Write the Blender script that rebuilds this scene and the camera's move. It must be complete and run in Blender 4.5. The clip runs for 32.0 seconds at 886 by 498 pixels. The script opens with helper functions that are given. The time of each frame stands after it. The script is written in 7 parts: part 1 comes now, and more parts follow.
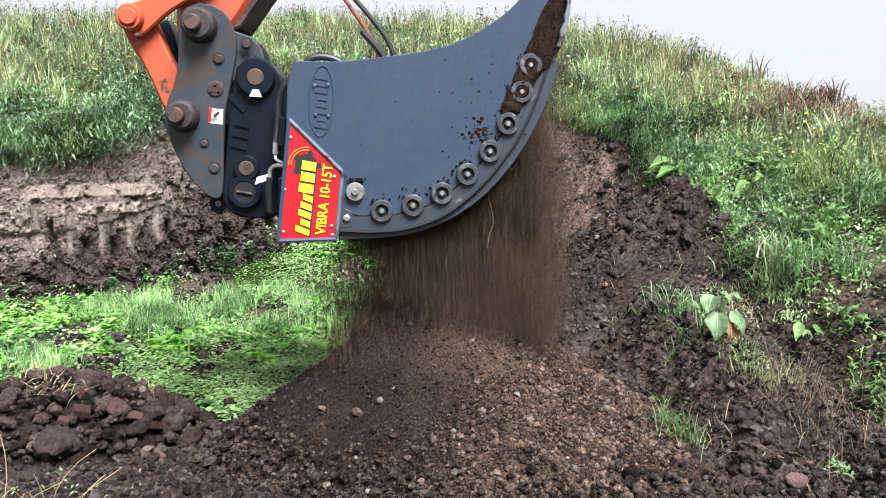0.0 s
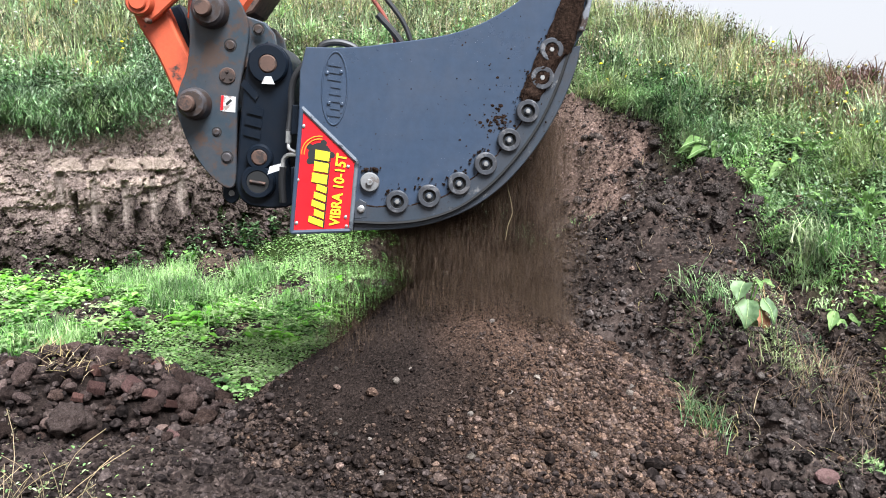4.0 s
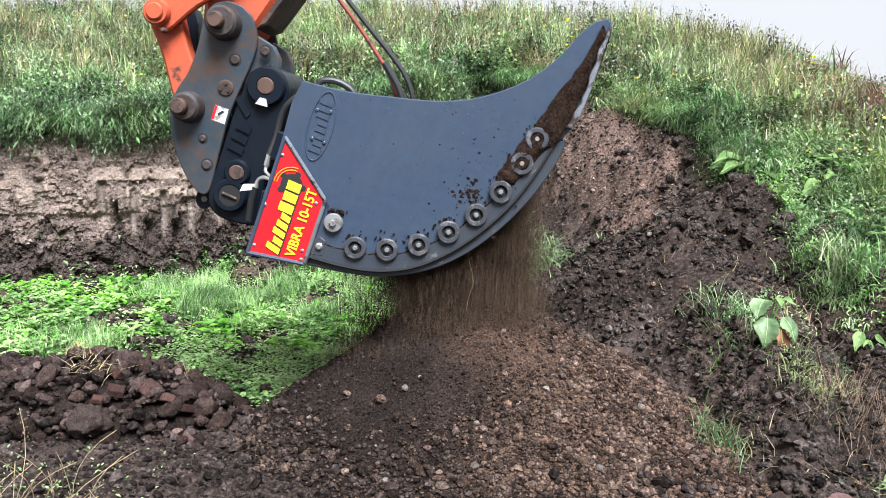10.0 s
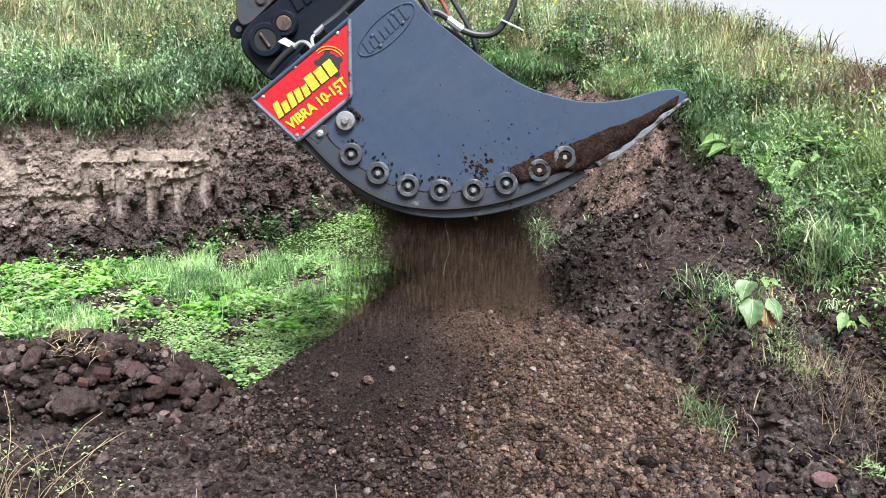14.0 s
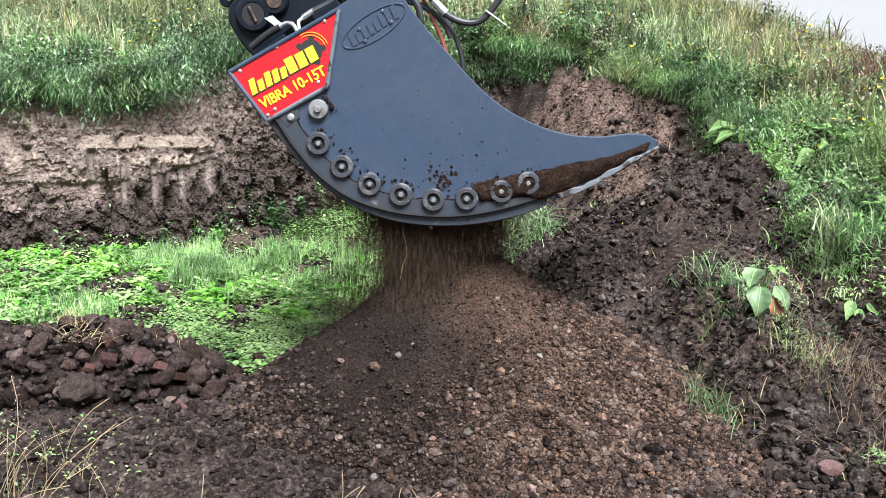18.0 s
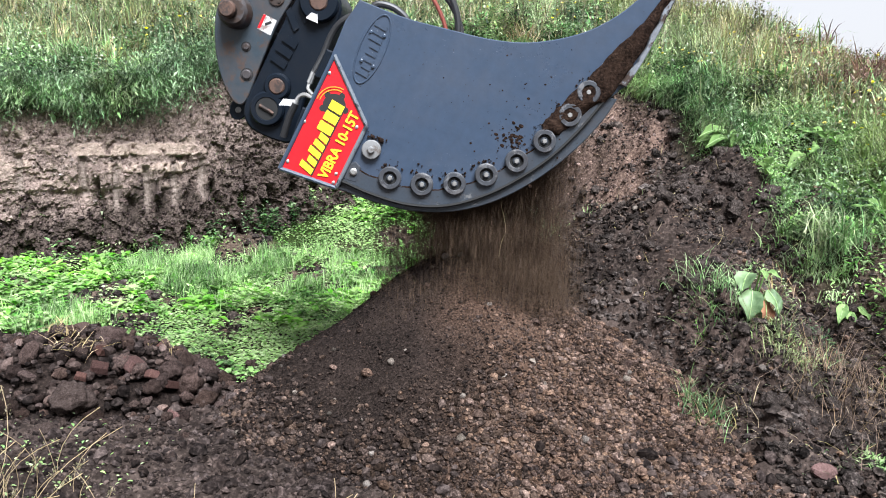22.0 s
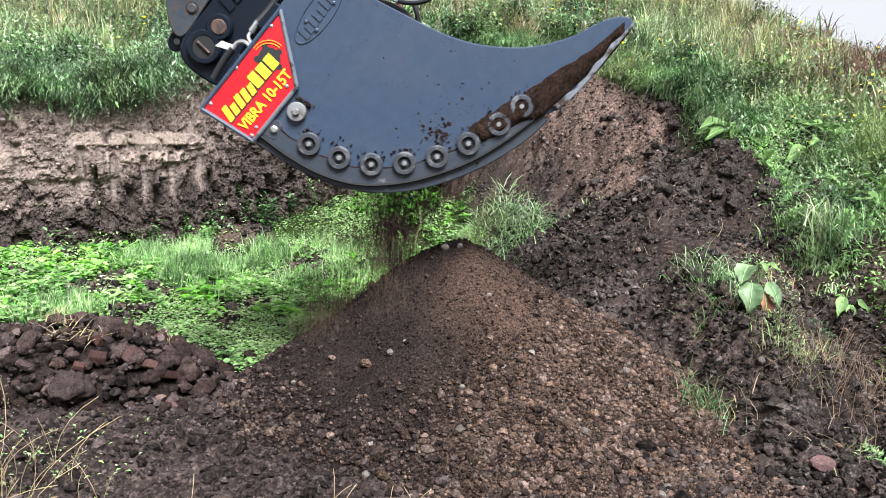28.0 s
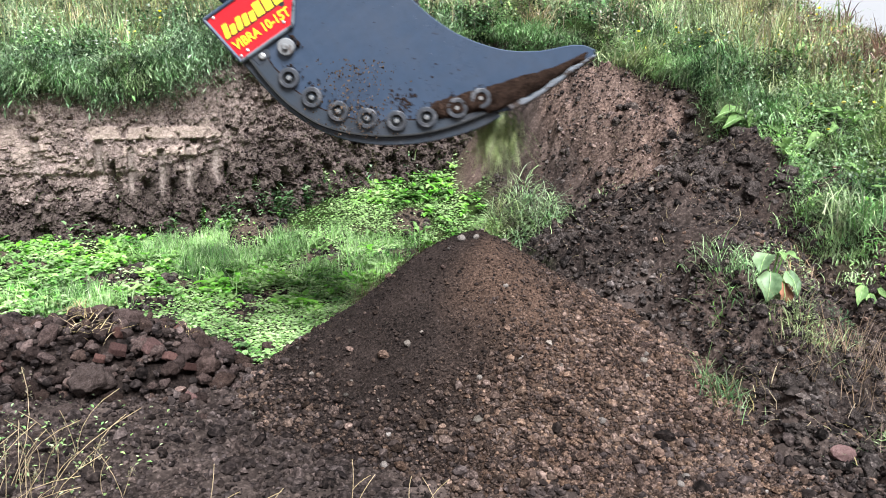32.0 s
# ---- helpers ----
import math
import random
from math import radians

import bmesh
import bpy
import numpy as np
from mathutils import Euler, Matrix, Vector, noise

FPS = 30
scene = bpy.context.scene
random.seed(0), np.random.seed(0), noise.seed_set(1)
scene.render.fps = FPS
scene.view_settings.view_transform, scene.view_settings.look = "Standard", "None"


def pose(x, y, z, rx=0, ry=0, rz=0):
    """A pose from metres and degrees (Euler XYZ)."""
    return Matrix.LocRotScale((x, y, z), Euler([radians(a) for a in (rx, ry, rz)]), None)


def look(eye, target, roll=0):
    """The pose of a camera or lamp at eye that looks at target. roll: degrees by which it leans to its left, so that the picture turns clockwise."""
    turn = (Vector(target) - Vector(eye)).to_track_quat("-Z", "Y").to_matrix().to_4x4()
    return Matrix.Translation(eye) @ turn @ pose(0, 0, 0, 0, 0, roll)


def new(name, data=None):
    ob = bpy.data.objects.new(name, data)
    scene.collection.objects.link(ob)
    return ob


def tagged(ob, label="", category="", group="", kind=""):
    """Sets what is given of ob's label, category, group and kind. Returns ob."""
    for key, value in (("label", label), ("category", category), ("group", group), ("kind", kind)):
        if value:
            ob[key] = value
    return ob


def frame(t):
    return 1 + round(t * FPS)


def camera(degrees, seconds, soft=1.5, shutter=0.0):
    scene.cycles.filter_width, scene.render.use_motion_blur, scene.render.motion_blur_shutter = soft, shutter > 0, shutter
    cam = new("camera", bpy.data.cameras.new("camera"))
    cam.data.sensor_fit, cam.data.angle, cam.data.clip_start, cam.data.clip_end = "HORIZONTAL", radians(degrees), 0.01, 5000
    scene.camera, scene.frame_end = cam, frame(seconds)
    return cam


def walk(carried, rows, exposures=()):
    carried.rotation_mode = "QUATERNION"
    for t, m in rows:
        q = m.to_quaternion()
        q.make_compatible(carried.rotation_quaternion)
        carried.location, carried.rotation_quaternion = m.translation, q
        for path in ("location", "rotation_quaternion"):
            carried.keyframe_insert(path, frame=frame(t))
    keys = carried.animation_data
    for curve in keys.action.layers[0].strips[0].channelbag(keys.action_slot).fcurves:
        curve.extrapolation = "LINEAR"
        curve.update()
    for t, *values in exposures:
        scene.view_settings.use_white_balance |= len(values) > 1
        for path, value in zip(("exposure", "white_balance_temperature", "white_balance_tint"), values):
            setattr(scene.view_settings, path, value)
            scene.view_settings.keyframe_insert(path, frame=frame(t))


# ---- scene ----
cam = camera(55.9, 32.0, soft=1.0, shutter=0.5)
PATH = [
    (0, (-0.397, -0.256, 1.524), (-0.235, 1.72, 1.26), 0.9),
    (0.5, (-0.38, -0.291, 1.519), (-0.245, 1.68, 1.211), 0.4),
    (1, (-0.381, -0.309, 1.523), (-0.249, 1.658, 1.184), 0.5),
    (1.5, (-0.377, -0.303, 1.525), (-0.241, 1.667, 1.205), 1.2),
    (2, (-0.364, -0.293, 1.521), (-0.233, 1.679, 1.215), 1.1),
    (2.5, (-0.358, -0.299, 1.523), (-0.242, 1.675, 1.219), 0.8),
    (4.5, (-0.337, -0.115, 1.527), (-0.268, 1.857, 1.197), 2.2),
    (5, (-0.279, -0.125, 1.516), (-0.255, 1.846, 1.176), 2.4),
    (5.5, (-0.238, -0.138, 1.521), (-0.25, 1.832, 1.177), 1.5),
    (6, (-0.187, -0.184, 1.526), (-0.252, 1.786, 1.182), 0.0),
    (6.5, (-0.162, -0.17, 1.518), (-0.246, 1.801, 1.189), -0.5),
    (7, (-0.158, -0.161, 1.524), (-0.237, 1.815, 1.224), -0.3),
    (7.5, (-0.163, -0.157, 1.525), (-0.226, 1.822, 1.24), 0.3),
    (8, (-0.174, -0.154, 1.518), (-0.229, 1.825, 1.231), 1.0),
    (8.5, (-0.179, -0.151, 1.515), (-0.236, 1.826, 1.221), 1.6),
    (9, (-0.184, -0.152, 1.513), (-0.236, 1.824, 1.21), 2.0),
    (9.5, (-0.186, -0.156, 1.526), (-0.227, 1.822, 1.228), 1.8),
    (10, (-0.182, -0.161, 1.525), (-0.207, 1.817, 1.234), 1.9),
    (10.5, (-0.182, -0.157, 1.517), (-0.195, 1.82, 1.212), 2.1),
    (11, (-0.186, -0.15, 1.517), (-0.197, 1.823, 1.191), 2.3),
    (11.5, (-0.186, -0.14, 1.509), (-0.196, 1.83, 1.168), 2.3),
    (12, (-0.182, -0.14, 1.512), (-0.182, 1.831, 1.169), 2.3),
    (12.5, (-0.185, -0.148, 1.515), (-0.176, 1.825, 1.184), 2.3),
    (13, (-0.183, -0.151, 1.516), (-0.171, 1.822, 1.187), 2.3),
    (13.5, (-0.179, -0.159, 1.518), (-0.17, 1.814, 1.189), 2.0),
    (14, (-0.179, -0.159, 1.517), (-0.173, 1.813, 1.188), 2.0),
    (14.5, (-0.18, -0.156, 1.52), (-0.176, 1.817, 1.193), 2.0),
    (16.5, (-0.191, -0.163, 1.515), (-0.193, 1.807, 1.172), 2.2),
    (17, (-0.188, -0.162, 1.515), (-0.187, 1.807, 1.162), 2.1),
    (17.5, (-0.187, -0.153, 1.515), (-0.186, 1.815, 1.157), 2.1),
    (18, (-0.189, -0.148, 1.513), (-0.192, 1.82, 1.153), 2.1),
    (18.5, (-0.188, -0.145, 1.513), (-0.193, 1.822, 1.151), 2.3),
    (19, (-0.187, -0.144, 1.511), (-0.194, 1.823, 1.15), 2.3),
    (19.5, (-0.185, -0.147, 1.517), (-0.197, 1.819, 1.153), 2.0),
    (20, (-0.187, -0.148, 1.517), (-0.202, 1.819, 1.156), 2.0),
    (20.5, (-0.181, -0.144, 1.515), (-0.195, 1.825, 1.161), 1.9),
    (21, (-0.183, -0.144, 1.52), (-0.188, 1.826, 1.171), 1.8),
    (21.5, (-0.182, -0.146, 1.517), (-0.182, 1.824, 1.173), 1.8),
    (22, (-0.179, -0.142, 1.515), (-0.169, 1.827, 1.168), 1.8),
    (22.5, (-0.182, -0.137, 1.514), (-0.155, 1.831, 1.161), 1.8),
    (23, (-0.188, -0.143, 1.52), (-0.162, 1.825, 1.162), 1.8),
    (23.5, (-0.194, -0.148, 1.518), (-0.184, 1.82, 1.163), 1.8),
    (24, (-0.194, -0.149, 1.518), (-0.194, 1.82, 1.166), 1.6),
    (24.5, (-0.193, -0.153, 1.522), (-0.194, 1.818, 1.178), 1.5),
    (25, (-0.199, -0.15, 1.521), (-0.196, 1.821, 1.181), 1.6),
    (25.5, (-0.198, -0.153, 1.522), (-0.191, 1.819, 1.189), 1.7),
    (27.5, (-0.19, -0.136, 1.511), (-0.169, 1.832, 1.156), 2.0),
    (28, (-0.189, -0.132, 1.508), (-0.172, 1.834, 1.142), 2.1),
    (28.5, (-0.191, -0.127, 1.503), (-0.176, 1.836, 1.124), 2.2),
    (29, (-0.201, -0.135, 1.511), (-0.199, 1.827, 1.124), 1.8),
    (29.5, (-0.199, -0.133, 1.51), (-0.214, 1.83, 1.126), 1.7),
    (30, (-0.199, -0.137, 1.509), (-0.218, 1.827, 1.131), 1.7),
    (30.5, (-0.199, -0.138, 1.509), (-0.218, 1.826, 1.132), 1.7),
    (31, (-0.194, -0.132, 1.508), (-0.206, 1.83, 1.125), 1.8),
    (31.5, (-0.193, -0.133, 1.511), (-0.199, 1.828, 1.121), 1.7),
    (32, (-0.192, -0.134, 1.508), (-0.212, 1.828, 1.12), 1.5),
]
walk(cam, [(t, look(eye, target, roll)) for t, eye, target, roll in PATH])

# ---------------------------------------------------------------- world, sun
world = bpy.data.worlds.new("overcast_sky")
scene.world = world
world.use_nodes = True
wn, wl = world.node_tree.nodes, world.node_tree.links
wn.clear()
sky = wn.new("ShaderNodeTexSky")
sky.sky_type, sky.sun_disc = "NISHITA", False
sky.sun_elevation, sky.sun_rotation = radians(54), radians(159)
sky.air_density, sky.dust_density, sky.ozone_density = 1.0, 4.0, 1.0
cloud = wn.new("ShaderNodeMix")
cloud.data_type = "RGBA"
cloud.inputs[0].default_value = 0.78
cloud.inputs[7].default_value = (12.8, 13.1, 14.1, 1)
wl.new(sky.outputs[0], cloud.inputs[6])
bg = wn.new("ShaderNodeBackground")
bg.inputs[1].default_value = 0.035
wo = wn.new("ShaderNodeOutputWorld")
wl.new(cloud.outputs[2], bg.inputs[0])
wl.new(bg.outputs[0], wo.inputs[0])

sun_data = bpy.data.lights.new("sun", "SUN")
scene.view_settings.exposure = 1.27
sun_data.energy, sun_data.angle, sun_data.color = 5.95, radians(30), (0.932, 0.98, 1.055)
sun_ob = new("sun", sun_data)
sun_ob.matrix_world = look((2.15, -5.0, 8.3), (0, 0.6, 0))

RNG = np.random.default_rng(7)


# ---------------------------------------------------------------- helpers
def part(name, bm, material, parent, label=""):
    me = bpy.data.meshes.new(name)
    bm.to_mesh(me)
    bm.free()
    me.polygons.foreach_set("use_smooth", np.full(len(me.polygons), True))
    me.set_sharp_from_angle(angle=radians(32))
    me.materials.append(material)
    ob = new(name, me)
    ob.parent = parent
    if label:
        tagged(ob, label)
    return ob


def from_arrays(name, verts, faces, material=None, smooth=False):
    """A mesh from arrays of vertices and of faces with one number of corners."""
    me = bpy.data.meshes.new(name)
    k = faces.shape[1]
    me.vertices.add(len(verts))
    me.vertices.foreach_set("co", np.ascontiguousarray(verts, dtype=np.float32).ravel())
    me.loops.add(faces.size)
    me.loops.foreach_set("vertex_index", np.ascontiguousarray(faces, dtype=np.int32).ravel())
    me.polygons.add(len(faces))
    me.polygons.foreach_set("loop_start", np.arange(0, faces.size, k, dtype=np.int32))
    me.polygons.foreach_set("use_smooth", np.full(len(faces), smooth))
    me.update(calc_edges=True)
    if material:
        me.materials.append(material)
    return me


def vnoise(x, y, seed=0):
    xi, yi = np.floor(x).astype(np.int64), np.floor(y).astype(np.int64)
    fx, fy = x - xi, y - yi
    fx, fy = fx * fx * (3 - 2 * fx), fy * fy * (3 - 2 * fy)

    def h(a, b):
        n = (a * 374761393 + b * 668265263 + seed * 974634541) & 0x7FFFFFFF
        n = ((n ^ (n >> 13)) * 1274126177) & 0x7FFFFFFF
        n = ((n ^ (n >> 15)) * 668265263) & 0x7FFFFFFF
        return ((n >> 8) & 0xFFFF) / 65535.0

    top = h(xi, yi) * (1 - fx) + h(xi + 1, yi) * fx
    low = h(xi, yi + 1) * (1 - fx) + h(xi + 1, yi + 1) * fx
    return top * (1 - fy) + low * fy


def fbm(x, y, scale, octaves=4, seed=0, gain=0.5):
    out, amp, total = 0, 1.0, 0
    for o in range(octaves):
        out = out + amp * (vnoise(x * scale, y * scale, seed + o * 17) - 0.5)
        total += amp
        amp *= gain
        scale *= 2.03
    return out / total * 2


def step(v, a, b):
    t = np.clip((v - a) / (b - a), 0, 1)
    return t * t * (3 - 2 * t)


def cells(x, y, scale, seed=0):
    """Distance to the nearest of scattered points, that point's random number, and the way to it."""
    x, y = np.asarray(x, dtype=float) * scale, np.asarray(y, dtype=float) * scale
    xi, yi = np.floor(x), np.floor(y)
    best, rnd = np.full(x.shape, 9.0), np.zeros(x.shape)
    ox, oy = np.zeros(x.shape), np.zeros(x.shape)
    for i in (-1, 0, 1):
        for k in (-1, 0, 1):
            cx, cy = xi + i, yi + k
            dx = cx + 0.1 + 0.8 * vnoise(cx, cy, seed) - x
            dy = cy + 0.1 + 0.8 * vnoise(cx, cy, seed + 1) - y
            d = np.hypot(dx, dy)
            near = d < best
            best = np.where(near, d, best)
            rnd = np.where(near, vnoise(cx, cy, seed + 2), rnd)
            ox, oy = np.where(near, dx, ox), np.where(near, dy, oy)
    return best, rnd, ox, oy


def smin(a, b, k):
    h = np.clip(0.5 + 0.5 * (b - a) / k, 0, 1)
    return b + (a - b) * h - k * h * (1 - h)


# ---------------------------------------------------------------- materials
def node_mat(name):
    m = bpy.data.materials.new(name)
    m.use_nodes = True
    nt = m.node_tree
    return m, nt, nt.nodes["Principled BSDF"]


def link_noise(nt, scale, detail=5.0, rough=0.6):
    tc = nt.nodes.new("ShaderNodeTexCoord")
    n = nt.nodes.new("ShaderNodeTexNoise")
    n.inputs["Scale"].default_value, n.inputs["Detail"].default_value, n.inputs["Roughness"].default_value = scale, detail, rough
    nt.links.new(tc.outputs["Object"], n.inputs["Vector"])
    return n.outputs["Fac"]


def ramp(nt, fac, stops):
    r = nt.nodes.new("ShaderNodeValToRGB")
    while len(r.color_ramp.elements) < len(stops):
        r.color_ramp.elements.new(0.5)
    for e, (at, c) in zip(r.color_ramp.elements, stops):
        e.position, e.color = at, (*c, 1)
    nt.links.new(fac, r.inputs["Fac"])
    return r.outputs["Color"]


def mix(nt, fac, a, b, kind="MIX"):
    m = nt.nodes.new("ShaderNodeMix")
    m.data_type, m.blend_type = "RGBA", kind
    for value, at in ((fac, 0), (a, 6), (b, 7)):
        if isinstance(value, (int, float)):
            m.inputs[at].default_value = value
        elif isinstance(value, tuple):
            m.inputs[at].default_value = (*value, 1)
        else:
            nt.links.new(value, m.inputs[at])
    return m.outputs[2]


def vary(nt, colour, source, value=0.3, hue=0.02, sat=0.2):
    """Colour changed from piece to piece."""
    if source == "island":
        rnd = nt.nodes.new("ShaderNodeNewGeometry").outputs["Random Per Island"]
    else:
        rnd = nt.nodes.new("ShaderNodeObjectInfo").outputs["Random"]
    hsv = nt.nodes.new("ShaderNodeHueSaturation")
    wob = nt.nodes.new("ShaderNodeTexWhiteNoise")
    wob.noise_dimensions = "1D"
    nt.links.new(rnd, wob.inputs["W"])
    for key, base, amp, src in (("Value", 1, value, rnd), ("Hue", 0.5, hue, wob.outputs["Value"]), ("Saturation", 1, sat, wob.outputs["Value"])):
        mr = nt.nodes.new("ShaderNodeMapRange")
        mr.inputs["To Min"].default_value, mr.inputs["To Max"].default_value = base - amp, base + amp
        nt.links.new(src, mr.inputs["Value"])
        nt.links.new(mr.outputs["Result"], hsv.inputs[key])
    nt.links.new(colour, hsv.inputs["Color"])
    return hsv.outputs["Color"]


def bump(nt, bsdf, height, strength, distance=0.01):
    b = nt.nodes.new("ShaderNodeBump")
    b.inputs["Strength"].default_value, b.inputs["Distance"].default_value = strength, distance
    nt.links.new(height, b.inputs["Height"])
    nt.links.new(b.outputs["Normal"], bsdf.inputs["Normal"])


def earth(name, dark, mid, light, scale=2.0, fine=45.0, relief=0.6, source="", rough=0.95):
    m, nt, bsdf = node_mat(name)
    big, small = link_noise(nt, scale), link_noise(nt, fine, 6, 0.7)
    c = ramp(nt, big, ((0.37, dark), (0.5, mid), (0.65, light)))
    c = mix(nt, 0.62, c, ramp(nt, small, ((0.39, tuple(v * 0.22 for v in dark)), (0.52, mid), (0.66, tuple(min(1, v * 1.35) for v in light)))))
    if source:
        c = vary(nt, c, source, 0.66, 0.006, 0.15)
    nt.links.new(c, bsdf.inputs["Base Color"])
    bsdf.inputs["Roughness"].default_value = rough
    bsdf.inputs["Specular IOR Level"].default_value = 0.06
    bump(nt, bsdf, small, relief)
    return m


def leafy(name, dark, light, hue=0.03, value=0.35, thin=0.25, rough=0.5, yellow=0.0):
    """Leaves: light and dark growth in patches, yellowing in some, changed from leaf to leaf."""
    m, nt, bsdf = node_mat(name)
    c = ramp(nt, link_noise(nt, 2.2, 6, 0.7), ((0.40, tuple(0.6 * v for v in dark)), (0.50, tuple(0.45 * (a + b) for a, b in zip(dark, light))), (0.60, light)))
    if yellow:
        where = ramp(nt, link_noise(nt, 0.9, 5, 0.65), ((0.48, (0, 0, 0)), (0.64, (yellow, yellow, yellow))))
        c = mix(nt, where, c, (0.36, 0.34, 0.12))
    c = vary(nt, c, "island", value, hue, 0.25)
    nt.links.new(c, bsdf.inputs["Base Color"])
    bsdf.inputs["Roughness"].default_value = rough
    bsdf.inputs["Specular IOR Level"].default_value = 0.18
    tr = nt.nodes.new("ShaderNodeBsdfTranslucent")
    nt.links.new(c, tr.inputs["Color"])
    ms = nt.nodes.new("ShaderNodeMixShader")
    ms.inputs[0].default_value = thin
    out = nt.nodes["Material Output"]
    nt.links.new(bsdf.outputs[0], ms.inputs[1])
    nt.links.new(tr.outputs[0], ms.inputs[2])
    nt.links.new(ms.outputs[0], out.inputs["Surface"])
    return m


def painted(name, colour, worn, amount=0.62, rough=0.5, metal=0.0, scale=7.0, dirt=(0.05, 0.035, 0.025), dirty=0.25, specks=0.0):
    """Paint with worn patches, scratches and dust."""
    m, nt, bsdf = node_mat(name)
    big, small = link_noise(nt, scale, 8, 0.7), link_noise(nt, scale * 9, 5, 0.7)
    mask = ramp(nt, big, ((amount, (0, 0, 0)), (amount + 0.06, (1, 1, 1))))
    base = mix(nt, 0.35, colour, ramp(nt, small, ((0.3, tuple(v * 0.6 for v in colour)), (0.75, tuple(min(1, v * 1.35) for v in colour)))))
    c = mix(nt, mask, base, worn)
    dust = ramp(nt, link_noise(nt, scale * 0.6, 7, 0.75), ((0.45, (0, 0, 0)), (0.75, (dirty, dirty, dirty))))
    c = mix(nt, dust, c, dirt)
    if specks:
        dots = ramp(nt, link_noise(nt, 150, 2, 0.5), ((0.70, (0, 0, 0)), (0.74, (specks, specks, specks))))
        where = ramp(nt, link_noise(nt, 4.5, 3, 0.6), ((0.50, (0, 0, 0)), (0.60, (1, 1, 1))))
        c = mix(nt, mix(nt, 1.0, dots, where, "MULTIPLY"), c, (0.30, 0.31, 0.33))
        spots = ramp(nt, link_noise(nt, 60, 3, 0.5), ((0.69, (0, 0, 0)), (0.72, (0.8, 0.8, 0.8))))
        c = mix(nt, spots, c, (0.012, 0.010, 0.009))
    nt.links.new(c, bsdf.inputs["Base Color"])
    rr = nt.nodes.new("ShaderNodeMapRange")
    rr.inputs["To Min"].default_value, rr.inputs["To Max"].default_value = rough - 0.12, rough + 0.2
    nt.links.new(big, rr.inputs["Value"])
    nt.links.new(rr.outputs["Result"], bsdf.inputs["Roughness"])
    bsdf.inputs["Metallic"].default_value = metal
    bsdf.inputs["Specular IOR Level"].default_value = 0.4
    bump(nt, bsdf, small, 0.12, 0.004)
    return m


def plain(name, colour, rough=0.5, metal=0.0):
    m, nt, bsdf = node_mat(name)
    c = mix(nt, 0.3, colour, ramp(nt, link_noise(nt, 40, 5), ((0.3, tuple(v * 0.55 for v in colour)), (0.7, tuple(min(1, v * 1.25) for v in colour)))))
    nt.links.new(c, bsdf.inputs["Base Color"])
    bsdf.inputs["Roughness"].default_value, bsdf.inputs["Metallic"].default_value = rough, metal
    return m


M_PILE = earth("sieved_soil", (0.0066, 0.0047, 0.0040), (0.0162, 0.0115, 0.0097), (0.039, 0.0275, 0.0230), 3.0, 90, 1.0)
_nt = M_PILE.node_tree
# dry mixes in a warmer, paler tone that carries the right flank's sunlight
_dry_lit = _nt.nodes.new("ShaderNodeAttribute")
_dry_lit.attribute_name = "dry"
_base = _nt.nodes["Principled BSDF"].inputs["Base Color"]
_nt.links.new(mix(_nt, _dry_lit.outputs["Fac"], _base.links[0].from_socket, ramp(_nt, link_noise(_nt, 90, 6, 0.7), ((0.36, (0.025, 0.0146, 0.0099)), (0.52, (0.088, 0.0522, 0.0356)), (0.68, (0.195, 0.122, 0.086))))), _base)
# darker crumbs for the left flank: moist soil plus shade in the colour
M_MOIST_SHADE = earth("moist_crumbs", (0.0066, 0.0048, 0.0041), (0.0162, 0.0117, 0.0099), (0.044, 0.0322, 0.0273), 9.0, 110, 0.5, "island")
M_CLOD = earth("soil_clods", (0.0096, 0.0063, 0.0050), (0.0288, 0.0191, 0.0150), (0.103, 0.0725, 0.0585), 9.0, 110, 0.5, "island")
# paler pebbles, mostly for the right flank, with its sunlight in the colour
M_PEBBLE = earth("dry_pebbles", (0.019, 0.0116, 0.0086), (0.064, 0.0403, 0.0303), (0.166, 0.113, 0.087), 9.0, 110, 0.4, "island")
M_RUBBLEFINE = earth("rubble_fines", (0.0100, 0.0072, 0.0064), (0.026, 0.0190, 0.0169), (0.076, 0.057, 0.0505), 6, 40, 0.9, "island")
M_DRYFACE = earth("dry_face_crumbs", (0.036, 0.0235, 0.0192), (0.105, 0.071, 0.060), (0.23, 0.167, 0.145), 5, 60, 0.7, "island")
M_WALLCRUMB = earth("wall_crumbs", (0.020, 0.014, 0.0132), (0.050, 0.036, 0.033), (0.115, 0.085, 0.0781), 6, 60, 0.8, "island")
M_BOULDER = earth("boulder_crust", (0.022, 0.0152, 0.0132), (0.052, 0.0370, 0.0322), (0.125, 0.095, 0.084), 9, 40, 1.0)
M_COBBLE = earth("pale_cobbles", (0.040, 0.027, 0.024), (0.085, 0.059, 0.052), (0.16, 0.118, 0.104), 3, 16, 0.6, "object", 0.85)
M_TWIG = leafy("dry_twigs", (0.095, 0.064, 0.043), (0.23, 0.160, 0.108), 0.015, 0.35, 0.1, 0.8)
M_WHEAT = leafy("wheat_straw", (0.30, 0.22, 0.12), (0.50, 0.39, 0.24), 0.015, 0.3, 0.2, 0.7)
M_STONE = earth("gravel_stones", (0.063, 0.050, 0.04204), (0.1125, 0.093, 0.07869), (0.189, 0.165, 0.1455), 2, 12, 0.5, "object", 0.85)
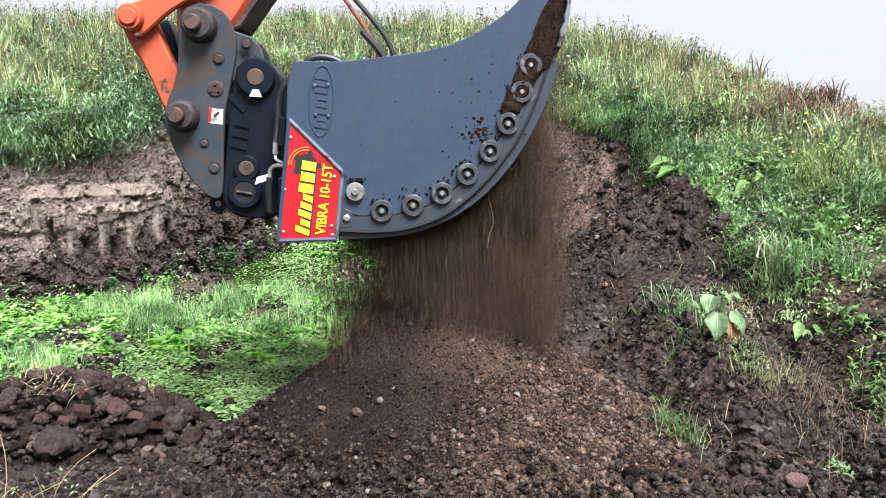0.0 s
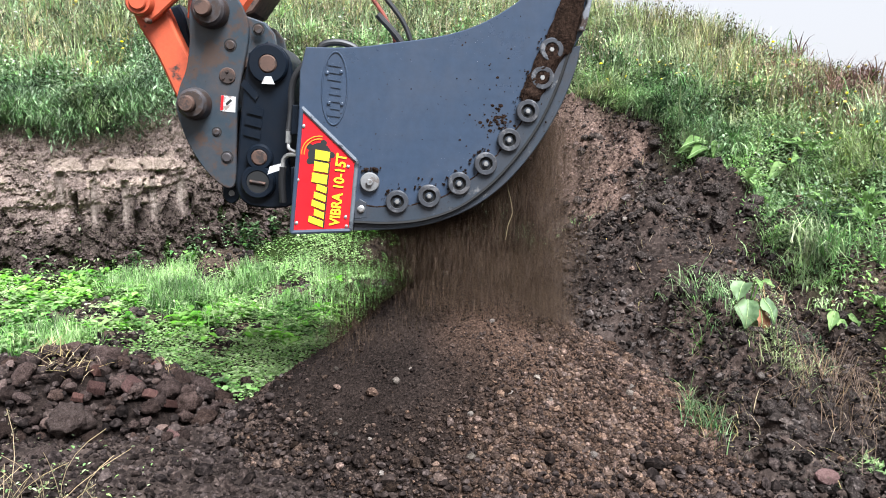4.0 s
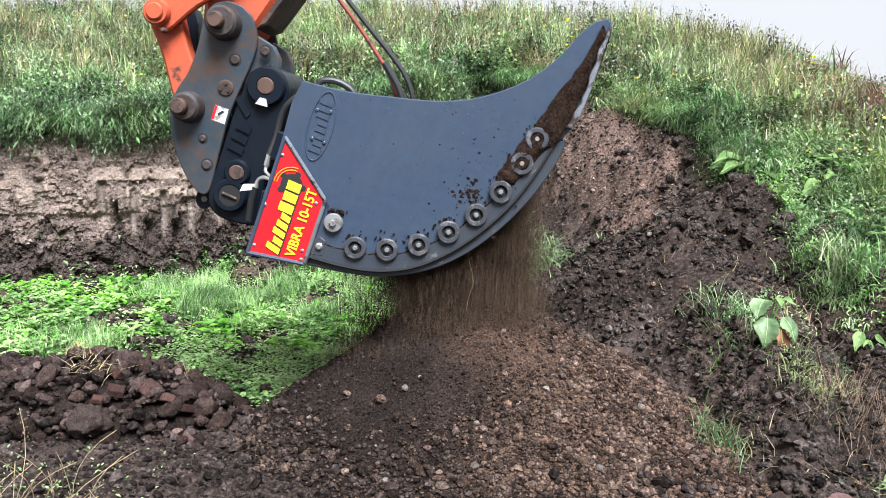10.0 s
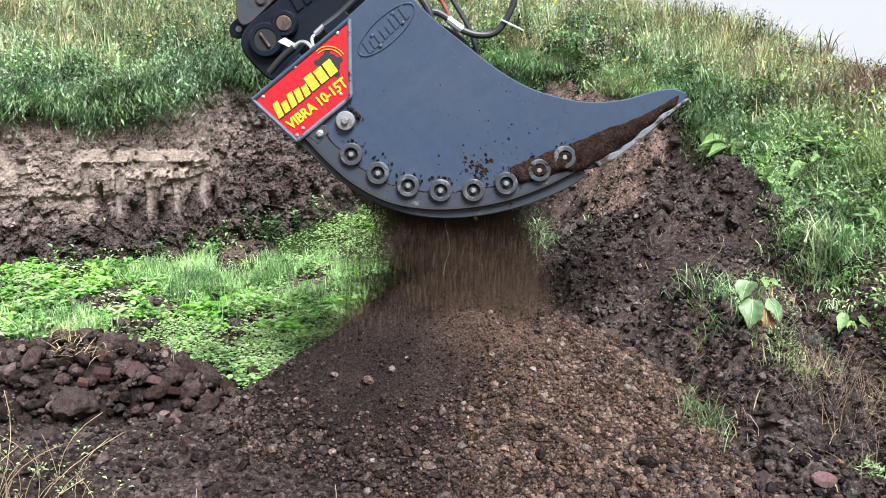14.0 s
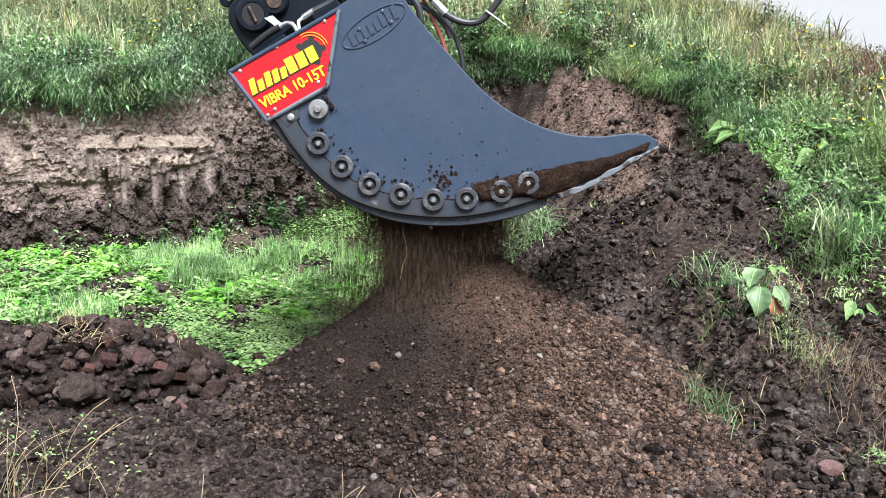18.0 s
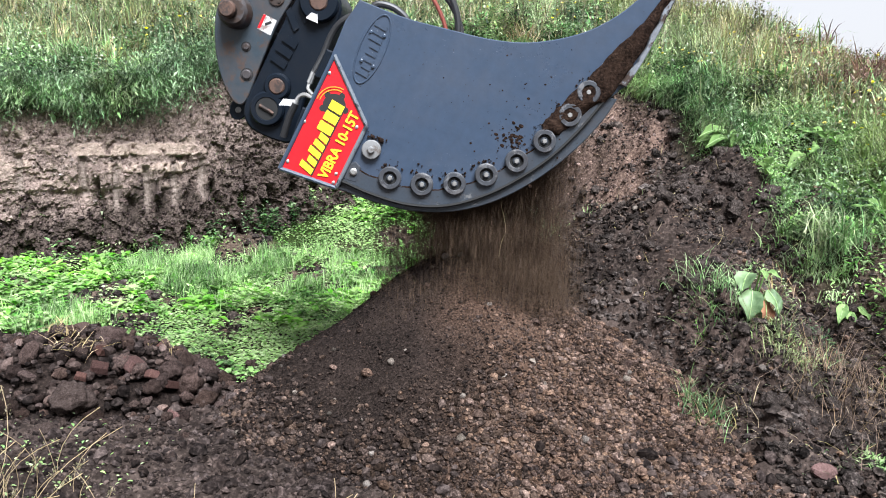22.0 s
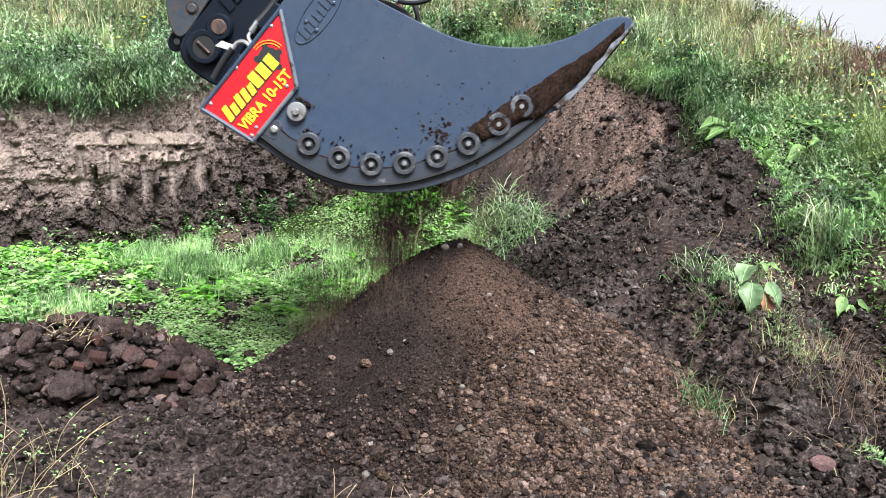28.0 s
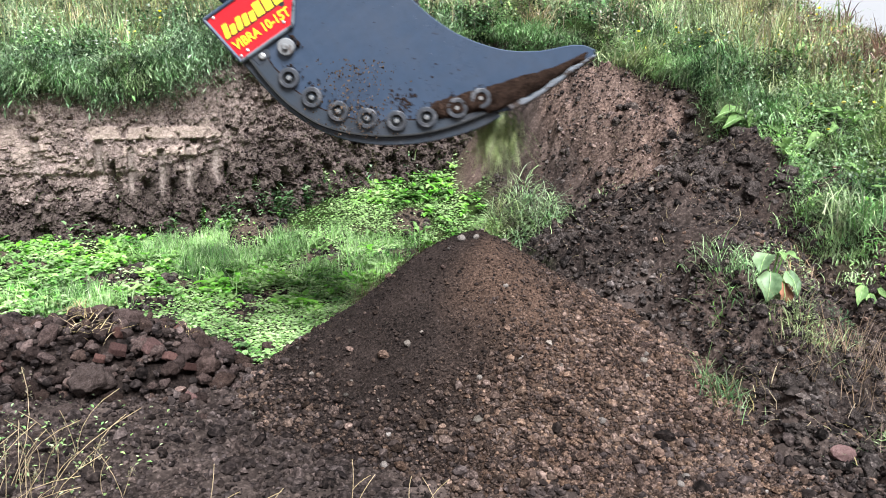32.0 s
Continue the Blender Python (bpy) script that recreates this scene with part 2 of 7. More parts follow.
M_RUBBLE = earth("rubble_clods", (0.0150, 0.0094, 0.0080), (0.0450, 0.0296, 0.0252), (0.1120, 0.0780, 0.0675), 3, 16, 1.0, "object")
M_BRICK = earth("brick_red", (0.045, 0.024, 0.021), (0.090, 0.048, 0.042), (0.15, 0.088, 0.077), 3, 16, 0.8, "object")
M_PINK = earth("pink_stone", (0.065, 0.036, 0.033), (0.125, 0.073, 0.067), (0.20, 0.13, 0.12), 6, 40, 0.6, "", 0.85)
M_SPOIL = earth("spoil_soil", (0.0062, 0.0048, 0.0043), (0.0230, 0.0180, 0.0158), (0.112, 0.090, 0.080), 3.0, 50, 1.0, "island")
M_DUST = earth("falling_soil", (0.034, 0.0226, 0.0152), (0.064, 0.0428, 0.0292), (0.104, 0.071, 0.049), 5, 60, 0.2, "island")
M_FLOORLEAF = leafy("floor_herbs", (0.050, 0.125, 0.034), (0.31, 0.50, 0.17), 0.025, 0.5)
M_FLOORGRASS = leafy("floor_grass", (0.13, 0.25, 0.08), (0.38, 0.55, 0.23), 0.02, 0.45)
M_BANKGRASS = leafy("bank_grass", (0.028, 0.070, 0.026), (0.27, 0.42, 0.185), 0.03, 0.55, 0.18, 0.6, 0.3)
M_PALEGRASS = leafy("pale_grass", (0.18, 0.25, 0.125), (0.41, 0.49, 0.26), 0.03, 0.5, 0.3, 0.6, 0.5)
# lush growth plus the right bank's sunlight, both put into a brighter colour
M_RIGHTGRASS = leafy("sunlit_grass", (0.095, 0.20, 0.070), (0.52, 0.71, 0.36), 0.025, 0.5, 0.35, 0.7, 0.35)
M_SHRUB = leafy("shrubby_weeds", (0.032, 0.064, 0.034), (0.245, 0.345, 0.195), 0.03, 0.5, 0.18, 0.6, 0.3)
M_BANKLEAF = leafy("bank_weeds", (0.014, 0.040, 0.014), (0.16, 0.26, 0.11), 0.03, 0.5)
M_STRAW = leafy("straw", (0.20, 0.155, 0.085), (0.36, 0.29, 0.17), 0.02, 0.3, 0.2, 0.7)
M_SEED = leafy("seed_heads", (0.13, 0.115, 0.075), (0.30, 0.265, 0.175), 0.03, 0.4, 0.2, 0.8)
M_RUSTWEED = leafy("rust_weeds", (0.14, 0.075, 0.060), (0.30, 0.19, 0.15), 0.02, 0.3, 0.2, 0.8)
M_BURDOCK = leafy("burdock_leaves", (0.075, 0.165, 0.055), (0.20, 0.32, 0.135), 0.015, 0.2, 0.25, 0.42)
M_LIME = leafy("young_leaves", (0.12, 0.30, 0.060), (0.30, 0.51, 0.135), 0.02, 0.35, 0.4, 0.6)
M_FLOWER = leafy("yellow_flowers", (0.50, 0.42, 0.04), (0.70, 0.60, 0.10), 0.02, 0.3, 0.2, 0.7)
M_WHITEFLOWER = leafy("white_flowers", (0.55, 0.55, 0.48), (0.72, 0.70, 0.64), 0.02, 0.2, 0.2, 0.7)
M_CLOVER = leafy("clover_leaves", (0.19, 0.34, 0.10), (0.46, 0.62, 0.28), 0.02, 0.4)
M_DRYGRASS = leafy("dry_hill_grass", (0.21, 0.19, 0.095), (0.46, 0.40, 0.22), 0.03, 0.45, 0.3, 0.7)
M_BIGLEAF = leafy("large_leaves", (0.06, 0.17, 0.025), (0.18, 0.36, 0.08), 0.02, 0.3, 0.35, 0.9)
M_DRYLEAF = leafy("dry_leaf", (0.195, 0.075, 0.01875), (0.315, 0.15, 0.045), 0.02, 0.2, 0.2, 0.8)
M_BUCKET = painted("bucket_paint", (0.030, 0.046, 0.074), (0.085, 0.085, 0.090), 0.70, 0.27, 0.0, 2.6, (0.090, 0.082, 0.080), 0.26, 0.6)
M_RIM = painted("rim_steel", (0.030, 0.038, 0.049), (0.12, 0.12, 0.12), 0.62, 0.42, 0.1, 12, (0.05, 0.035, 0.026), 0.5, 0.3)
M_DIRTY = painted("dirty_steel", (0.022, 0.020, 0.018), (0.06, 0.045, 0.036), 0.62, 0.7, 0.0, 9, (0.030, 0.019, 0.013), 0.8)
M_BARE = painted("bare_worn_steel", (0.17, 0.185, 0.205), (0.035, 0.022, 0.016), 0.50, 0.5, 0.3, 14, (0.030, 0.019, 0.013), 0.7)
M_BLACK = painted("black_casting", (0.0042, 0.0072, 0.0122), (0.035, 0.034, 0.034), 0.70, 0.36, 0.0, 10, (0.030, 0.024, 0.020), 0.16)
M_BLACK.node_tree.nodes["Principled BSDF"].inputs["Specular IOR Level"].default_value = 0.15
M_PLATE = painted("coupler_plate_paint", (0.022, 0.033, 0.043), (0.048, 0.030, 0.023), 0.515, 0.40, 0.0, 5, (0.080, 0.052, 0.039), 0.65, 0.5)
M_WASHER = painted("worn_washer", (0.052, 0.056, 0.064), (0.13, 0.13, 0.135), 0.55, 0.36, 0.25, 24, (0.030, 0.020, 0.015), 0.6)
M_EDGE = painted("scuffed_edge", (0.13, 0.145, 0.165), (0.025, 0.030, 0.038), 0.53, 0.42, 0.2, 16, (0.05, 0.04, 0.034), 0.4)
M_ORANGE = painted("orange_paint", (0.46, 0.075, 0.030), (0.03, 0.022, 0.018), 0.62, 0.45, 0.0, 7, (0.06, 0.04, 0.03), 0.45)
M_RUSTY = painted("rusty_pin", (0.085, 0.047, 0.034), (0.032, 0.022, 0.019), 0.5, 0.65, 0.2, 14, (0.03, 0.02, 0.015), 0.5)
M_BOSS = painted("worn_boss", (0.058, 0.052, 0.054), (0.045, 0.030, 0.024), 0.5, 0.5, 0.4, 14, (0.03, 0.02, 0.015), 0.5)
M_RED = painted("red_panel", (0.50, 0.008, 0.014), (0.40, 0.02, 0.02), 0.8, 0.35, 0.0, 6, (0.06, 0.03, 0.02), 0.12)
M_YELLOW = plain("yellow_print", (0.80, 0.60, 0.02), 0.5)
M_INK = plain("black_print", (0.012, 0.012, 0.012), 0.5)
M_FLAME = plain("orange_print", (0.75, 0.25, 0.02), 0.5)
M_STEEL = plain("bright_steel", (0.55, 0.54, 0.52), 0.32, 0.85)
M_ZINC = painted("zinc_washer", (0.20, 0.20, 0.20), (0.12, 0.10, 0.09), 0.55, 0.5, 0.3, 20, (0.06, 0.045, 0.035), 0.4)
# near-black for the deck, and for shade painted in recesses, groove and socket
M_DARK = plain("dark_deck_recess_shade", (0.003, 0.003, 0.003), 0.8)
M_HOSE = plain("black_rubber", (0.012, 0.012, 0.013), 0.5)
M_REDHOSE = painted("red_hose", (0.20, 0.045, 0.03), (0.05, 0.025, 0.02), 0.55, 0.6, 0.0, 20)
M_WHITE = painted("white_label", (0.50, 0.49, 0.48), (0.22, 0.17, 0.15), 0.56, 0.6, 0.0, 18, (0.10, 0.07, 0.05), 0.5)
M_MUD = earth("stuck_mud", (0.008463, 0.00496, 0.00372), (0.01823, 0.01054, 0.00744), (0.03581, 0.02108, 0.01488), 14, 90, 1.0)
M_TAN = earth("tan_crumbs", (0.085, 0.062, 0.055), (0.16, 0.122, 0.1078), (0.27, 0.215, 0.1925), 3, 40, 0.8, "island")


# ---------------------------------------------------------------- lumps
def ico(sub=1):
    bm = bmesh.new()
    bmesh.ops.create_icosphere(bm, subdivisions=sub, radius=1.0)
    v = np.array([p.co[:] for p in bm.verts])
    f = np.array([[q.index for q in t.verts] for t in bm.faces])
    bm.free()
    return v, f


def octa(split):
    v = np.array([[1, 0, 0], [-1, 0, 0], [0, 1, 0], [0, -1, 0], [0, 0, 1], [0, 0, -1.0]])
    f = np.array([[0, 2, 4], [2, 1, 4], [1, 3, 4], [3, 0, 4], [2, 0, 5], [1, 2, 5], [3, 1, 5], [0, 3, 5]])
    if split:
        v, mid, out = [tuple(p) for p in v], {}, []
        for t in f:
            m = []
            for a, b in ((0, 1), (1, 2), (2, 0)):
                e = tuple(sorted((int(t[a]), int(t[b]))))
                if e not in mid:
                    p = np.array(v[e[0]]) + np.array(v[e[1]])
                    mid[e] = len(v)
                    v.append(tuple(p / np.linalg.norm(p)))
                m.append(mid[e])
            out += [(t[0], m[0], m[2]), (m[0], t[1], m[1]), (m[2], m[1], t[2]), (m[0], m[1], m[2])]
        v, f = np.array(v), np.array(out)
    return v, f


ICO1, ICO2, ICO4, OCT1, OCT2 = ico(1), ico(2), ico(4), octa(False), octa(True)


def rocks(centres, sizes, seed=0, shape=ICO1, flat=0.72, jag=0.22, cuts=0):
    """Many lumps in one set of arrays."""
    g = np.random.default_rng(seed)
    v, f = shape
    n = len(centres)
    jit = 1 + jag * g.uniform(-1, 1, (n, len(v), 1))
    sc = sizes[:, None] * np.stack([g.uniform(0.8, 1.25, n), g.uniform(0.75, 1.1, n), flat * g.uniform(0.8, 1.2, n)], -1)
    q = v[None] * jit
    for _ in range(cuts):
        m = g.normal(0, 1, (n, 3))
        m /= np.linalg.norm(m, axis=1)[:, None]
        over = np.maximum(np.einsum("nvk,nk->nv", q, m) - g.uniform(0.4, 0.75, n)[:, None], 0)
        q = q - over[..., None] * m[:, None, :]
    p = q * sc[:, None, :]
    a, b = g.uniform(0, 2 * np.pi, n), g.normal(0, 0.5, n)
    ca, sa, cb, sb = np.cos(a), np.sin(a), np.cos(b), np.sin(b)
    x, y, z = p[..., 0], p[..., 1], p[..., 2]
    y, z = y * cb[:, None] - z * sb[:, None], y * sb[:, None] + z * cb[:, None]
    x, y = x * ca[:, None] - y * sa[:, None], x * sa[:, None] + y * ca[:, None]
    out = np.stack([x, y, z], -1) + centres[:, None, :]
    faces = f[None] + (np.arange(n) * len(v))[:, None, None]
    return out.reshape(-1, 3), faces.reshape(-1, 3)


def mixed_rocks(centres, sizes, seed, limit, flat, jag, cuts=2):
    """Small crumbs as plain octahedra, those above the limit with more faces."""
    big = sizes > limit
    v, f = rocks(centres[big], sizes[big], seed, OCT2, flat, jag, cuts)
    w, g = rocks(centres[~big], sizes[~big], seed + 1, OCT1, flat, max(jag, 0.25))
    return np.concatenate([v, w]), np.concatenate([f, g + len(v)])


# ---------------------------------------------------------------- the land
WALL_LINE = ((-9.0, 5.6), (-4.6, 6.85), (-3.2, 7.3), (-1.95, 8.07), (-0.9, 8.85), (0.0, 9.25), (0.6, 9.2), (1.15, 8.65), (1.5, 8.1))


def wall_y(x):
    return np.interp(x, [p[0] for p in WALL_LINE], [p[1] for p in WALL_LINE])


def bank(x, y):
    """The grassed hill: a slope that rises away from the pit to a crest, lower on the right."""
    crest = 3.10 - 2.10 * step(x, 1.75, 5.35) + 0.22 * fbm(x, y, 0.5, 3, 3)
    s = 0.25 + 0.30 * (y - 3.4) + 0.22 * np.clip(x - 1.8, 0, 6) + 0.16 * fbm(x, y, 0.9, 3, 5)
    return smin(np.maximum(s, 0.02 + 0.1 * fbm(x, y, 0.7, 2, 9)), crest, 0.5)


def pit_floor(x, y):
    return 0.02 + 0.34 * np.clip(y - 7.5, 0, 3) + 0.05 * fbm(x, y, 1.6, 3, 11)


def right_edge(y):
    return np.interp(y, (1.0, 2.6, 3.4, 4.4, 5.5, 6.5, 7.4, 8.2, 9.2), (2.6, 2.0, 1.78, 1.72, 1.76, 1.60, 1.22, 0.86, 0.5))


def spoil(x, y):
    """The heap of dug soil beside the sieved pile."""
    r = np.hypot((x - 1.15) / 1.2, (y - 5.0) / np.where(y < 5.0, 1.25 + 0.95 * step(x, 0.75, 1.45), 2.2))
    r2 = np.hypot((x - 1.92) / 0.80, (y - 5.85) / 0.85)
    return np.maximum(0.9 * (1 - r ** 1.3), 1.10 * (1 - r2 ** 2.2))


BARE_SPOTS = ((-1.98, 7.6, 0.26), (-1.92, 7.05, 0.22), (-1.55, 6.22, 0.13), (-1.45, 5.5, 0.14), (-1.0, 6.33, 0.14), (-2.64, 6.1, 0.15), (-1.46, 5.6, 0.10), (-1.55, 5.28, 0.09), (-1.08, 6.35, 0.11), (-1.44, 6.2, 0.09), (-1.5, 4.95, 0.10), (-0.6, 7.9, 0.2), (-3.4, 7.0, 0.14))


def bare(x, y):
    """How far the ground is bare soil, from 0 to 1."""
    n = 0.35 * fbm(x, y, 1.3, 4, 21)
    e = right_edge(y) + 0.19 * step(y, 6.5, 7.1) * (1 - step(y, 8.2, 8.6))
    right = step(x + 0.6 * n, 0.18, 0.42) * (1 - step(x - e + 0.6 * n, 0.12, 0.42)) * (1 - step(y, 8.7 + 0.7 * step(x, 0.2, 0.5) * (1 - step(x, 1.1, 1.3)), 9.1 + 0.6 * step(x, 0.2, 0.5) * (1 - step(x, 1.1, 1.3))))
    front = 1 - step(y - 0.45 * np.clip(-1.2 - x, -1.6, 2.0) + 0.7 * n, 3.85, 4.25)
    patch = step(fbm(x, y, 2.3, 4, 33) + 0.05 * (1 - step(y, 4.6, 6.2)), 0.12, 0.26) * (1 - step(y, 7.4, 8.0)) * (0.15 + 0.85 * step(np.hypot((x + 1.2) / 0.75, (y - 5.1) / 1.5), 0.7, 1.05))
    for px, py, w in BARE_SPOTS:
        d = np.hypot((x - px) / w, (y - py) / (1.5 * w)) + 1.4 * n
        patch = np.maximum(patch, 1 - step(d, 0.75, 1.15))
    patch = np.maximum(patch, 0.55 * (1 - step(np.hypot((x + 1.2) / 0.6, (y - 5.2) / 1.1) + n, 0.6, 1.1)))
    right = np.maximum(right, step(x, -0.35, 0.0) * (1 - step(x, 1.15, 1.35)) * step(y, 8.2, 8.6) * (1 - step(y, 9.45, 9.75)))
    left = step(-x, 2.6, 3.6) * step(-y, -3.6, -2.6)
    return np.clip(np.maximum(np.maximum(right, np.minimum(front, 1 - 0.8 * left)), 0.85 * patch), 0, 1)


def warmth(x, y):
    """The drier, redder soil of the dug face."""
    t = np.clip(((x - 1.05) * 0.37 - (y - 8.35) * 1.40) / 2.10, 0, 1)
    d = np.hypot(x - 1.05 - 0.37 * t, (y - 8.35 + 1.40 * t) * 0.8) / 0.27 + 0.75 * fbm(x, y, 2.4, 3, 51)
    return (1 - step(d, 0.6, 1.2)) * (0.45 + 0.5 * step(fbm(x, y, 3.0, 4, 57), -0.1, 0.3))


def land(x, y, rough=True):
    f, b = pit_floor(x, y), bank(x, y)
    back = step(y - wall_y(x), 0.06, 0.22 + 0.4 * step(x, 0.3, 1.2)) * (1 - step(x, 1.1, 1.5))
    right = step(x - right_edge(y), -0.45 - 0.5 * step(y, 6.0, 7.2), 0.45)
    z = f + (b - f) * np.maximum(back, right) + 0.26 * np.exp(-((x - 0.42) ** 2 + (y - 7.0) ** 2) / 0.09)
    z = np.where(x > -0.4, np.maximum(z, spoil(x, y)), z)
    foot = np.interp(y, (6.4, 6.8, 7.15, 7.9), (1.80, 1.72, 1.60, 1.30))
    z = z - 0.17 * np.exp(-((x - foot) / 0.13) ** 2) * step(y, 6.35, 6.6) * (1 - step(y, 7.8, 8.2))
    if rough:
        soil = bare(x, y) * (1 - back)
        big, fine, dust = cells(x, y, 4.2, 141), cells(x, y, 11.0, 144), cells(x, y, 27.0, 147)
        lump = np.abs(fbm(x, y, 3.6, 3, 41, 0.6)) * 0.14 + 0.20 * (0.6 - big[0]) * big[1] + 0.11 * (0.55 - fine[0]) * (0.2 + fine[1]) + 0.035 * (0.5 - dust[0])
        z = z + soil * lump * np.where(x > 0.35, 0.3 + 0.7 * step(x + 0.5 * (y - 3.0), 0.95, 1.3), 0.35)
    return z


def axis(a, b, fine, far):
    inner = np.arange(a, b, fine)
    out, d, v = [], fine, b
    while v < far:
        out.append(v)
        d *= 1.22
        v += d
    low, d, v = [], fine, a - fine
    while v > -far:
        low.append(v)
        d *= 1.22
        v -= d
    return np.array(low[::-1] + list(inner) + out + [far])


def sheet(name, xs, ys, height, material, smooth=True):
    gx, gy = np.meshgrid(xs, ys)
    v = np.stack([gx, gy, height(gx, gy)], -1).reshape(-1, 3)
    i = np.arange(len(ys) * len(xs)).reshape(len(ys), len(xs))
    f = np.stack([i[:-1, :-1], i[:-1, 1:], i[1:, 1:], i[1:, :-1]], -1).reshape(-1, 4)
    return from_arrays(name, v, f, material, smooth), v


def ground_material():
    m, nt, bsdf = node_mat("ground_soil_and_sod")
    big, small = link_noise(nt, 2.5), link_noise(nt, 45, 6, 0.7)
    soil = mix(nt, 0.5, ramp(nt, big, ((0.35, (0.0075, 0.0056, 0.0048)), (0.52, (0.027, 0.0198, 0.0168)), (0.66, (0.090, 0.066, 0.056)))),
               ramp(nt, small, ((0.37, (0.0045, 0.0034, 0.0030)), (0.52, (0.028, 0.0205, 0.0175)), (0.66, (0.125, 0.094, 0.080)))))
    warm = nt.nodes.new("ShaderNodeAttribute")
    warm.attribute_name = "warm"
    soil = mix(nt, warm.outputs["Fac"], soil, ramp(nt, small, ((0.36, (0.040, 0.0255, 0.0200)), (0.52, (0.135, 0.088, 0.069)), (0.68, (0.27, 0.19, 0.152)))))
    sod = ramp(nt, small, ((0.35, (0.006, 0.010, 0.003)), (0.55, (0.022, 0.036, 0.009)), (0.75, (0.06, 0.085, 0.024))))
    at = nt.nodes.new("ShaderNodeAttribute")
    at.attribute_name = "bare"
    c = mix(nt, at.outputs["Fac"], sod, soil)
    nt.links.new(c, bsdf.inputs["Base Color"])
    bsdf.inputs["Roughness"].default_value = 0.95
    bsdf.inputs["Specular IOR Level"].default_value = 0.06
    bump(nt, bsdf, small, 0.9, 0.012)
    return m


def build_ground():
    me, v = sheet("ground", axis(-4.8, 3.4, 0.027, 900), axis(2.1, 9.4, 0.027, 900), land, ground_material())
    b = me.attributes.new("bare", "FLOAT", "POINT")
    b.data.foreach_set("value", bare(v[:, 0], v[:, 1]).astype(np.float32))
    w = me.attributes.new("warm", "FLOAT", "POINT")
    w.data.foreach_set("value", (np.maximum(warmth(v[:, 0], v[:, 1]), 0.40 * (1 - step(v[:, 0], 0.0, 0.4)) * step(v[:, 1], 3.9, 4.5) + 0.35 * (1 - step(np.hypot((v[:, 0] + 1.2) / 0.6, (v[:, 1] - 5.2) / 1.1), 0.6, 1.1))) + 0.35 * step(v[:, 0], 0.3, 0.8) * np.clip(fbm(v[:, 0], v[:, 1], 1.6, 3, 53) + 0.2, 0, 1)).astype(np.float32))
    tagged(new("ground", me), "dark bare soil and grassed hillside around a shallow pit", "ground", kind="structure")


def build_wall():
    """The cut face of the pit, scraped by digging teeth into grooves and pale smears."""
    pts = np.array(WALL_LINE)
    seg = np.hypot(*np.diff(pts, axis=0).T)
    cum = np.concatenate([[0], np.cumsum(seg)])
    ss = np.concatenate([np.arange(0, 3.9, 0.06), np.arange(3.9, cum[-1], 0.013)])
    hs = np.linspace(0, 1, 120)
    px, py = np.interp(ss, cum, pts[:, 0]), np.interp(ss, cum, pts[:, 1])
    tx, ty = np.gradient(px), np.gradient(py)
    ln = np.hypot(tx, ty)
    nx, ny = ty / ln, -tx / ln
    s, h = np.meshgrid(ss, hs)
    base = pit_floor(px, py) - 0.12
    top = bank(px, py + 0.25) - 0.03 + 0.05 * fbm(ss, ss * 0, 3, 3, 61)
    z = base + (top - base) * h
    wob = 0.02 * fbm(s, z, 6, 3, 86)
    # marks of the digging teeth, a step of 0.257 m apart
    k = np.round((s - 5.90) / 0.257)
    off = s - 5.90 - 0.257 * k + wob
    rnd = vnoise(k + 20.0, k * 0 + 3.0, 71)
    scraped = step(s, 4.6, 5.2) * (1 - step(s, 7.0, 7.2))
    tooth = np.exp(-(off / 0.032) ** 4) * step(z, 0.42 + 0.15 * rnd, 0.50 + 0.15 * rnd) * (1 - step(z, 0.84 + 0.1 * rnd, 0.87 + 0.1 * rnd)) * scraped * np.where(s < 5.8, step(rnd, 0.4, 0.6), 1)
    gully = np.exp(-((np.abs(off) - 0.128) / 0.05) ** 2) * (1 - step(z, 0.50 + 0.2 * rnd, 0.62 + 0.2 * rnd)) * step(s, 5.7, 6.0)
    # smooth smears in two level rows
    cell = np.floor(s / 0.29 + 0.4 * (z > 0.93))
    pick = vnoise(cell + 7.0, np.where(z > 0.93, 2.0, 5.0), 79)
    rows = (step(z + wob, 0.945, 0.955) * (1 - step(z + wob, 1.05, 1.065)) + step(z + wob, 0.79, 0.81) * (1 - step(z + wob, 0.885, 0.90)) * step(pick, 0.35, 0.4))
    main = step(s, 5.75, 5.9) * (1 - step(s, 6.72, 6.85))
    side = step(s, 4.7, 4.9) * (1 - step(s, 5.8, 5.9)) * step(fbm(s, z, 4.5, 3, 88), 0.0, 0.12) * (1 - step(z, 1.12, 1.16)) * step(z, 0.62, 0.68) * step(fbm(s, z * 2.0, 7.0, 3, 96), -0.1, 0.1)
    flat = np.clip(rows * main * step(fbm(s, z, 11, 3, 89), -0.42, -0.22) + 0.45 * side + 0.6 * step(fbm(s, z * 1.6, 5.0, 3, 94), 0.33, 0.42) * scraped * step(z, 0.6, 0.7), 0, 1) * (1 - step(h, 0.88, 0.95))
    b1, b2, b3 = cells(s * 1.2, z * 0.9, 5.0, 151), cells(s * 1.25, z * 0.8, 13.0, 154), cells(s, z * 0.8, 30.0, 157)
    low = 1 - step(h + 0.15 * fbm(s, z, 2, 2, 90), 0.30, 0.52)
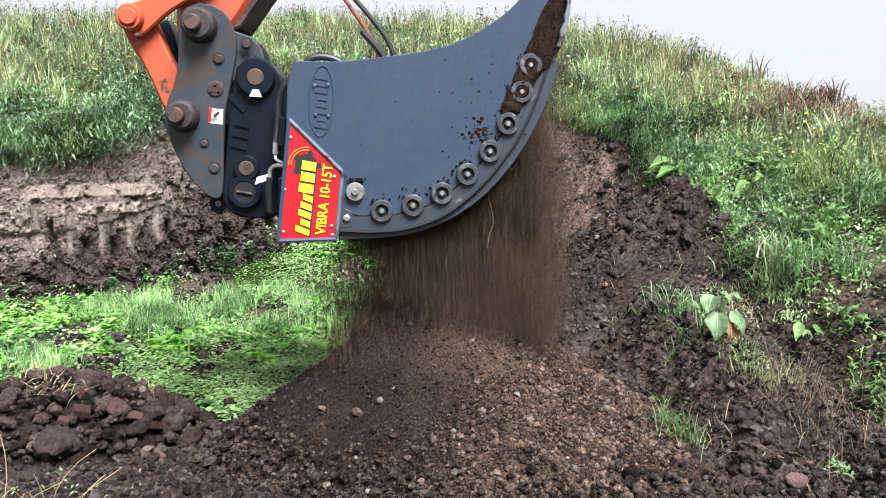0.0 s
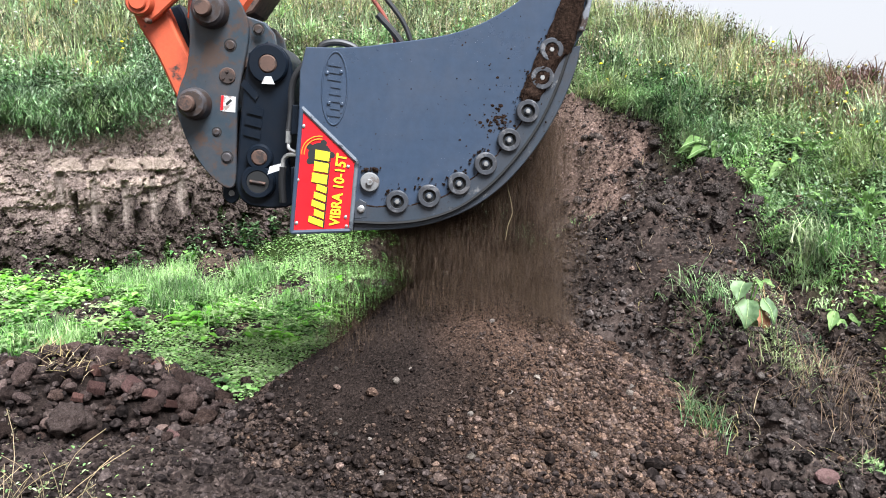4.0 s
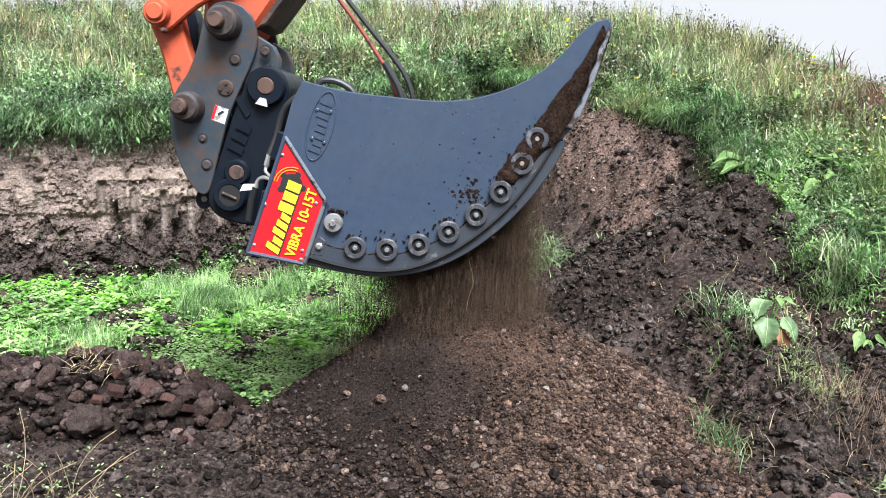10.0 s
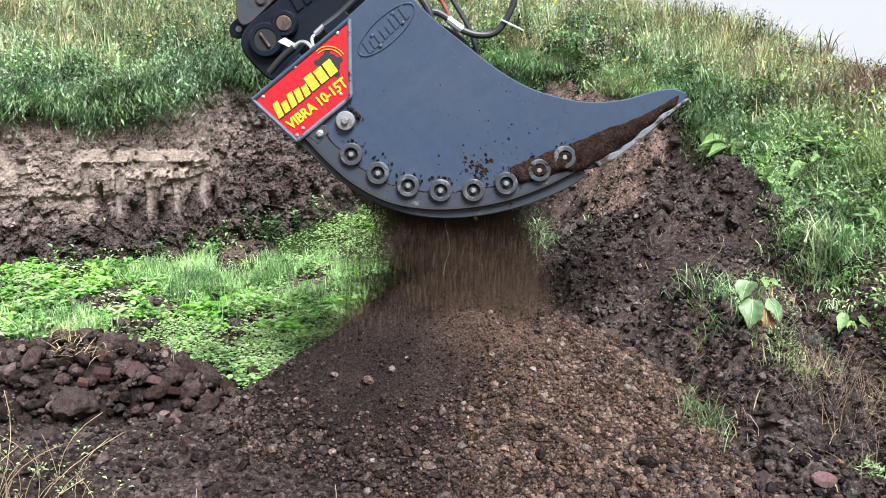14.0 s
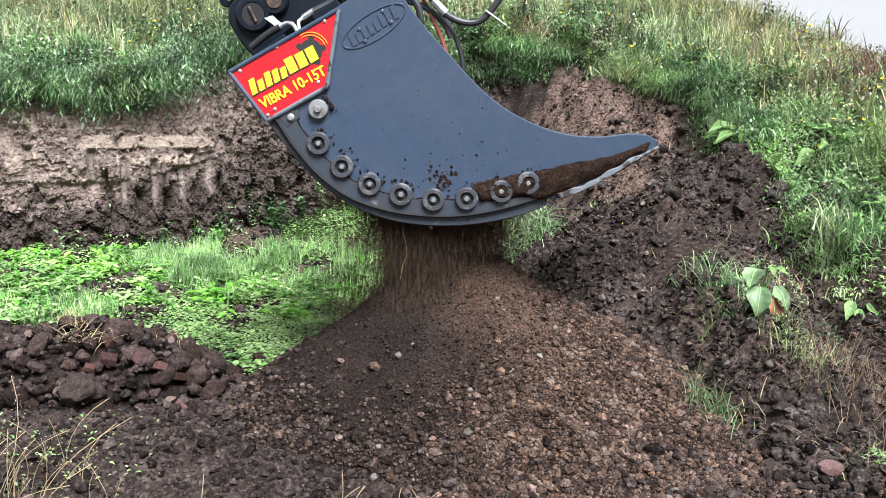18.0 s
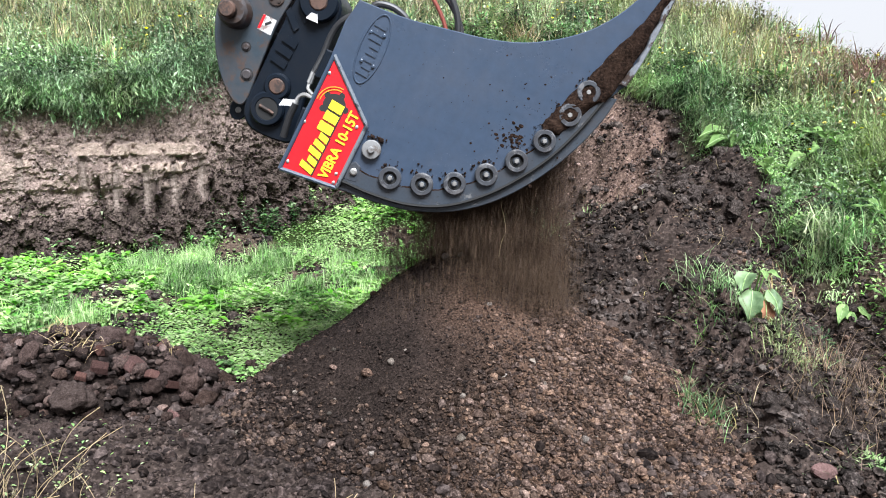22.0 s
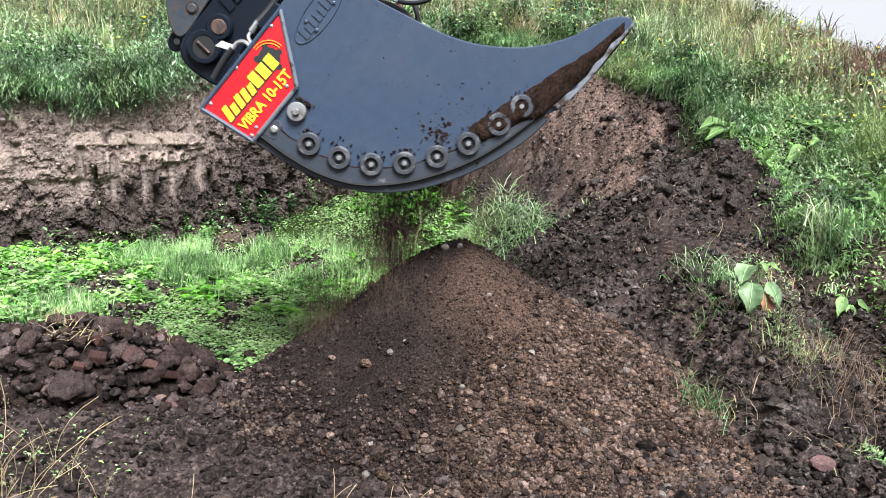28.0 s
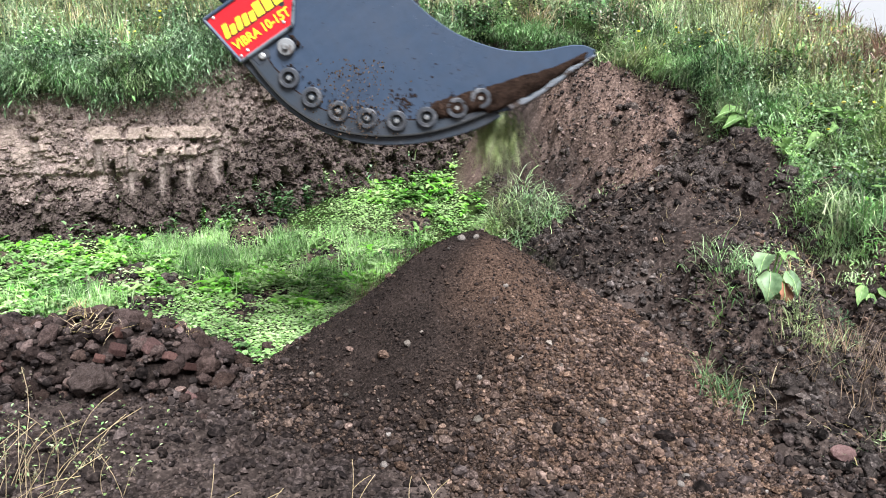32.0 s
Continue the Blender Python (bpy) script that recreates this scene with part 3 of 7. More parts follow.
    blocky = 0.10 * (b1[1] - 0.5) + 0.10 * b1[2] / 5 * (b1[1] - 0.3) + 0.06 * (b2[1] - 0.5) + 0.10 * b2[3] / 13 * (b2[1] - 0.4) + (0.012 + 0.03 * low) * (0.5 - b2[0]) * b2[1] + 0.030 * (b3[1] - 0.5)
    rough = fbm(s, z, 2.2, 3, 73) * 0.06 + blocky * (0.50 + 0.55 * low + 0.30 * step(s, 7.0, 7.3))
    push = rough * (1 - 0.8 * flat) * (1 - 0.6 * tooth) - 0.055 * tooth - 0.13 * gully + 0.018 * flat + 0.10 * (1 - h) ** 2 + 0.03 * step(h, 0.5, 0.53) - 0.05 * step(h, 0.90, 0.97)
    x = np.interp(s, ss, px) + np.interp(s, ss, nx) * push
    y = np.interp(s, ss, py) + np.interp(s, ss, ny) * push
    v = np.stack([x, y, z], -1).reshape(-1, 3)
    n, k = len(hs), len(ss)
    i = np.arange(n * k).reshape(n, k)
    f = np.stack([i[:-1, :-1], i[:-1, 1:], i[1:, 1:], i[1:, :-1]], -1).reshape(-1, 4)
    tan = step(h + 0.28 * fbm(s, z, 1.7, 5, 81, 0.6) + 0.10 * (b2[1] - 0.5) - 0.16 * step(s, 6.95, 7.4), 0.34, 0.52) * (1 - 0.6 * step(s, 6.9, 7.5))
    g = np.random.default_rng(15)
    pick = g.integers(0, n * k, 20000)
    pick = pick[(v[pick, 0] > -5.2) & (flat.ravel()[pick] < 0.3) & (tooth.ravel()[pick] < 0.3)]
    tanned = tan.ravel()[pick] > 0.45
    thin = g.uniform(0, 1, len(pick)) < 0.7
    for name, some, material, size, label in (("wall_crumbs", tanned & thin, M_TAN, 0.007, "tan crumbs clinging to the cut face"), ("dark_wall_crumbs", ~tanned, M_WALLCRUMB, 0.010, "dark crumbs clinging to the cut face")):
        q = v[pick[some]] + g.normal(0, 0.006, (some.sum(), 3))
        r = np.clip(size * np.exp(g.normal(0, 0.5, len(q))), 0.003, 0.045)
        rv, rf = rocks(q, r, 16, OCT1, 0.9, 0.35)
        tagged(new(name, from_arrays(name, rv, rf, material)), label, "soil crumbs", kind="stuff")
    m, nt, bsdf = node_mat("cut_earth_face")
    big, small = link_noise(nt, 5), link_noise(nt, 36, 7, 0.75)
    crack = nt.nodes.new("ShaderNodeTexVoronoi")
    crack.feature = "DISTANCE_TO_EDGE"
    crack.inputs["Scale"].default_value = 9.0
    place = nt.nodes.new("ShaderNodeTexCoord")
    warp = nt.nodes.new("ShaderNodeMix")
    warp.data_type = "VECTOR"
    warp.inputs[0].default_value = 0.35
    wob_tex = nt.nodes.new("ShaderNodeTexNoise")
    wob_tex.inputs["Scale"].default_value = 6.0
    nt.links.new(place.outputs["Object"], wob_tex.inputs["Vector"])
    nt.links.new(place.outputs["Object"], warp.inputs[4])
    nt.links.new(wob_tex.outputs["Color"], warp.inputs[5])
    nt.links.new(warp.outputs[1], crack.inputs["Vector"])
    split = ramp(nt, crack.outputs["Distance"], ((0.0, (0, 0, 0)), (0.12, (1, 1, 1))))
    dark = mix(nt, 0.65, ramp(nt, big, ((0.38, (0.01985, 0.01478, 0.01302)), (0.62, (0.1117, 0.08448, 0.0736)))),
               ramp(nt, small, ((0.37, (0.01241, 0.009328, 0.007719)), (0.64, (0.1572, 0.1197, 0.1005)))))
    high = mix(nt, 0.65, ramp(nt, big, ((0.38, (0.0882, 0.0633, 0.05493)), (0.60, (0.3342, 0.2504, 0.2139)))),
               ramp(nt, small, ((0.38, (0.04178, 0.02929, 0.02505)), (0.62, (0.3714, 0.2834, 0.2458)))))
    pale = ramp(nt, small, ((0.36, (0.30, 0.222, 0.182)), (0.64, (0.52, 0.405, 0.338))))
    grey = ramp(nt, small, ((0.36, (0.1649, 0.1297, 0.1105)), (0.64, (0.3298, 0.2679, 0.2303))))
    up, sm, th = nt.nodes.new("ShaderNodeAttribute"), nt.nodes.new("ShaderNodeAttribute"), nt.nodes.new("ShaderNodeAttribute")
    up.attribute_name, sm.attribute_name, th.attribute_name = "stratum", "smear", "tooth"
    c = mix(nt, sm.outputs["Fac"], mix(nt, up.outputs["Fac"], dark, high), pale)
    c = mix(nt, th.outputs["Fac"], c, grey)
    nt.links.new(c, bsdf.inputs["Base Color"])
    bsdf.inputs["Roughness"].default_value = 0.95
    bsdf.inputs["Specular IOR Level"].default_value = 0.06
    bump(nt, bsdf, mix(nt, 0.18, small, split), 1.0, 0.035)
    me = from_arrays("wall_cut_bank", v, f, m, False)
    for name, value in (("stratum", tan), ("smear", 0.9 * flat), ("tooth", 0.85 * tooth)):
        a = me.attributes.new(name, "FLOAT", "POINT")
        a.data.foreach_set("value", value.astype(np.float32).ravel())
    tagged(new("wall_cut_bank", me), "cut earth face with scraped tooth grooves and pale smears", "earth wall", kind="structure")


build_ground()
build_wall()


# ---------------------------------------------------------------- soil heaps and stones
def rock_mesh(name, seed, material, shape=ICO2, jag=0.13, flat=0.75, cuts=6):
    v, f = rocks(np.zeros((1, 3)), np.ones(1), seed, shape, flat, jag)
    g = np.random.default_rng(seed + 5)
    for _ in range(cuts):
        n = g.normal(0, 1, 3)
        n /= np.linalg.norm(n)
        far = g.uniform(0.45, 0.72)
        v = v - np.maximum(v @ n - far, 0)[:, None] * n[None]
    v = v * (1 + 0.10 * np.stack([fbm(v[:, 0] + seed, v[:, 1] + v[:, 2], 1.1, 2, seed)] * 3, -1))
    return from_arrays(name, v, f, material, False)


def crumb_mesh(name, seed, material, shape=None, flat=0.8, rough=1.0):
    """A crumbly rounded lump of earth."""
    v, f = shape or ICO4
    g = np.random.default_rng(seed)
    out = np.ones(len(v))
    for scale, amp in ((1.1, 0.42), (2.6, 0.34), (6.0, 0.2 * rough), (14.0, 0.1 * rough)):
        for k in range(4):
            d = g.normal(0, 1, (2, 3))
            out = out + amp * 0.6 * (vnoise(v @ d[0] * scale + 31 + k, v @ d[1] * scale + 57, seed + k) - 0.5)
    return from_arrays(name, v * out[:, None] * np.array([g.uniform(0.9, 1.2), g.uniform(0.8, 1.1), flat]), f, material, True)


CREST = (-0.06, 3.93)


def pile_height(x, y, fine=True):
    """The sieved heap: a short ridge under the bucket with flanks at the angle of repose."""
    dy = np.maximum(np.abs(y - CREST[1]) - 0.05, 0) * np.sign(y - CREST[1])
    dx = (x - CREST[0]) * np.where(x < CREST[0], 0.87 + 0.18 * step(-x, 0.15, 0.75), 0.90 - 0.10 * step(x, 0.25, 0.9))
    r = np.hypot(dx, dy * 0.98)
    a = np.arctan2(dy, dx)
    r = r * (1 + 0.05 * np.sin(3 * a + 1.0) + 0.03 * np.sin(5 * a))
    z = 0.797 - 0.725 * (np.sqrt(r * r + 0.07 ** 2) - 0.07)
    toe = 0.10 * np.exp(-((r - 1.15) / 0.5) ** 2)
    z = np.maximum(z, 0.11 * np.exp(-((r - 0.9) / 0.6)) - 0.075 - 0.3 * step(y, 3.7, 4.3) * (1 - step(x, 0.0, 0.5)) + 0.035 * step(x, 0.2, 0.7)) + toe * 0.4 * step(x, -0.2, 0.5)
    if fine:
        z = z + 0.022 * fbm(x, y, 5, 4, 91) + 0.010 * fbm(x, y, 26, 2, 93)
    return z


def build_pile():
    pile = tagged(new("soil_pile"), "freshly sieved dark brown soil pile on the pit floor", "soil pile")
    xs, ys = np.arange(-2.1, 1.75, 0.022), np.arange(2.35, 5.7, 0.022)
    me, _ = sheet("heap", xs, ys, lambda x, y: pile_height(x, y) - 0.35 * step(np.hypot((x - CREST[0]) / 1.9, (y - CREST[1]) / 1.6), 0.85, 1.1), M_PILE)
    # grows toward the right flank, which is coloured drier and as if sunlit
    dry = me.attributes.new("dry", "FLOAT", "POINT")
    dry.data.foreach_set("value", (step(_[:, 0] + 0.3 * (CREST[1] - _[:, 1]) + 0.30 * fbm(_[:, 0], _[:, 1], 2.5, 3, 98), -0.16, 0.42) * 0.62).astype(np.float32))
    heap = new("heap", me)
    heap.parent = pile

    def scatter(n, seed, spread):
        g = np.random.default_rng(seed)
        a, r = g.uniform(0, 2 * np.pi, n * 2), spread * np.sqrt(g.uniform(0, 1, n * 2))
        x, y = CREST[0] + 1.12 * r * np.cos(a), CREST[1] - 0.1 + r * np.sin(a)
        keep = (y < CREST[1] + 0.35) & (y > 2.45) & (x > -2.0) & (x < 1.7)
        x, y = x[keep][:n], y[keep][:n]
        r = np.hypot(x - CREST[0], y - CREST[1])
        return x, y, r

    x, y, r = scatter(46000, 5, 1.75)
    g = np.random.default_rng(6)
    size = 0.0046 * np.exp(g.normal(0, 0.5, len(x))) * (0.75 + 0.55 * np.clip(r / 1.0, 0, 1))
    size = size * (0.62 + 0.45 * step(x + 0.25 * (CREST[1] - y), -0.15, 0.4) + 0.2 * step(r, 0.7, 1.2))
    # left of the crest, crumbs take the moist tone darkened for shade
    moist_shaded = x + 0.25 * (CREST[1] - y) + 0.25 * (r - 0.7) + 0.30 * fbm(x, y, 2.5, 3, 98) < g.uniform(-0.25, 0.28, len(x))
    for name, some, material, label in (("moist_crumbs", moist_shaded, M_MOIST_SHADE, "fine moist crumbs just fallen on the pile, darkened as if shaded"), ("clods", ~moist_shaded, M_CLOD, "small crumbs and clods of soil")):
        v, f = rocks(np.stack([x, y, pile_height(x, y) + 0.3 * size], -1)[some], np.clip(size[some], 0.002, 0.014), 7, OCT1, 0.85, 0.35)
        ob = tagged(new(name, from_arrays(name, v, f, material)), label, kind="stuff")
        ob.parent = pile
    # coarser rounded clods that rolled down, drier and painted sun-lit on the far flank
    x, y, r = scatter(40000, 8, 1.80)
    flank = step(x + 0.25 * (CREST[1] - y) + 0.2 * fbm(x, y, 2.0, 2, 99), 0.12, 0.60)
    size = 0.0068 * np.exp(g.normal(0, 0.48, len(x))) * (0.66 + 0.46 * np.clip(r, 0, 1.2))
    keep = g.uniform(0, 1, len(x)) < np.clip(0.03 + 0.10 * flank + 1.2 * step(r + 0.48 * flank + 0.38 * fbm(x, y, 2.2, 3, 92), 0.72, 1.22), 0, 1)
    x, y, size, flank = x[keep], y[keep], size[keep], flank[keep]
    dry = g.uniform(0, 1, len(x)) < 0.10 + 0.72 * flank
    for name, some, material, label, seed in (("coarse_clods", ~dry, M_CLOD, "coarser rounded clods of soil", 9), ("dry_pebbles", dry, M_PEBBLE, "dry pebbles and clods in the pale brown of the lit flank", 19)):
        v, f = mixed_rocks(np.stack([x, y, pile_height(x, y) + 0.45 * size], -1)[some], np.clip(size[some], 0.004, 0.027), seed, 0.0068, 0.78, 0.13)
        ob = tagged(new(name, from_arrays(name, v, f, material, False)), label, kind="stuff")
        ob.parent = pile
    kinds = [rock_mesh("stone", 100 + k, M_STONE, ICO2, 0.06, 0.75, 3) for k in range(4)] + [rock_mesh("stone", 120 + k, M_RUBBLE, ICO2, 0.1, 0.75, 3) for k in range(4)]
    x, y, r = scatter(900, 10, 1.8)
    keep = g.uniform(0, 1, len(x)) < 0.08 + 0.9 * np.clip(r - 0.35, 0, 1)
    x, y = x[keep][:290], y[keep][:290]
    for k in range(len(x)):
        s = float(np.clip(0.014 * math.exp(g.normal(0, 0.33)), 0.008, 0.034))
        o = new("stone", kinds[int(g.integers(0, 8))])
        o.parent = pile
        o.matrix_basis = pose(x[k], y[k], float(pile_height(x[k], y[k])) + 0.35 * s, g.uniform(-30, 30), g.uniform(-30, 30), g.uniform(0, 360)) @ Matrix.Diagonal((s, s, s, 1))
    return pile


def rubble_height(x, y):
    r = np.hypot((x + 1.97) / 0.80, (y - 3.90) / 0.60)
    r2 = np.hypot((x + 2.95) / 0.9, (y - 4.2) / 0.6)
    return np.maximum(0.32 * np.clip(1 - r ** 1.5, -0.3, 1), 0.17 * np.clip(1 - r2 ** 1.6, -0.3, 1)) + 0.03 * fbm(x, y, 5, 3, 95)


def build_rubble():
    """The low heap of sieved-out stones and broken brick."""
    heap = tagged(new("rubble_heap"), "low heap of brown stones, clods and broken bricks", "rubble heap")
    me, _ = sheet("core", np.arange(-4.0, -1.1, 0.03), np.arange(3.4, 5.1, 0.03), lambda x, y: rubble_height(x, y) - 0.04, M_PILE)
    o = new("core", me)
    o.parent = heap
    g = np.random.default_rng(31)
    kinds = [crumb_mesh("stone", 200 + k, M_RUBBLE, ico(3), 0.8, 1.5) if k % 2 else rock_mesh("stone", 200 + k, M_RUBBLE, ICO2, 0.08, 0.8, 7) for k in range(8)] + [rock_mesh("stone", 220, M_COBBLE, ICO2, 0.05, 0.8, 2)]
    bm = bmesh.new()
    bmesh.ops.create_cube(bm, size=2.0)
    for p in bm.verts:
        p.co = Vector((p.co.x * 1.2, p.co.y * 0.8, p.co.z * 0.6)) * g.uniform(0.85, 1.12)
    bmesh.ops.bevel(bm, geom=bm.edges[:], offset=0.12, segments=1, affect="EDGES")
    brick = bpy.data.meshes.new("brick_piece")
    bm.to_mesh(brick)
    bm.free()
    brick.materials.append(M_BRICK)
    done = []
    tries = 0
    while len(done) < 296 and tries < 9000:
        tries += 1
        x, y = g.uniform(-2.85, -1.2), g.uniform(3.30, 4.40)
        h = float(rubble_height(np.float64(x), np.float64(y)))
        if h < 0.0 and g.uniform() > 0.25:
            continue
        s = float(np.clip(0.031 * math.exp(g.normal(0, 0.42)), 0.017, 0.068))
        if any((x - a) ** 2 + (y - b) ** 2 < (0.56 * (s + c)) ** 2 for a, b, c in done):
            continue
        done.append((x, y, s))
        red = g.uniform() < 0.025
        o = new("brick_piece" if red else "stone", brick if red else kinds[int(g.integers(0, 9))])
        o.parent = heap
        o.matrix_basis = pose(x, y, max(h, 0.02) + 0.35 * s, g.uniform(-35, 35), g.uniform(-35, 35), g.uniform(0, 360)) @ Matrix.Diagonal((s, s, s, 1))
    for x, y, s, turn in ((-1.76, 3.64, 0.034, 20), (-1.63, 3.72, 0.046, 75), (-1.54, 3.70, 0.034, 140), (-1.78, 3.74, 0.030, 60), (-1.82, 3.57, 0.022, 10)):
        o = new("brick_piece", brick)
        o.parent = heap
        o.matrix_basis = pose(x, y, float(rubble_height(np.float64(x), np.float64(y))) + 0.03, 25, 15, turn) @ Matrix.Diagonal((s, s, s, 1))
    n = 2600
    x, y = g.uniform(-3.6, -1.15, n), g.uniform(3.2, 4.8, n)
    h = rubble_height(x, y)
    keep = h > g.uniform(-0.12, 0.06, n)
    x, y, h = x[keep], y[keep], h[keep]
    size = np.clip(0.016 * np.exp(g.normal(0, 0.4, len(x))), 0.007, 0.04)
    v, f = rocks(np.stack([x, y, np.maximum(h, 0.02) + 0.25 * size], -1), size, 33, OCT2, 0.8, 0.15, 2)
    o = tagged(new("rubble_fines", from_arrays("rubble_fines", v, f, M_RUBBLEFINE, False)), "small clods between the stones", kind="stuff")
    o.parent = heap
    for x, y, s, seed in ((-1.80, 3.43, 0.098, 240), (-1.87, 3.28, 0.072, 241)):
        o = new("boulder", crumb_mesh("boulder", seed, M_BOULDER, None, 0.85, 0.35) if seed == 240 else rock_mesh("boulder", seed, M_BOULDER, ico(3), 0.03, 0.95, 7))
        o.parent = heap
        o.matrix_basis = pose(x, y, max(float(rubble_height(np.float64(x), np.float64(y))), 0.0) + 0.66 * s, 10, 5, seed) @ Matrix.Diagonal((s, s, s, 1))


def build_spoil_clods():
    g = np.random.default_rng(41)
    n = 125000
    x, y = g.uniform(0.1, 2.6, n), g.uniform(2.4, 8.6, n)
    keep = (bare(x, y) > g.uniform(0.3, 1, n)) & ((pile_height(x, y, False) < land(x, y, False) - 0.005) | (x + 0.5 * (y - 3.0) > 1.2)) & ((fbm(x, y, 1.8, 3, 97) > g.uniform(-0.5, 0.25, n)) | (y < 3.6)) & (warmth(x, y) < g.uniform(0.05, 0.9, n))
    x, y = x[keep], y[keep]
    size = np.clip(0.0055 * np.exp(g.normal(0, 0.68, len(x))), 0.0025, 0.045)
    p, large = np.stack([x, y, land(x, y) + 0.2 * size], -1), size > 0.0095
    for name, some, shape, label in (("soil_clods", large, OCT2, "loose dark clods on the dug slope"), ("soil_crumbs", ~large, OCT1, "loose dark crumbs on the dug slope")):
        v, f = rocks(p[some], size[some], 42, shape, 0.8, 0.34, 2)
        tagged(new(name, from_arrays(name, v, f, M_SPOIL)), label, "soil clods", kind="stuff")
    n = 42000
    x, y = g.uniform(-3.8, 1.9, n), g.uniform(2.25, 5.2, n)
    keep = ((x < 0) | (y < 3.15)) & (bare(x, y) > g.uniform(0.3, 1, n)) & (pile_height(x, y, False) < g.uniform(0.0, 0.22, n))
    x, y = x[keep], y[keep]
    size = np.clip(0.009 * np.exp(g.normal(0, 0.5, len(x))), 0.004, 0.04)
    v, f = mixed_rocks(np.stack([x, y, np.maximum(land(x, y), pile_height(x, y, False)) + 0.2 * size], -1), size, 43, 0.0125, 0.8, 0.2)
    tagged(new("loose_clods", from_arrays("loose_clods", v, f, M_RUBBLEFINE)), "loose clods scattered on the pit floor", "soil clods", kind="stuff")
    n = 4600
    x, y = g.uniform(0.3, 2.3, n), g.uniform(2.6, 8.0, n)
    keep = (bare(x, y) > 0.7) & (pile_height(x, y, False) < land(x, y, False))
    x, y = x[keep], y[keep]
    size = np.clip(0.0065 * np.exp(g.normal(0, 0.45, len(x))), 0.003, 0.02)
    v, f = mixed_rocks(np.stack([x, y, land(x, y) + 0.4 * size], -1), size, 45, 0.0075, 0.8, 0.12)
    tagged(new("slope_pebbles", from_arrays("slope_pebbles", v, f, M_PEBBLE)), "small pale pebbles in the dark dug soil", "pebbles", kind="stuff")
    # larger lumps and stones that lie on the slope
    lumps = [crumb_mesh("soil_lump", 300 + k, M_SPOIL, ico(3), 0.8, 1.3) for k in range(5)]
    pale = [rock_mesh("loose_stone", 320 + k, M_STONE, ICO2, 0.06, 0.7, 3) for k in range(3)]
    # dry crumbs and pebbles of the reddish face
    n = 26000
    x, y = g.uniform(0.1, 2.0, n), g.uniform(6.2, 9.3, n)
    keep = (warmth(x, y) > g.uniform(0.0, 0.7, n)) & (bare(x, y) > 0.4)
    x, y = x[keep], y[keep]
    size = np.clip(0.0062 * np.exp(g.normal(0, 0.55, len(x))), 0.003, 0.035)
    v, f = rocks(np.stack([x, y, land(x, y) + 0.1 * size], -1), size, 44, OCT1, 0.9, 0.3)
    tagged(new("dry_crumbs", from_arrays("dry_crumbs", v, f, M_DRYFACE)), "dry reddish crumbs and pebbles on the dug face", "soil crumbs", kind="stuff")
    for k in range(170):
        x, y = g.uniform(0.4, 2.3), g.uniform(3.0, 7.8)
        if bare(np.float64(x), np.float64(y)) < 0.6 or pile_height(np.float64(x), np.float64(y)) > 0.25:
            continue
        stone = g.uniform() < 0.35
        s = float(np.clip((0.012 if stone else 0.030) * math.exp(g.normal(0, 0.4)), 0.008, 0.06))
        o = new("loose_stone" if stone else "soil_lump", (pale if stone else lumps)[int(g.integers(0, 3))])
        o.matrix_basis = pose(x, y, float(land(np.float64(x), np.float64(y))) + 0.25 * s, g.uniform(-30, 30), g.uniform(-30, 30), g.uniform(0, 360)) @ Matrix.Diagonal((s, s, s, 1))
        tagged(o, "small pale stone on dark soil" if stone else "dark crumbly lump of dug soil", "stone" if stone else "soil lump", "stones on the slope" if stone else "lumps on the slope")
    big = [crumb_mesh("soil_lump", 350 + k, M_SPOIL, ICO4, 0.75, 1.5) for k in range(6)]
    for k in range(46):
        if k < 34:
            x, y, s = g.uniform(1.35, 2.1), g.uniform(5.2, 6.5), float(np.clip(0.050 * math.exp(g.normal(0, 0.4)), 0.025, 0.095))
        else:
            x, y, s = g.normal(1.36, 0.14), g.normal(3.30, 0.20), float(np.clip(0.034 * math.exp(g.normal(0, 0.35)), 0.02, 0.07))
        if bare(np.float64(x), np.float64(y)) < 0.5:
            continue
        o = new("soil_lump", big[k % 6])
        o.matrix_basis = pose(x, y, float(land(np.float64(x), np.float64(y))) + 0.18 * s, g.uniform(-25, 25), g.uniform(-25, 25), g.uniform(0, 360)) @ Matrix.Diagonal((s, s * g.uniform(0.7, 1), s, 1))
        tagged(o, "large dark crumbly lump of dug soil", "soil lump", "lumps on the slope")
    o = new("red_stone", rock_mesh("red_stone", 340, M_PINK, ICO2, 0.08, 0.6))
    o.matrix_basis = pose(1.377, 2.975, float(land(np.float64(1.377), np.float64(2.975))) + 0.02, 10, 10, 20) @ Matrix.Diagonal((0.062, 0.045, 0.045, 1))
    tagged(o, "reddish broken stone lying on dark soil", "stone")


PILE = build_pile()
build_rubble()
build_spoil_clods()


# ---------------------------------------------------------------- the bucket
def curve(points, n=8):
    """A smooth line through points."""
    p = [Vector(q) for q in points]
    p = [2 * p[0] - p[1]] + p + [2 * p[-1] - p[-2]]
    out = []
    for i in range(1, len(p) - 2):
        for k in range(n):
            t = k / n
            out.append(0.5 * ((2 * p[i]) + (p[i + 1] - p[i - 1]) * t + (2 * p[i - 1] - 5 * p[i] + 4 * p[i + 1] - p[i + 2]) * t * t
                              + (3 * p[i] - p[i - 1] - 3 * p[i + 1] + p[i + 2]) * t ** 3))
    return [tuple(q) for q in out] + [tuple(p[-2])]


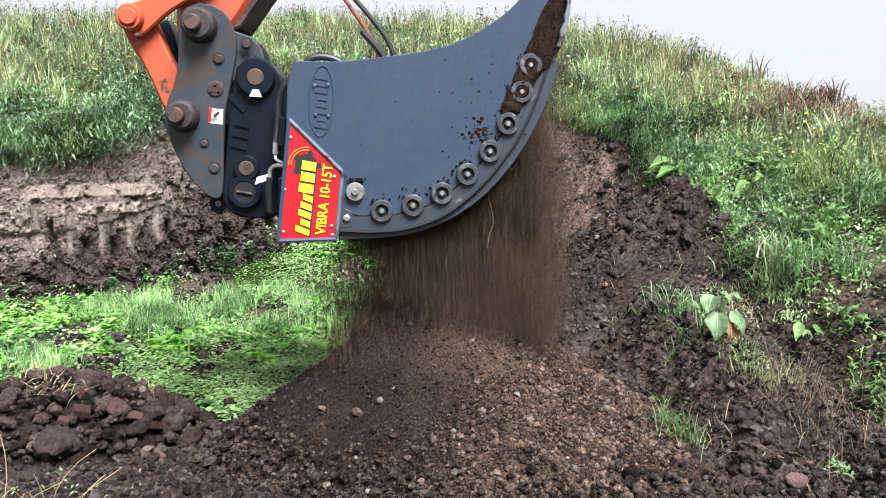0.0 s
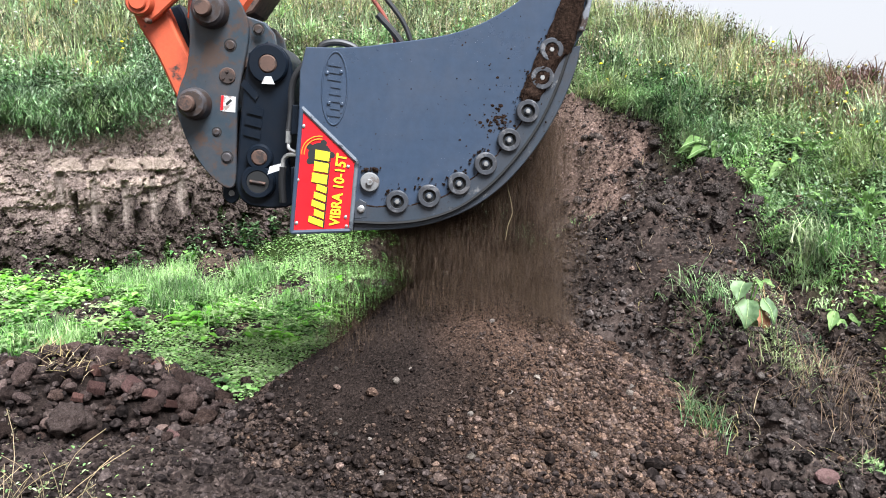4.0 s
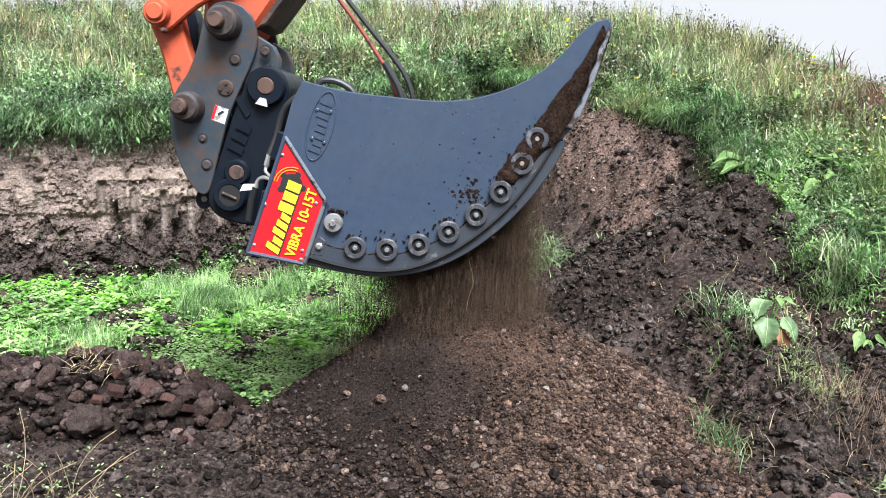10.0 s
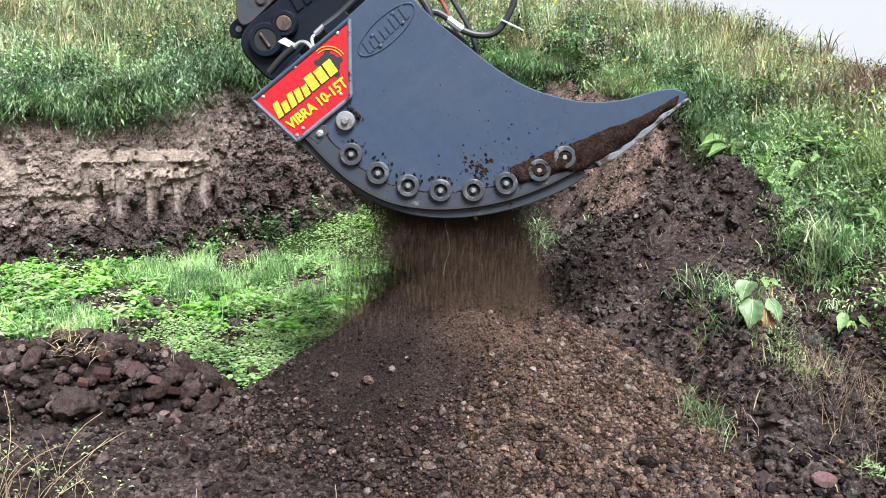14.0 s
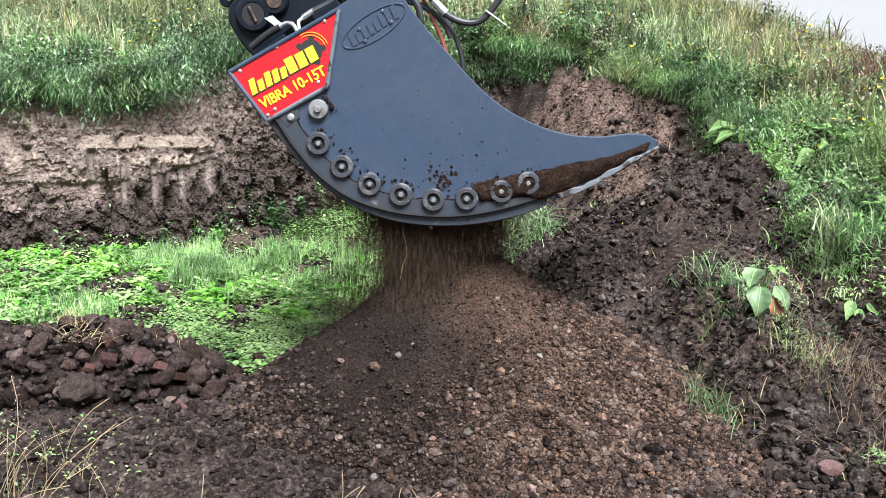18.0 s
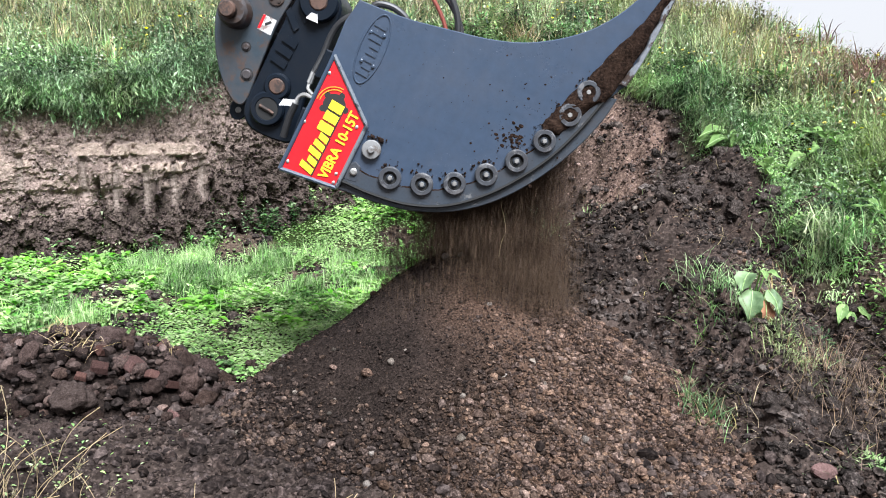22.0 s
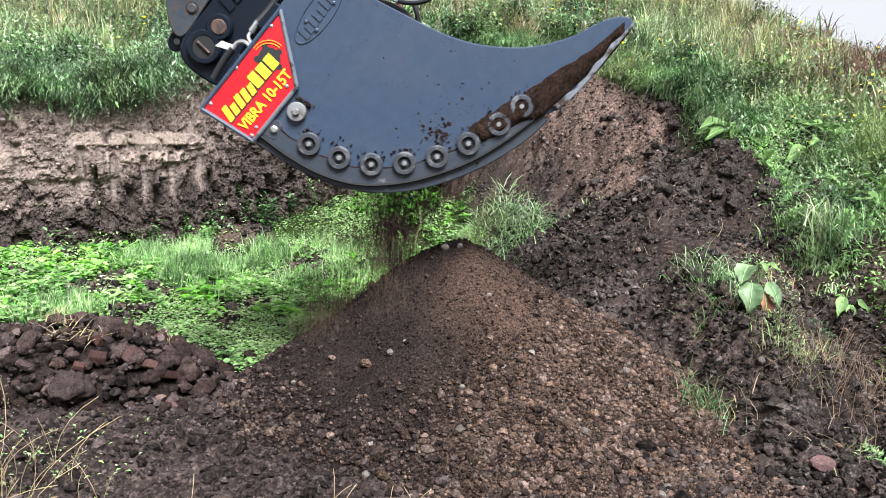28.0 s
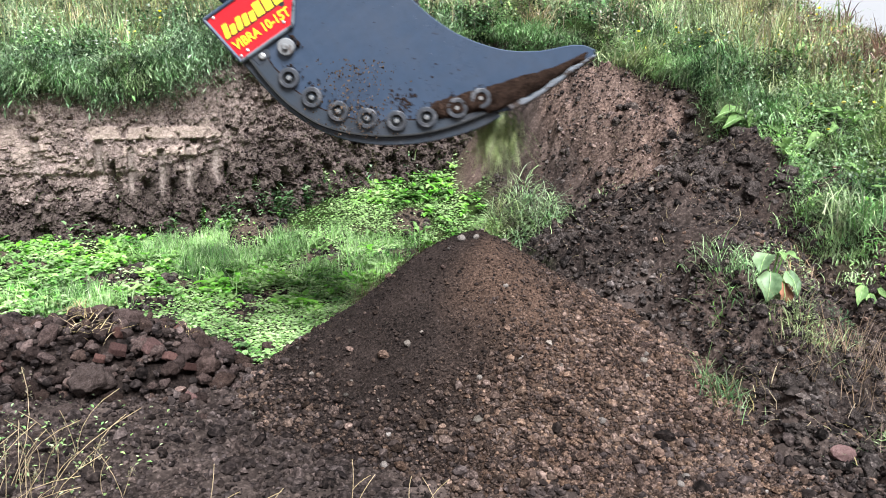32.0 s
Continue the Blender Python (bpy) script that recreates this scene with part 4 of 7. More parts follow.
def slab(outline, y0, y1, bevel=0.004):
    """A plate: an outline in x and z, thick from y0 to y1."""
    bm = bmesh.new()
    vs = [bm.verts.new((u, y0, w)) for u, w in outline]
    face = bm.faces.new(vs)
    r = bmesh.ops.extrude_face_region(bm, geom=[face])
    bmesh.ops.translate(bm, verts=[g for g in r["geom"] if isinstance(g, bmesh.types.BMVert)], vec=(0, y1 - y0, 0))
    bmesh.ops.recalc_face_normals(bm, faces=bm.faces[:])
    if bevel:
        sharp = [e for e in bm.edges if e.is_manifold and abs(e.verts[0].co.y - e.verts[1].co.y) < 1e-5]
        bmesh.ops.bevel(bm, geom=sharp, offset=bevel, segments=1, affect="EDGES")
    return bm


def lathe(profile, centre, n=28):
    """A turned piece round the y axis; profile of (radius, y)."""
    bm = bmesh.new()
    cu, cw = centre
    rings = [[bm.verts.new((cu + r * math.cos(2 * math.pi * k / n), y, cw + r * math.sin(2 * math.pi * k / n))) for k in range(n)] for r, y in profile]
    for a, b in zip(rings, rings[1:]):
        for k in range(n):
            bm.faces.new((a[k], a[(k + 1) % n], b[(k + 1) % n], b[k]))
    bm.faces.new(rings[0])
    bm.faces.new(rings[-1])
    bmesh.ops.recalc_face_normals(bm, faces=bm.faces[:])
    return bm


def tube(points, radius, n=10):
    bm = bmesh.new()
    pts = [Vector(p) for p in points]
    rings = []
    for i, p in enumerate(pts):
        d = (pts[min(i + 1, len(pts) - 1)] - pts[max(i - 1, 0)]).normalized()
        a = d.orthogonal().normalized() if i == 0 else (rings_axis - d * rings_axis.dot(d)).normalized()
        rings_axis = a
        b = d.cross(a)
        rings.append([bm.verts.new(p + radius * (math.cos(2 * math.pi * k / n) * a + math.sin(2 * math.pi * k / n) * b)) for k in range(n)])
    for a, b in zip(rings, rings[1:]):
        for k in range(n):
            f = bm.faces.new((a[k], a[(k + 1) % n], b[(k + 1) % n], b[k]))
            f.smooth = True
    bm.faces.new(rings[0])
    bm.faces.new(rings[-1])
    bmesh.ops.recalc_face_normals(bm, faces=bm.faces[:])
    return bm


def strip(line_a, line_b, y0, y1, bevel=0.003):
    return slab(list(line_a) + list(reversed(line_b)), y0, y1, bevel)


TOP_EDGE = curve(((-0.271, 0.571), (-0.073, 0.574), (0.125, 0.599), (0.323, 0.632), (0.489, 0.690), (0.655, 0.798), (0.768, 0.925), (0.838, 1.050), (0.885, 1.112), (0.937, 1.143)), 6)
GAP_LINE = curve(((0.850, 0.575), (0.805, 0.430), (0.735, 0.272), (0.641, 0.130), (0.528, 0.004), (0.390, -0.099), (0.236, -0.155), (0.081, -0.172), (-0.070, -0.168)), 6)
LOW_LINE = curve(((0.905, 0.600), (0.880, 0.480), (0.812, 0.310), (0.712, 0.142), (0.585, -0.006), (0.440, -0.112), (0.270, -0.180), (0.107, -0.206), (-0.075, -0.214)), 6)
BOLTS = ((0.119, -0.080), (0.258, -0.054), (0.388, 0.002), (0.502, 0.089), (0.601, 0.193), (0.679, 0.317), (0.737, 0.459), (0.773, 0.577))
WIDTH = 1.02


def letter_blocks(parent, origin, angle, heights, width, gap, material, y, slant=0.12):
    """Letters that are not spelled out: plain slanted blocks along a line."""
    ca, sa = math.cos(angle), math.sin(angle)
    at = 0.0
    for h in heights:
        pts = []
        for u, w in ((at, 0), (at + width, 0), (at + width + slant * h, h), (at + slant * h, h)):
            pts.append((origin[0] + u * ca - w * sa, origin[1] + u * sa + w * ca))
        part("letter_bar", slab(pts, y - 0.0015, y + 0.001, 0), material, parent)
        at += width + gap


def text_mesh(body, size):
    c = bpy.data.curves.new("lettering", "FONT")
    c.body, c.size, c.extrude, c.offset = body, size, 0.0012, 0.0018 * size / 0.08
    ob = new("lettering", c)
    bpy.context.view_layer.update()
    me = bpy.data.meshes.new_from_object(ob.evaluated_get(bpy.context.evaluated_depsgraph_get()))
    bpy.data.objects.remove(ob)
    return me


def build_bucket():
    b = tagged(new("screening_bucket"), "dark grey vibrating screening bucket with a red side panel", "excavator bucket")
    tip = curve(((0.937, 1.143), (0.958, 1.090), (0.935, 0.870), (0.915, 0.665)), 5)
    outline = TOP_EDGE + tip[1:] + [(0.868, 0.585)] + GAP_LINE + [(-0.075, -0.205), (-0.330, -0.212), (-0.318, 0.10), (-0.302, 0.330), (-0.296, 0.470)]
    part("side_plate", slab(outline, 0.0, 0.022, 0.004), M_BUCKET, b)
    drop = [max(0.0, min(1.0, (w - 0.1) / 0.5)) * max(0.0, min(1.0, (u - 0.05) / 0.4)) for u, w in outline]
    outline = [(u - 0.10 * d, w - 0.20 * d) for (u, w), d in zip(outline, drop)]
    part("side_plate", slab(outline, WIDTH - 0.022, WIDTH, 0.004), M_DIRTY, b, "far side plate caked with mud")
    part("wear_rim", strip(LOW_LINE, [(u - 0.006 * (1 if w > 0 else 0.3), w + 0.010) for u, w in GAP_LINE], 0.010, 0.060, 0.004), M_RIM, b, "worn dark steel rim along the curved bottom")
    part("wear_rim", strip(LOW_LINE, [(u - 0.004, w + 0.010) for u, w in GAP_LINE], WIDTH - 0.06, WIDTH - 0.01, 0.004), M_RIM, b)
    part("cutting_edge", slab(curve(((0.890, 0.660), (0.915, 0.800), (0.932, 0.950), (0.950, 1.110), (0.968, 1.112), (0.960, 0.940), (0.942, 0.790), (0.915, 0.660)), 3), 0.024, WIDTH - 0.004, 0.003), M_MUD, b, "mud-caked cutting edge")
    inner = [(u - 0.070 * n[0], w - 0.070 * n[1]) for (u, w), n in zip(GAP_LINE, normals_of(GAP_LINE))]
    part("bolt_strip", strip(GAP_LINE, inner, -0.008, 0.002, 0.003), M_RIM, b)
    # black tube drawn for the shade in the gap beside the rim
    part("groove_shade", tube([(u, -0.006, w - 0.004) for u, w in GAP_LINE], 0.0075, 6), M_DARK, b)
    part("mud_seam", tube([(u + 0.004 * math.sin(9.1 * i), -0.004, w + 0.004 * math.cos(7.3 * i)) for i, (u, w) in enumerate(inner[4:-2])], 0.0045, 6), M_MUD, b)
    deck_in = [(u - 0.03 * n[0], w - 0.03 * n[1]) for (u, w), n in zip(LOW_LINE, normals_of(LOW_LINE))]
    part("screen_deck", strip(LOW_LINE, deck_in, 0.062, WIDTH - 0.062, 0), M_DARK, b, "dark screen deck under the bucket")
    part("back_plate", slab(((-0.300, 0.47), (-0.272, 0.568), (-0.245, 0.560), (-0.275, 0.46), (-0.290, -0.19), (-0.322, -0.19)), 0.024, WIDTH - 0.024, 0), M_BUCKET, b)
    part("top_lid", slab(((-0.266, 0.566), (-0.073, 0.568), (0.10, 0.590), (0.10, 0.570), (-0.073, 0.546), (-0.262, 0.545)), 0.024, WIDTH - 0.024, 0), M_BUCKET, b)
    for u, w in BOLTS:
        ring = part("roller_washer", lathe(((0.050, 0.0), (0.050, -0.024), (0.046, -0.028), (0.031, -0.028), (0.029, -0.025), (0.029, -0.012)), (u, w)), M_WASHER, b)
        # black disc gives the washer's hole its shade by colour
        part("recess_shade", lathe(((0.0288, -0.008), (0.0288, -0.0125)), (u, w)), M_DARK, ring)
        part("sleeve", lathe(((0.0165, -0.008), (0.0165, -0.017), (0.0150, -0.0185)), (u, w), 20), M_RIM, ring)
        part("bolt", lathe(((0.0115, -0.008), (0.0115, -0.026), (0.009, -0.029)), (u, w), 6), M_STEEL, ring, "bright steel bolt head")
    big = part("pin_washer", lathe(((0.042, 0.0), (0.042, -0.020), (0.038, -0.026), (0.016, -0.028)), (0.0, 0.004), 32), M_ZINC, b, "round zinc washer")
    part("bolt", lathe(((0.016, -0.024), (0.016, -0.038), (0.013, -0.041)), (0.0, 0.004), 6), M_ZINC, big)
    lug = part("lug", slab(((-0.070, -0.160), (-0.010, -0.155), (-0.014, -0.085), (-0.045, -0.070), (-0.070, -0.090)), -0.010, 0.001), M_RIM, b)
    part("bolt", lathe(((0.016, -0.008), (0.016, -0.018), (0.010, -0.022)), (-0.038, -0.114), 12), M_STEEL, lug)
    # red side panel with its raised frame
    corner = ((-0.289, 0.318), (-0.056, 0.092), (-0.084, -0.208), (-0.340, -0.219))
    panel = part("side_panel", slab(corner, -0.014, -0.002, 0.002), M_RED, b, "glossy red panel with yellow print")
    ring = list(corner) + [corner[0]]
    for k in range(4):
        p, q = ring[k], ring[k + 1]
        part("panel_frame", tube([(p[0], -0.014, p[1]), (q[0], -0.014, q[1])], 0.0095, 8), M_EDGE if k < 2 else M_BUCKET, panel)
    for u, w in ((-0.282, 0.240), (-0.093, 0.070), (-0.105, -0.150), (-0.310, 0.010), (-0.318, -0.178), (-0.102, -0.190)):
        part("screw", lathe(((0.0075, -0.013), (0.0075, -0.017), (0.004, -0.019)), (u, w), 10), M_STEEL, panel)
    ang = math.radians(83.5)
    for material, y, grow in ((M_INK, -0.0150, 0.004), (M_YELLOW, -0.0165, 0.0)):
        letter_blocks(panel, (-0.205 + 1.5 * grow, -0.195 - grow), ang, (0.064, 0.044, 0.058, 0.052, 0.044), 0.027 + 1.5 * grow, 0.010 - 1.5 * grow, material, y, 0.25)
        letter_blocks(panel, (-0.186 + 1.5 * grow, -0.008 - grow), ang, (0.066, 0.062, 0.062), 0.040 + 1.5 * grow, 0.010 - 1.5 * grow, material, y, 0.05)
    emblem = part("emblem", lathe(((0.050, -0.0142), (0.050, -0.0148)), (-0.215, 0.120), 24), M_INK, panel, "black round emblem")
    for k in range(5):
        a = math.radians(70 + 72 * k)
        part("ear", lathe(((0.014, -0.0142), (0.014, -0.0147)), (-0.215 + 0.052 * math.cos(a), 0.120 + 0.052 * math.sin(a)), 12), M_INK, emblem)
    for r in (0.066, 0.078):
        arc = [(-0.215 + r * math.cos(math.radians(a)), -0.0152, 0.120 + r * math.sin(math.radians(a))) for a in range(80, 190, 10)]
        part("stroke", tube(arc, 0.0025, 5), M_FLAME, emblem)
    me = text_mesh("VIBRA 10-15T", 0.062)
    me.materials.append(M_YELLOW)
    wide = 0.315 / max(q.co.x for q in me.vertices)
    t = new("capacity_lettering", me)
    t.parent = panel
    turn = Matrix(((math.cos(ang), -math.sin(ang), 0, -0.135), (0, 0, -1, -0.0170), (math.sin(ang), math.cos(ang), 0, -0.190), (0, 0, 0, 1)))
    t.matrix_basis = turn @ Matrix.Diagonal((wide, 0.98, 1, 1))
    tagged(t, "yellow lettering with the size class 10-15T")
    # cast oval with raised bars
    oval = [(-0.150 + 0.054 * math.cos(a) + 0.03 * math.sin(a) * 0.2, 0.400 + 0.153 * math.sin(a)) for a in (2 * math.pi * k / 40 for k in range(41))]
    badge = part("cast_oval", tube([(u, -0.001, w) for u, w in oval], 0.004, 6), M_BUCKET, b, "raised cast oval")
    letter_blocks(badge, (-0.128, 0.280), math.radians(88), (0.055, 0.042, 0.052, 0.048, 0.042, 0.058, 0.058, 0.058), 0.022, 0.008, M_BUCKET, -0.003, 0.1)
    for u, w in ((-0.175, 0.340), (-0.120, 0.335), (-0.180, 0.465), (-0.122, 0.470)):
        part("rivet", lathe(((0.008, 0.0), (0.008, -0.006), (0.005, -0.008)), (u, w), 10), M_BUCKET, badge)
    # mud stuck below the tip
    out_line = curve(((0.945, 1.070), (0.925, 0.900), (0.905, 0.720), (0.860, 0.585), (0.810, 0.520), (0.735, 0.380), (0.668, 0.345)), 8)
    in_line = curve(((0.925, 1.105), (0.870, 0.930), (0.800, 0.765), (0.745, 0.620), (0.690, 0.500), (0.655, 0.420), (0.645, 0.350)), 8)
    n = 10
    vs, fs = [], []
    for i, (p, q) in enumerate(zip(out_line, in_line)):
        for k in range(n + 1):
            t = k / n
            e = 0.012 * fbm(np.float64(i * 0.31), np.float64(k * 0.35), 1.0, 2, 7)
            u, w = p[0] + (q[0] - p[0]) * t + e, p[1] + (q[1] - p[1]) * t - e
            d = 0.024 * math.sin(math.pi * min(max(t, 0.0), 1)) ** 0.5 * (0.6 + 0.9 * abs(float(fbm(np.float64(u), np.float64(w), 22, 3, 9))))
            vs.append((u, -0.009 - d, w))
    for i in range(len(out_line) - 1):
        for k in range(n):
            a = i * (n + 1) + k
            fs.append((a, a + 1, a + n + 2, a + n + 1))
    mud = new("mud_patch", from_arrays("mud_patch", np.array(vs), np.array(fs), M_MUD, True))
    mud.parent = b
    tagged(mud, "brown mud stuck on the plate")
    worn = [(0.908 + 0.058 * t ** 0.8 + 0.006 * math.sin(5 * t), 0.655 + 0.470 * t) for t in (k / 24 for k in range(25))]
    rub = [(u - (0.030 + 0.016 * float(fbm(np.float64(9 * w), np.float64(2.0), 2.0, 3, 8))) * (1 - 0.55 * (w - 0.655) / 0.47), w) for u, w in worn]
    part("worn_streak", strip(worn, rub, -0.036, -0.004, 0.003), M_BARE, b, "bare scraped steel strip along the cutting edge")
    g = np.random.default_rng(3)
    spots = np.stack([g.normal(0.55, 0.15, 90), np.full(90, 0.0), g.normal(0.32, 0.16, 90)], -1)
    near = np.stack([g.normal(0.55, 0.035, 60), np.full(60, -0.001), g.normal(0.27, 0.03, 60)], -1)
    v, f = rocks(np.concatenate([spots, near]), np.concatenate([np.full(90, 0.0030), np.full(60, 0.0055)]) * np.exp(g.normal(0, 0.5, 150)), 12)
    v[:, 1] *= 0.35
    # crumbs of mud caught above the washers and the pin
    n = 170
    at = [BOLTS[k] for k in g.integers(0, len(BOLTS), n)]
    a, r = g.normal(2.0, 0.7, n), 0.053 + np.abs(g.normal(0, 0.012, n))
    q = np.array([(u + r[k] * math.cos(a[k]), -0.004, w + r[k] * math.sin(a[k])) for k, (u, w) in enumerate(at)])
    q[:50] = np.stack([g.normal(0.0, 0.022, 50), np.full(50, -0.006), 0.050 + np.abs(g.normal(0, 0.008, 50))], -1)
    cv, cf = rocks(q, 0.0036 * np.exp(g.normal(0, 0.5, n)), 14)
    o = tagged(new("mud_crumbs", from_arrays("mud_crumbs", cv, cf, M_MUD)), "crumbs of mud caught round the washers", kind="stuff")
    o.parent = b
    o = tagged(new("mud_specks", from_arrays("mud_specks", v, f, M_MUD)), "small mud specks", kind="stuff")
    o.parent = b
    return b


def normals_of(line):
    """Outward unit normals of the bucket's curved line."""
    out = []
    for i in range(len(line)):
        a, c = line[max(i - 1, 0)], line[min(i + 1, len(line) - 1)]
        d = Vector((c[0] - a[0], c[1] - a[1])).normalized()
        out.append((-d.y, d.x))
    return out


def deep(points, d):
    """Points of the bucket's near side set back by d, kept on the line of sight from the side."""
    k = (3.7 + d) / 3.7
    return [(0.287 + (u - 0.287) * k, 0.263 + (w - 0.263) * k) for u, w in points]


def build_coupler():
    c = tagged(new("quick_coupler"), "worn grey and black steel quick coupler holding the bucket", "quick coupler")
    d = 0.20
    cheek = deep(curve(((-0.600, 0.798), (-0.545, 0.760), (-0.508, 0.680), (-0.505, 0.600), (-0.530, 0.470), (-0.556, 0.330), (-0.566, 0.150), (-0.572, -0.004), (-0.612, -0.032), (-0.680, 0.020), (-0.745, 0.110), (-0.790, 0.210), (-0.815, 0.310), (-0.800, 0.390), (-0.768, 0.470), (-0.750, 0.580), (-0.748, 0.700), (-0.720, 0.775), (-0.660, 0.805)), 4), d)
    near = part("cheek_plate", slab(cheek, d, d + 0.03, 0.004), M_PLATE, c, "grey worn cheek plate")
    part("cheek_plate", slab(cheek, d + 0.44, d + 0.47, 0.004), M_PLATE, c)
    part("spacer", slab(deep(((-0.70, 0.10), (-0.60, 0.02), (-0.585, 0.30), (-0.72, 0.34)), d), d + 0.031, d + 0.439, 0.004), M_PLATE, c)
    upper = deep(((-0.505, 0.690), (-0.430, 0.665), (-0.395, 0.620), (-0.385, 0.560), (-0.520, 0.470)), d + 0.05)
    part("hook_plate", slab(upper, d + 0.031, d + 0.10, 0.006), M_PLATE, c)
    part("hook_plate", slab(upper, d + 0.33, d + 0.40, 0.006), M_PLATE, c)
    body = deep(curve(((-0.425, 0.590), (-0.365, 0.565), (-0.325, 0.500), (-0.325, 0.400), (-0.340, 0.250), (-0.338, 0.080), (-0.318, -0.040), (-0.335, -0.105), (-0.440, -0.118), (-0.530, -0.100), (-0.572, -0.030), (-0.560, 0.120), (-0.545, 0.280), (-0.525, 0.430), (-0.505, 0.540)), 4), d - 0.02)
    cast = part("casting", slab(body, d - 0.02, d + 0.46, 0.008), M_BLACK, c, "black cast hitch with raised bars")
    for (u, w), r, hole in (((-0.425, 0.497), 0.088, 0.040), ((-0.469, 0.102), 0.060, 0.036), ((-0.477, -0.003), 0.078, 0.050)):
        (u, w), = deep(((u, w),), d - 0.04)
        boss = part("boss", lathe(((r, d), (r, d - 0.045), (r - 0.008, d - 0.055), (hole + 0.003, d - 0.055), (hole, d - 0.05)), (u, w), 32), M_BLACK, cast)
        if hole < 0.045:
            part("pin", lathe(((hole, d - 0.04), (hole, d - 0.052), (hole - 0.006, d - 0.058)), (u, w), 24), M_RUSTY, boss, "rusty pin end")
        else:
            # black disc for the shade inside the open hole
            part("socket_shade", lathe(((hole, d - 0.045), (hole, d - 0.0515)), (u, w), 24), M_DARK, boss)
            part("bar", tube([(u - 0.035, d - 0.056, w + 0.004), (u + 0.035, d - 0.056, w - 0.008)], 0.007, 8), M_RUSTY, boss)
    (u, w), = deep(((-0.425, 0.424),), d - 0.05)
    part("chipped_paint", slab(((u - 0.03, w - 0.01), (u + 0.028, w - 0.012), (u + 0.014, w + 0.022), (u - 0.014, w + 0.022)), d - 0.057, d - 0.054, 0), M_WHITE, cast)
    (u, w), = deep(((-0.466, 0.180),), d - 0.03)
    letter_blocks(cast, (u, w), math.radians(82), (0.075, 0.075, 0.070), 0.036, 0.014, M_BLACK, d - 0.028, 0.1)
    letter_blocks(cast, (u - 0.015, w + 0.17), math.radians(60), (0.09, 0.06), 0.03, 0.03, M_BLACK, d - 0.028, 0.3)
    ear = [(a[0], a[1]) for a in deep([(-0.590 + 0.038 * math.cos(t), -0.050 + 0.050 * math.sin(t)) for t in (2 * math.pi * k / 20 for k in range(20))], d + 0.06)]
    lug = part("lifting_eye", slab(ear, d + 0.06, d + 0.09, 0.004), M_BLACK, c)
    (u, w), = deep(((-0.589, -0.055),), d + 0.06)
    part("eye_hole", lathe(((0.014, d + 0.062), (0.014, d + 0.0585)), (u, w), 16), M_ZINC, lug)
    for u, w, r in ((-0.678, 0.716, 0.072), (-0.756, 0.326, 0.066)):
        (u, w), = deep(((u, w),), d - 0.05)
        boss = part("pin_boss", lathe(((r * 1.1, d), (r * 1.1, d - 0.02), (r, d - 0.035), (r, d - 0.075), (r - 0.012, d - 0.09)), (u + 0.012, w), 32), M_BOSS, c)
        part("pin_head", lathe(((0.036, d - 0.085), (0.036, d - 0.13), (0.030, d - 0.138)), (u, w), 24), M_RUSTY, boss, "rusty pin head")
        part("pin_shaft", lathe(((0.034, d + 0.031), (0.034, d + 0.439)), (u + 0.012, w), 20), M_RUSTY, boss)
    for u, w, r in ((-0.580, 0.571, 0.021), (-0.647, 0.208, 0.015), (-0.606, 0.100, 0.021), (-0.461, 0.638, 0.020)):
        (u, w), = deep(((u, w),), d)
        # flat black disc under each bolt, painted shade of a sunk seat
        part("recess_shade", lathe(((r + 0.008, d + 0.001), (r + 0.008, d - 0.0015)), (u, w), 20), M_DARK, near)
        part("bolt", lathe(((r + 0.003, d + 0.001), (r + 0.003, d - 0.003), (r, d - 0.003), (r - 0.001, d - 0.008), (r - 0.004, d - 0.010)), (u, w), 20), M_BOSS, near)
    (u, w), = deep(((-0.595, 0.445),), d)
    flange = part("flange", lathe(((0.036, d + 0.001), (0.036, d - 0.006), (0.033, d - 0.008)), (u, w), 24), M_RUSTY, near)
    for k in range(3):
        a = math.radians(90 + 120 * k)
        part("bolt", lathe(((0.007, d - 0.007), (0.007, d - 0.014)), (u + 0.02 * math.cos(a), w + 0.02 * math.sin(a)), 8), M_RUSTY, flange)
    (u, w), = deep(((-0.597, 0.329),), d)
    stick = part("sticker", slab(((u - 0.034, w - 0.034), (u + 0.032, w - 0.040), (u + 0.036, w + 0.030), (u - 0.028, w + 0.036)), d - 0.002, d + 0.001, 0), M_WHITE, near, "torn white and red sticker")
    part("sticker_mark", slab(((u - 0.034, w - 0.030), (u - 0.022, w - 0.030), (u - 0.016, w + 0.034), (u - 0.027, w + 0.035)), d - 0.0035, d - 0.002, 0), M_RED, stick)
    part("sticker_mark", slab(((u - 0.004, w - 0.010), (u + 0.020, w + 0.012), (u + 0.012, w + 0.020), (u - 0.010, w + 0.000)), d - 0.0035, d - 0.002, 0), M_INK, stick)
    # hydraulic hoses and fittings between hitch and panel
    dy = 0.16
    hose = part("hose", tube(curve(((-0.215, 0.10, 0.560), (-0.260, 0.09, 0.530), (-0.318, 0.09, 0.470), (-0.345, 0.10, 0.400), (-0.350, 0.10, 0.300), (-0.360, 0.09, 0.215)), 6), 0.015), M_HOSE, c, "black rubber hose")
    part("fitting", tube(((-0.360, 0.09, 0.222), (-0.362, 0.09, 0.165)), 0.014, 8), M_STEEL, hose, "bright steel fitting")
    part("fitting", tube(curve(((-0.362, 0.09, 0.165), (-0.358, 0.08, 0.140), (-0.325, 0.06, 0.125)), 4), 0.008, 8), M_STEEL, hose)
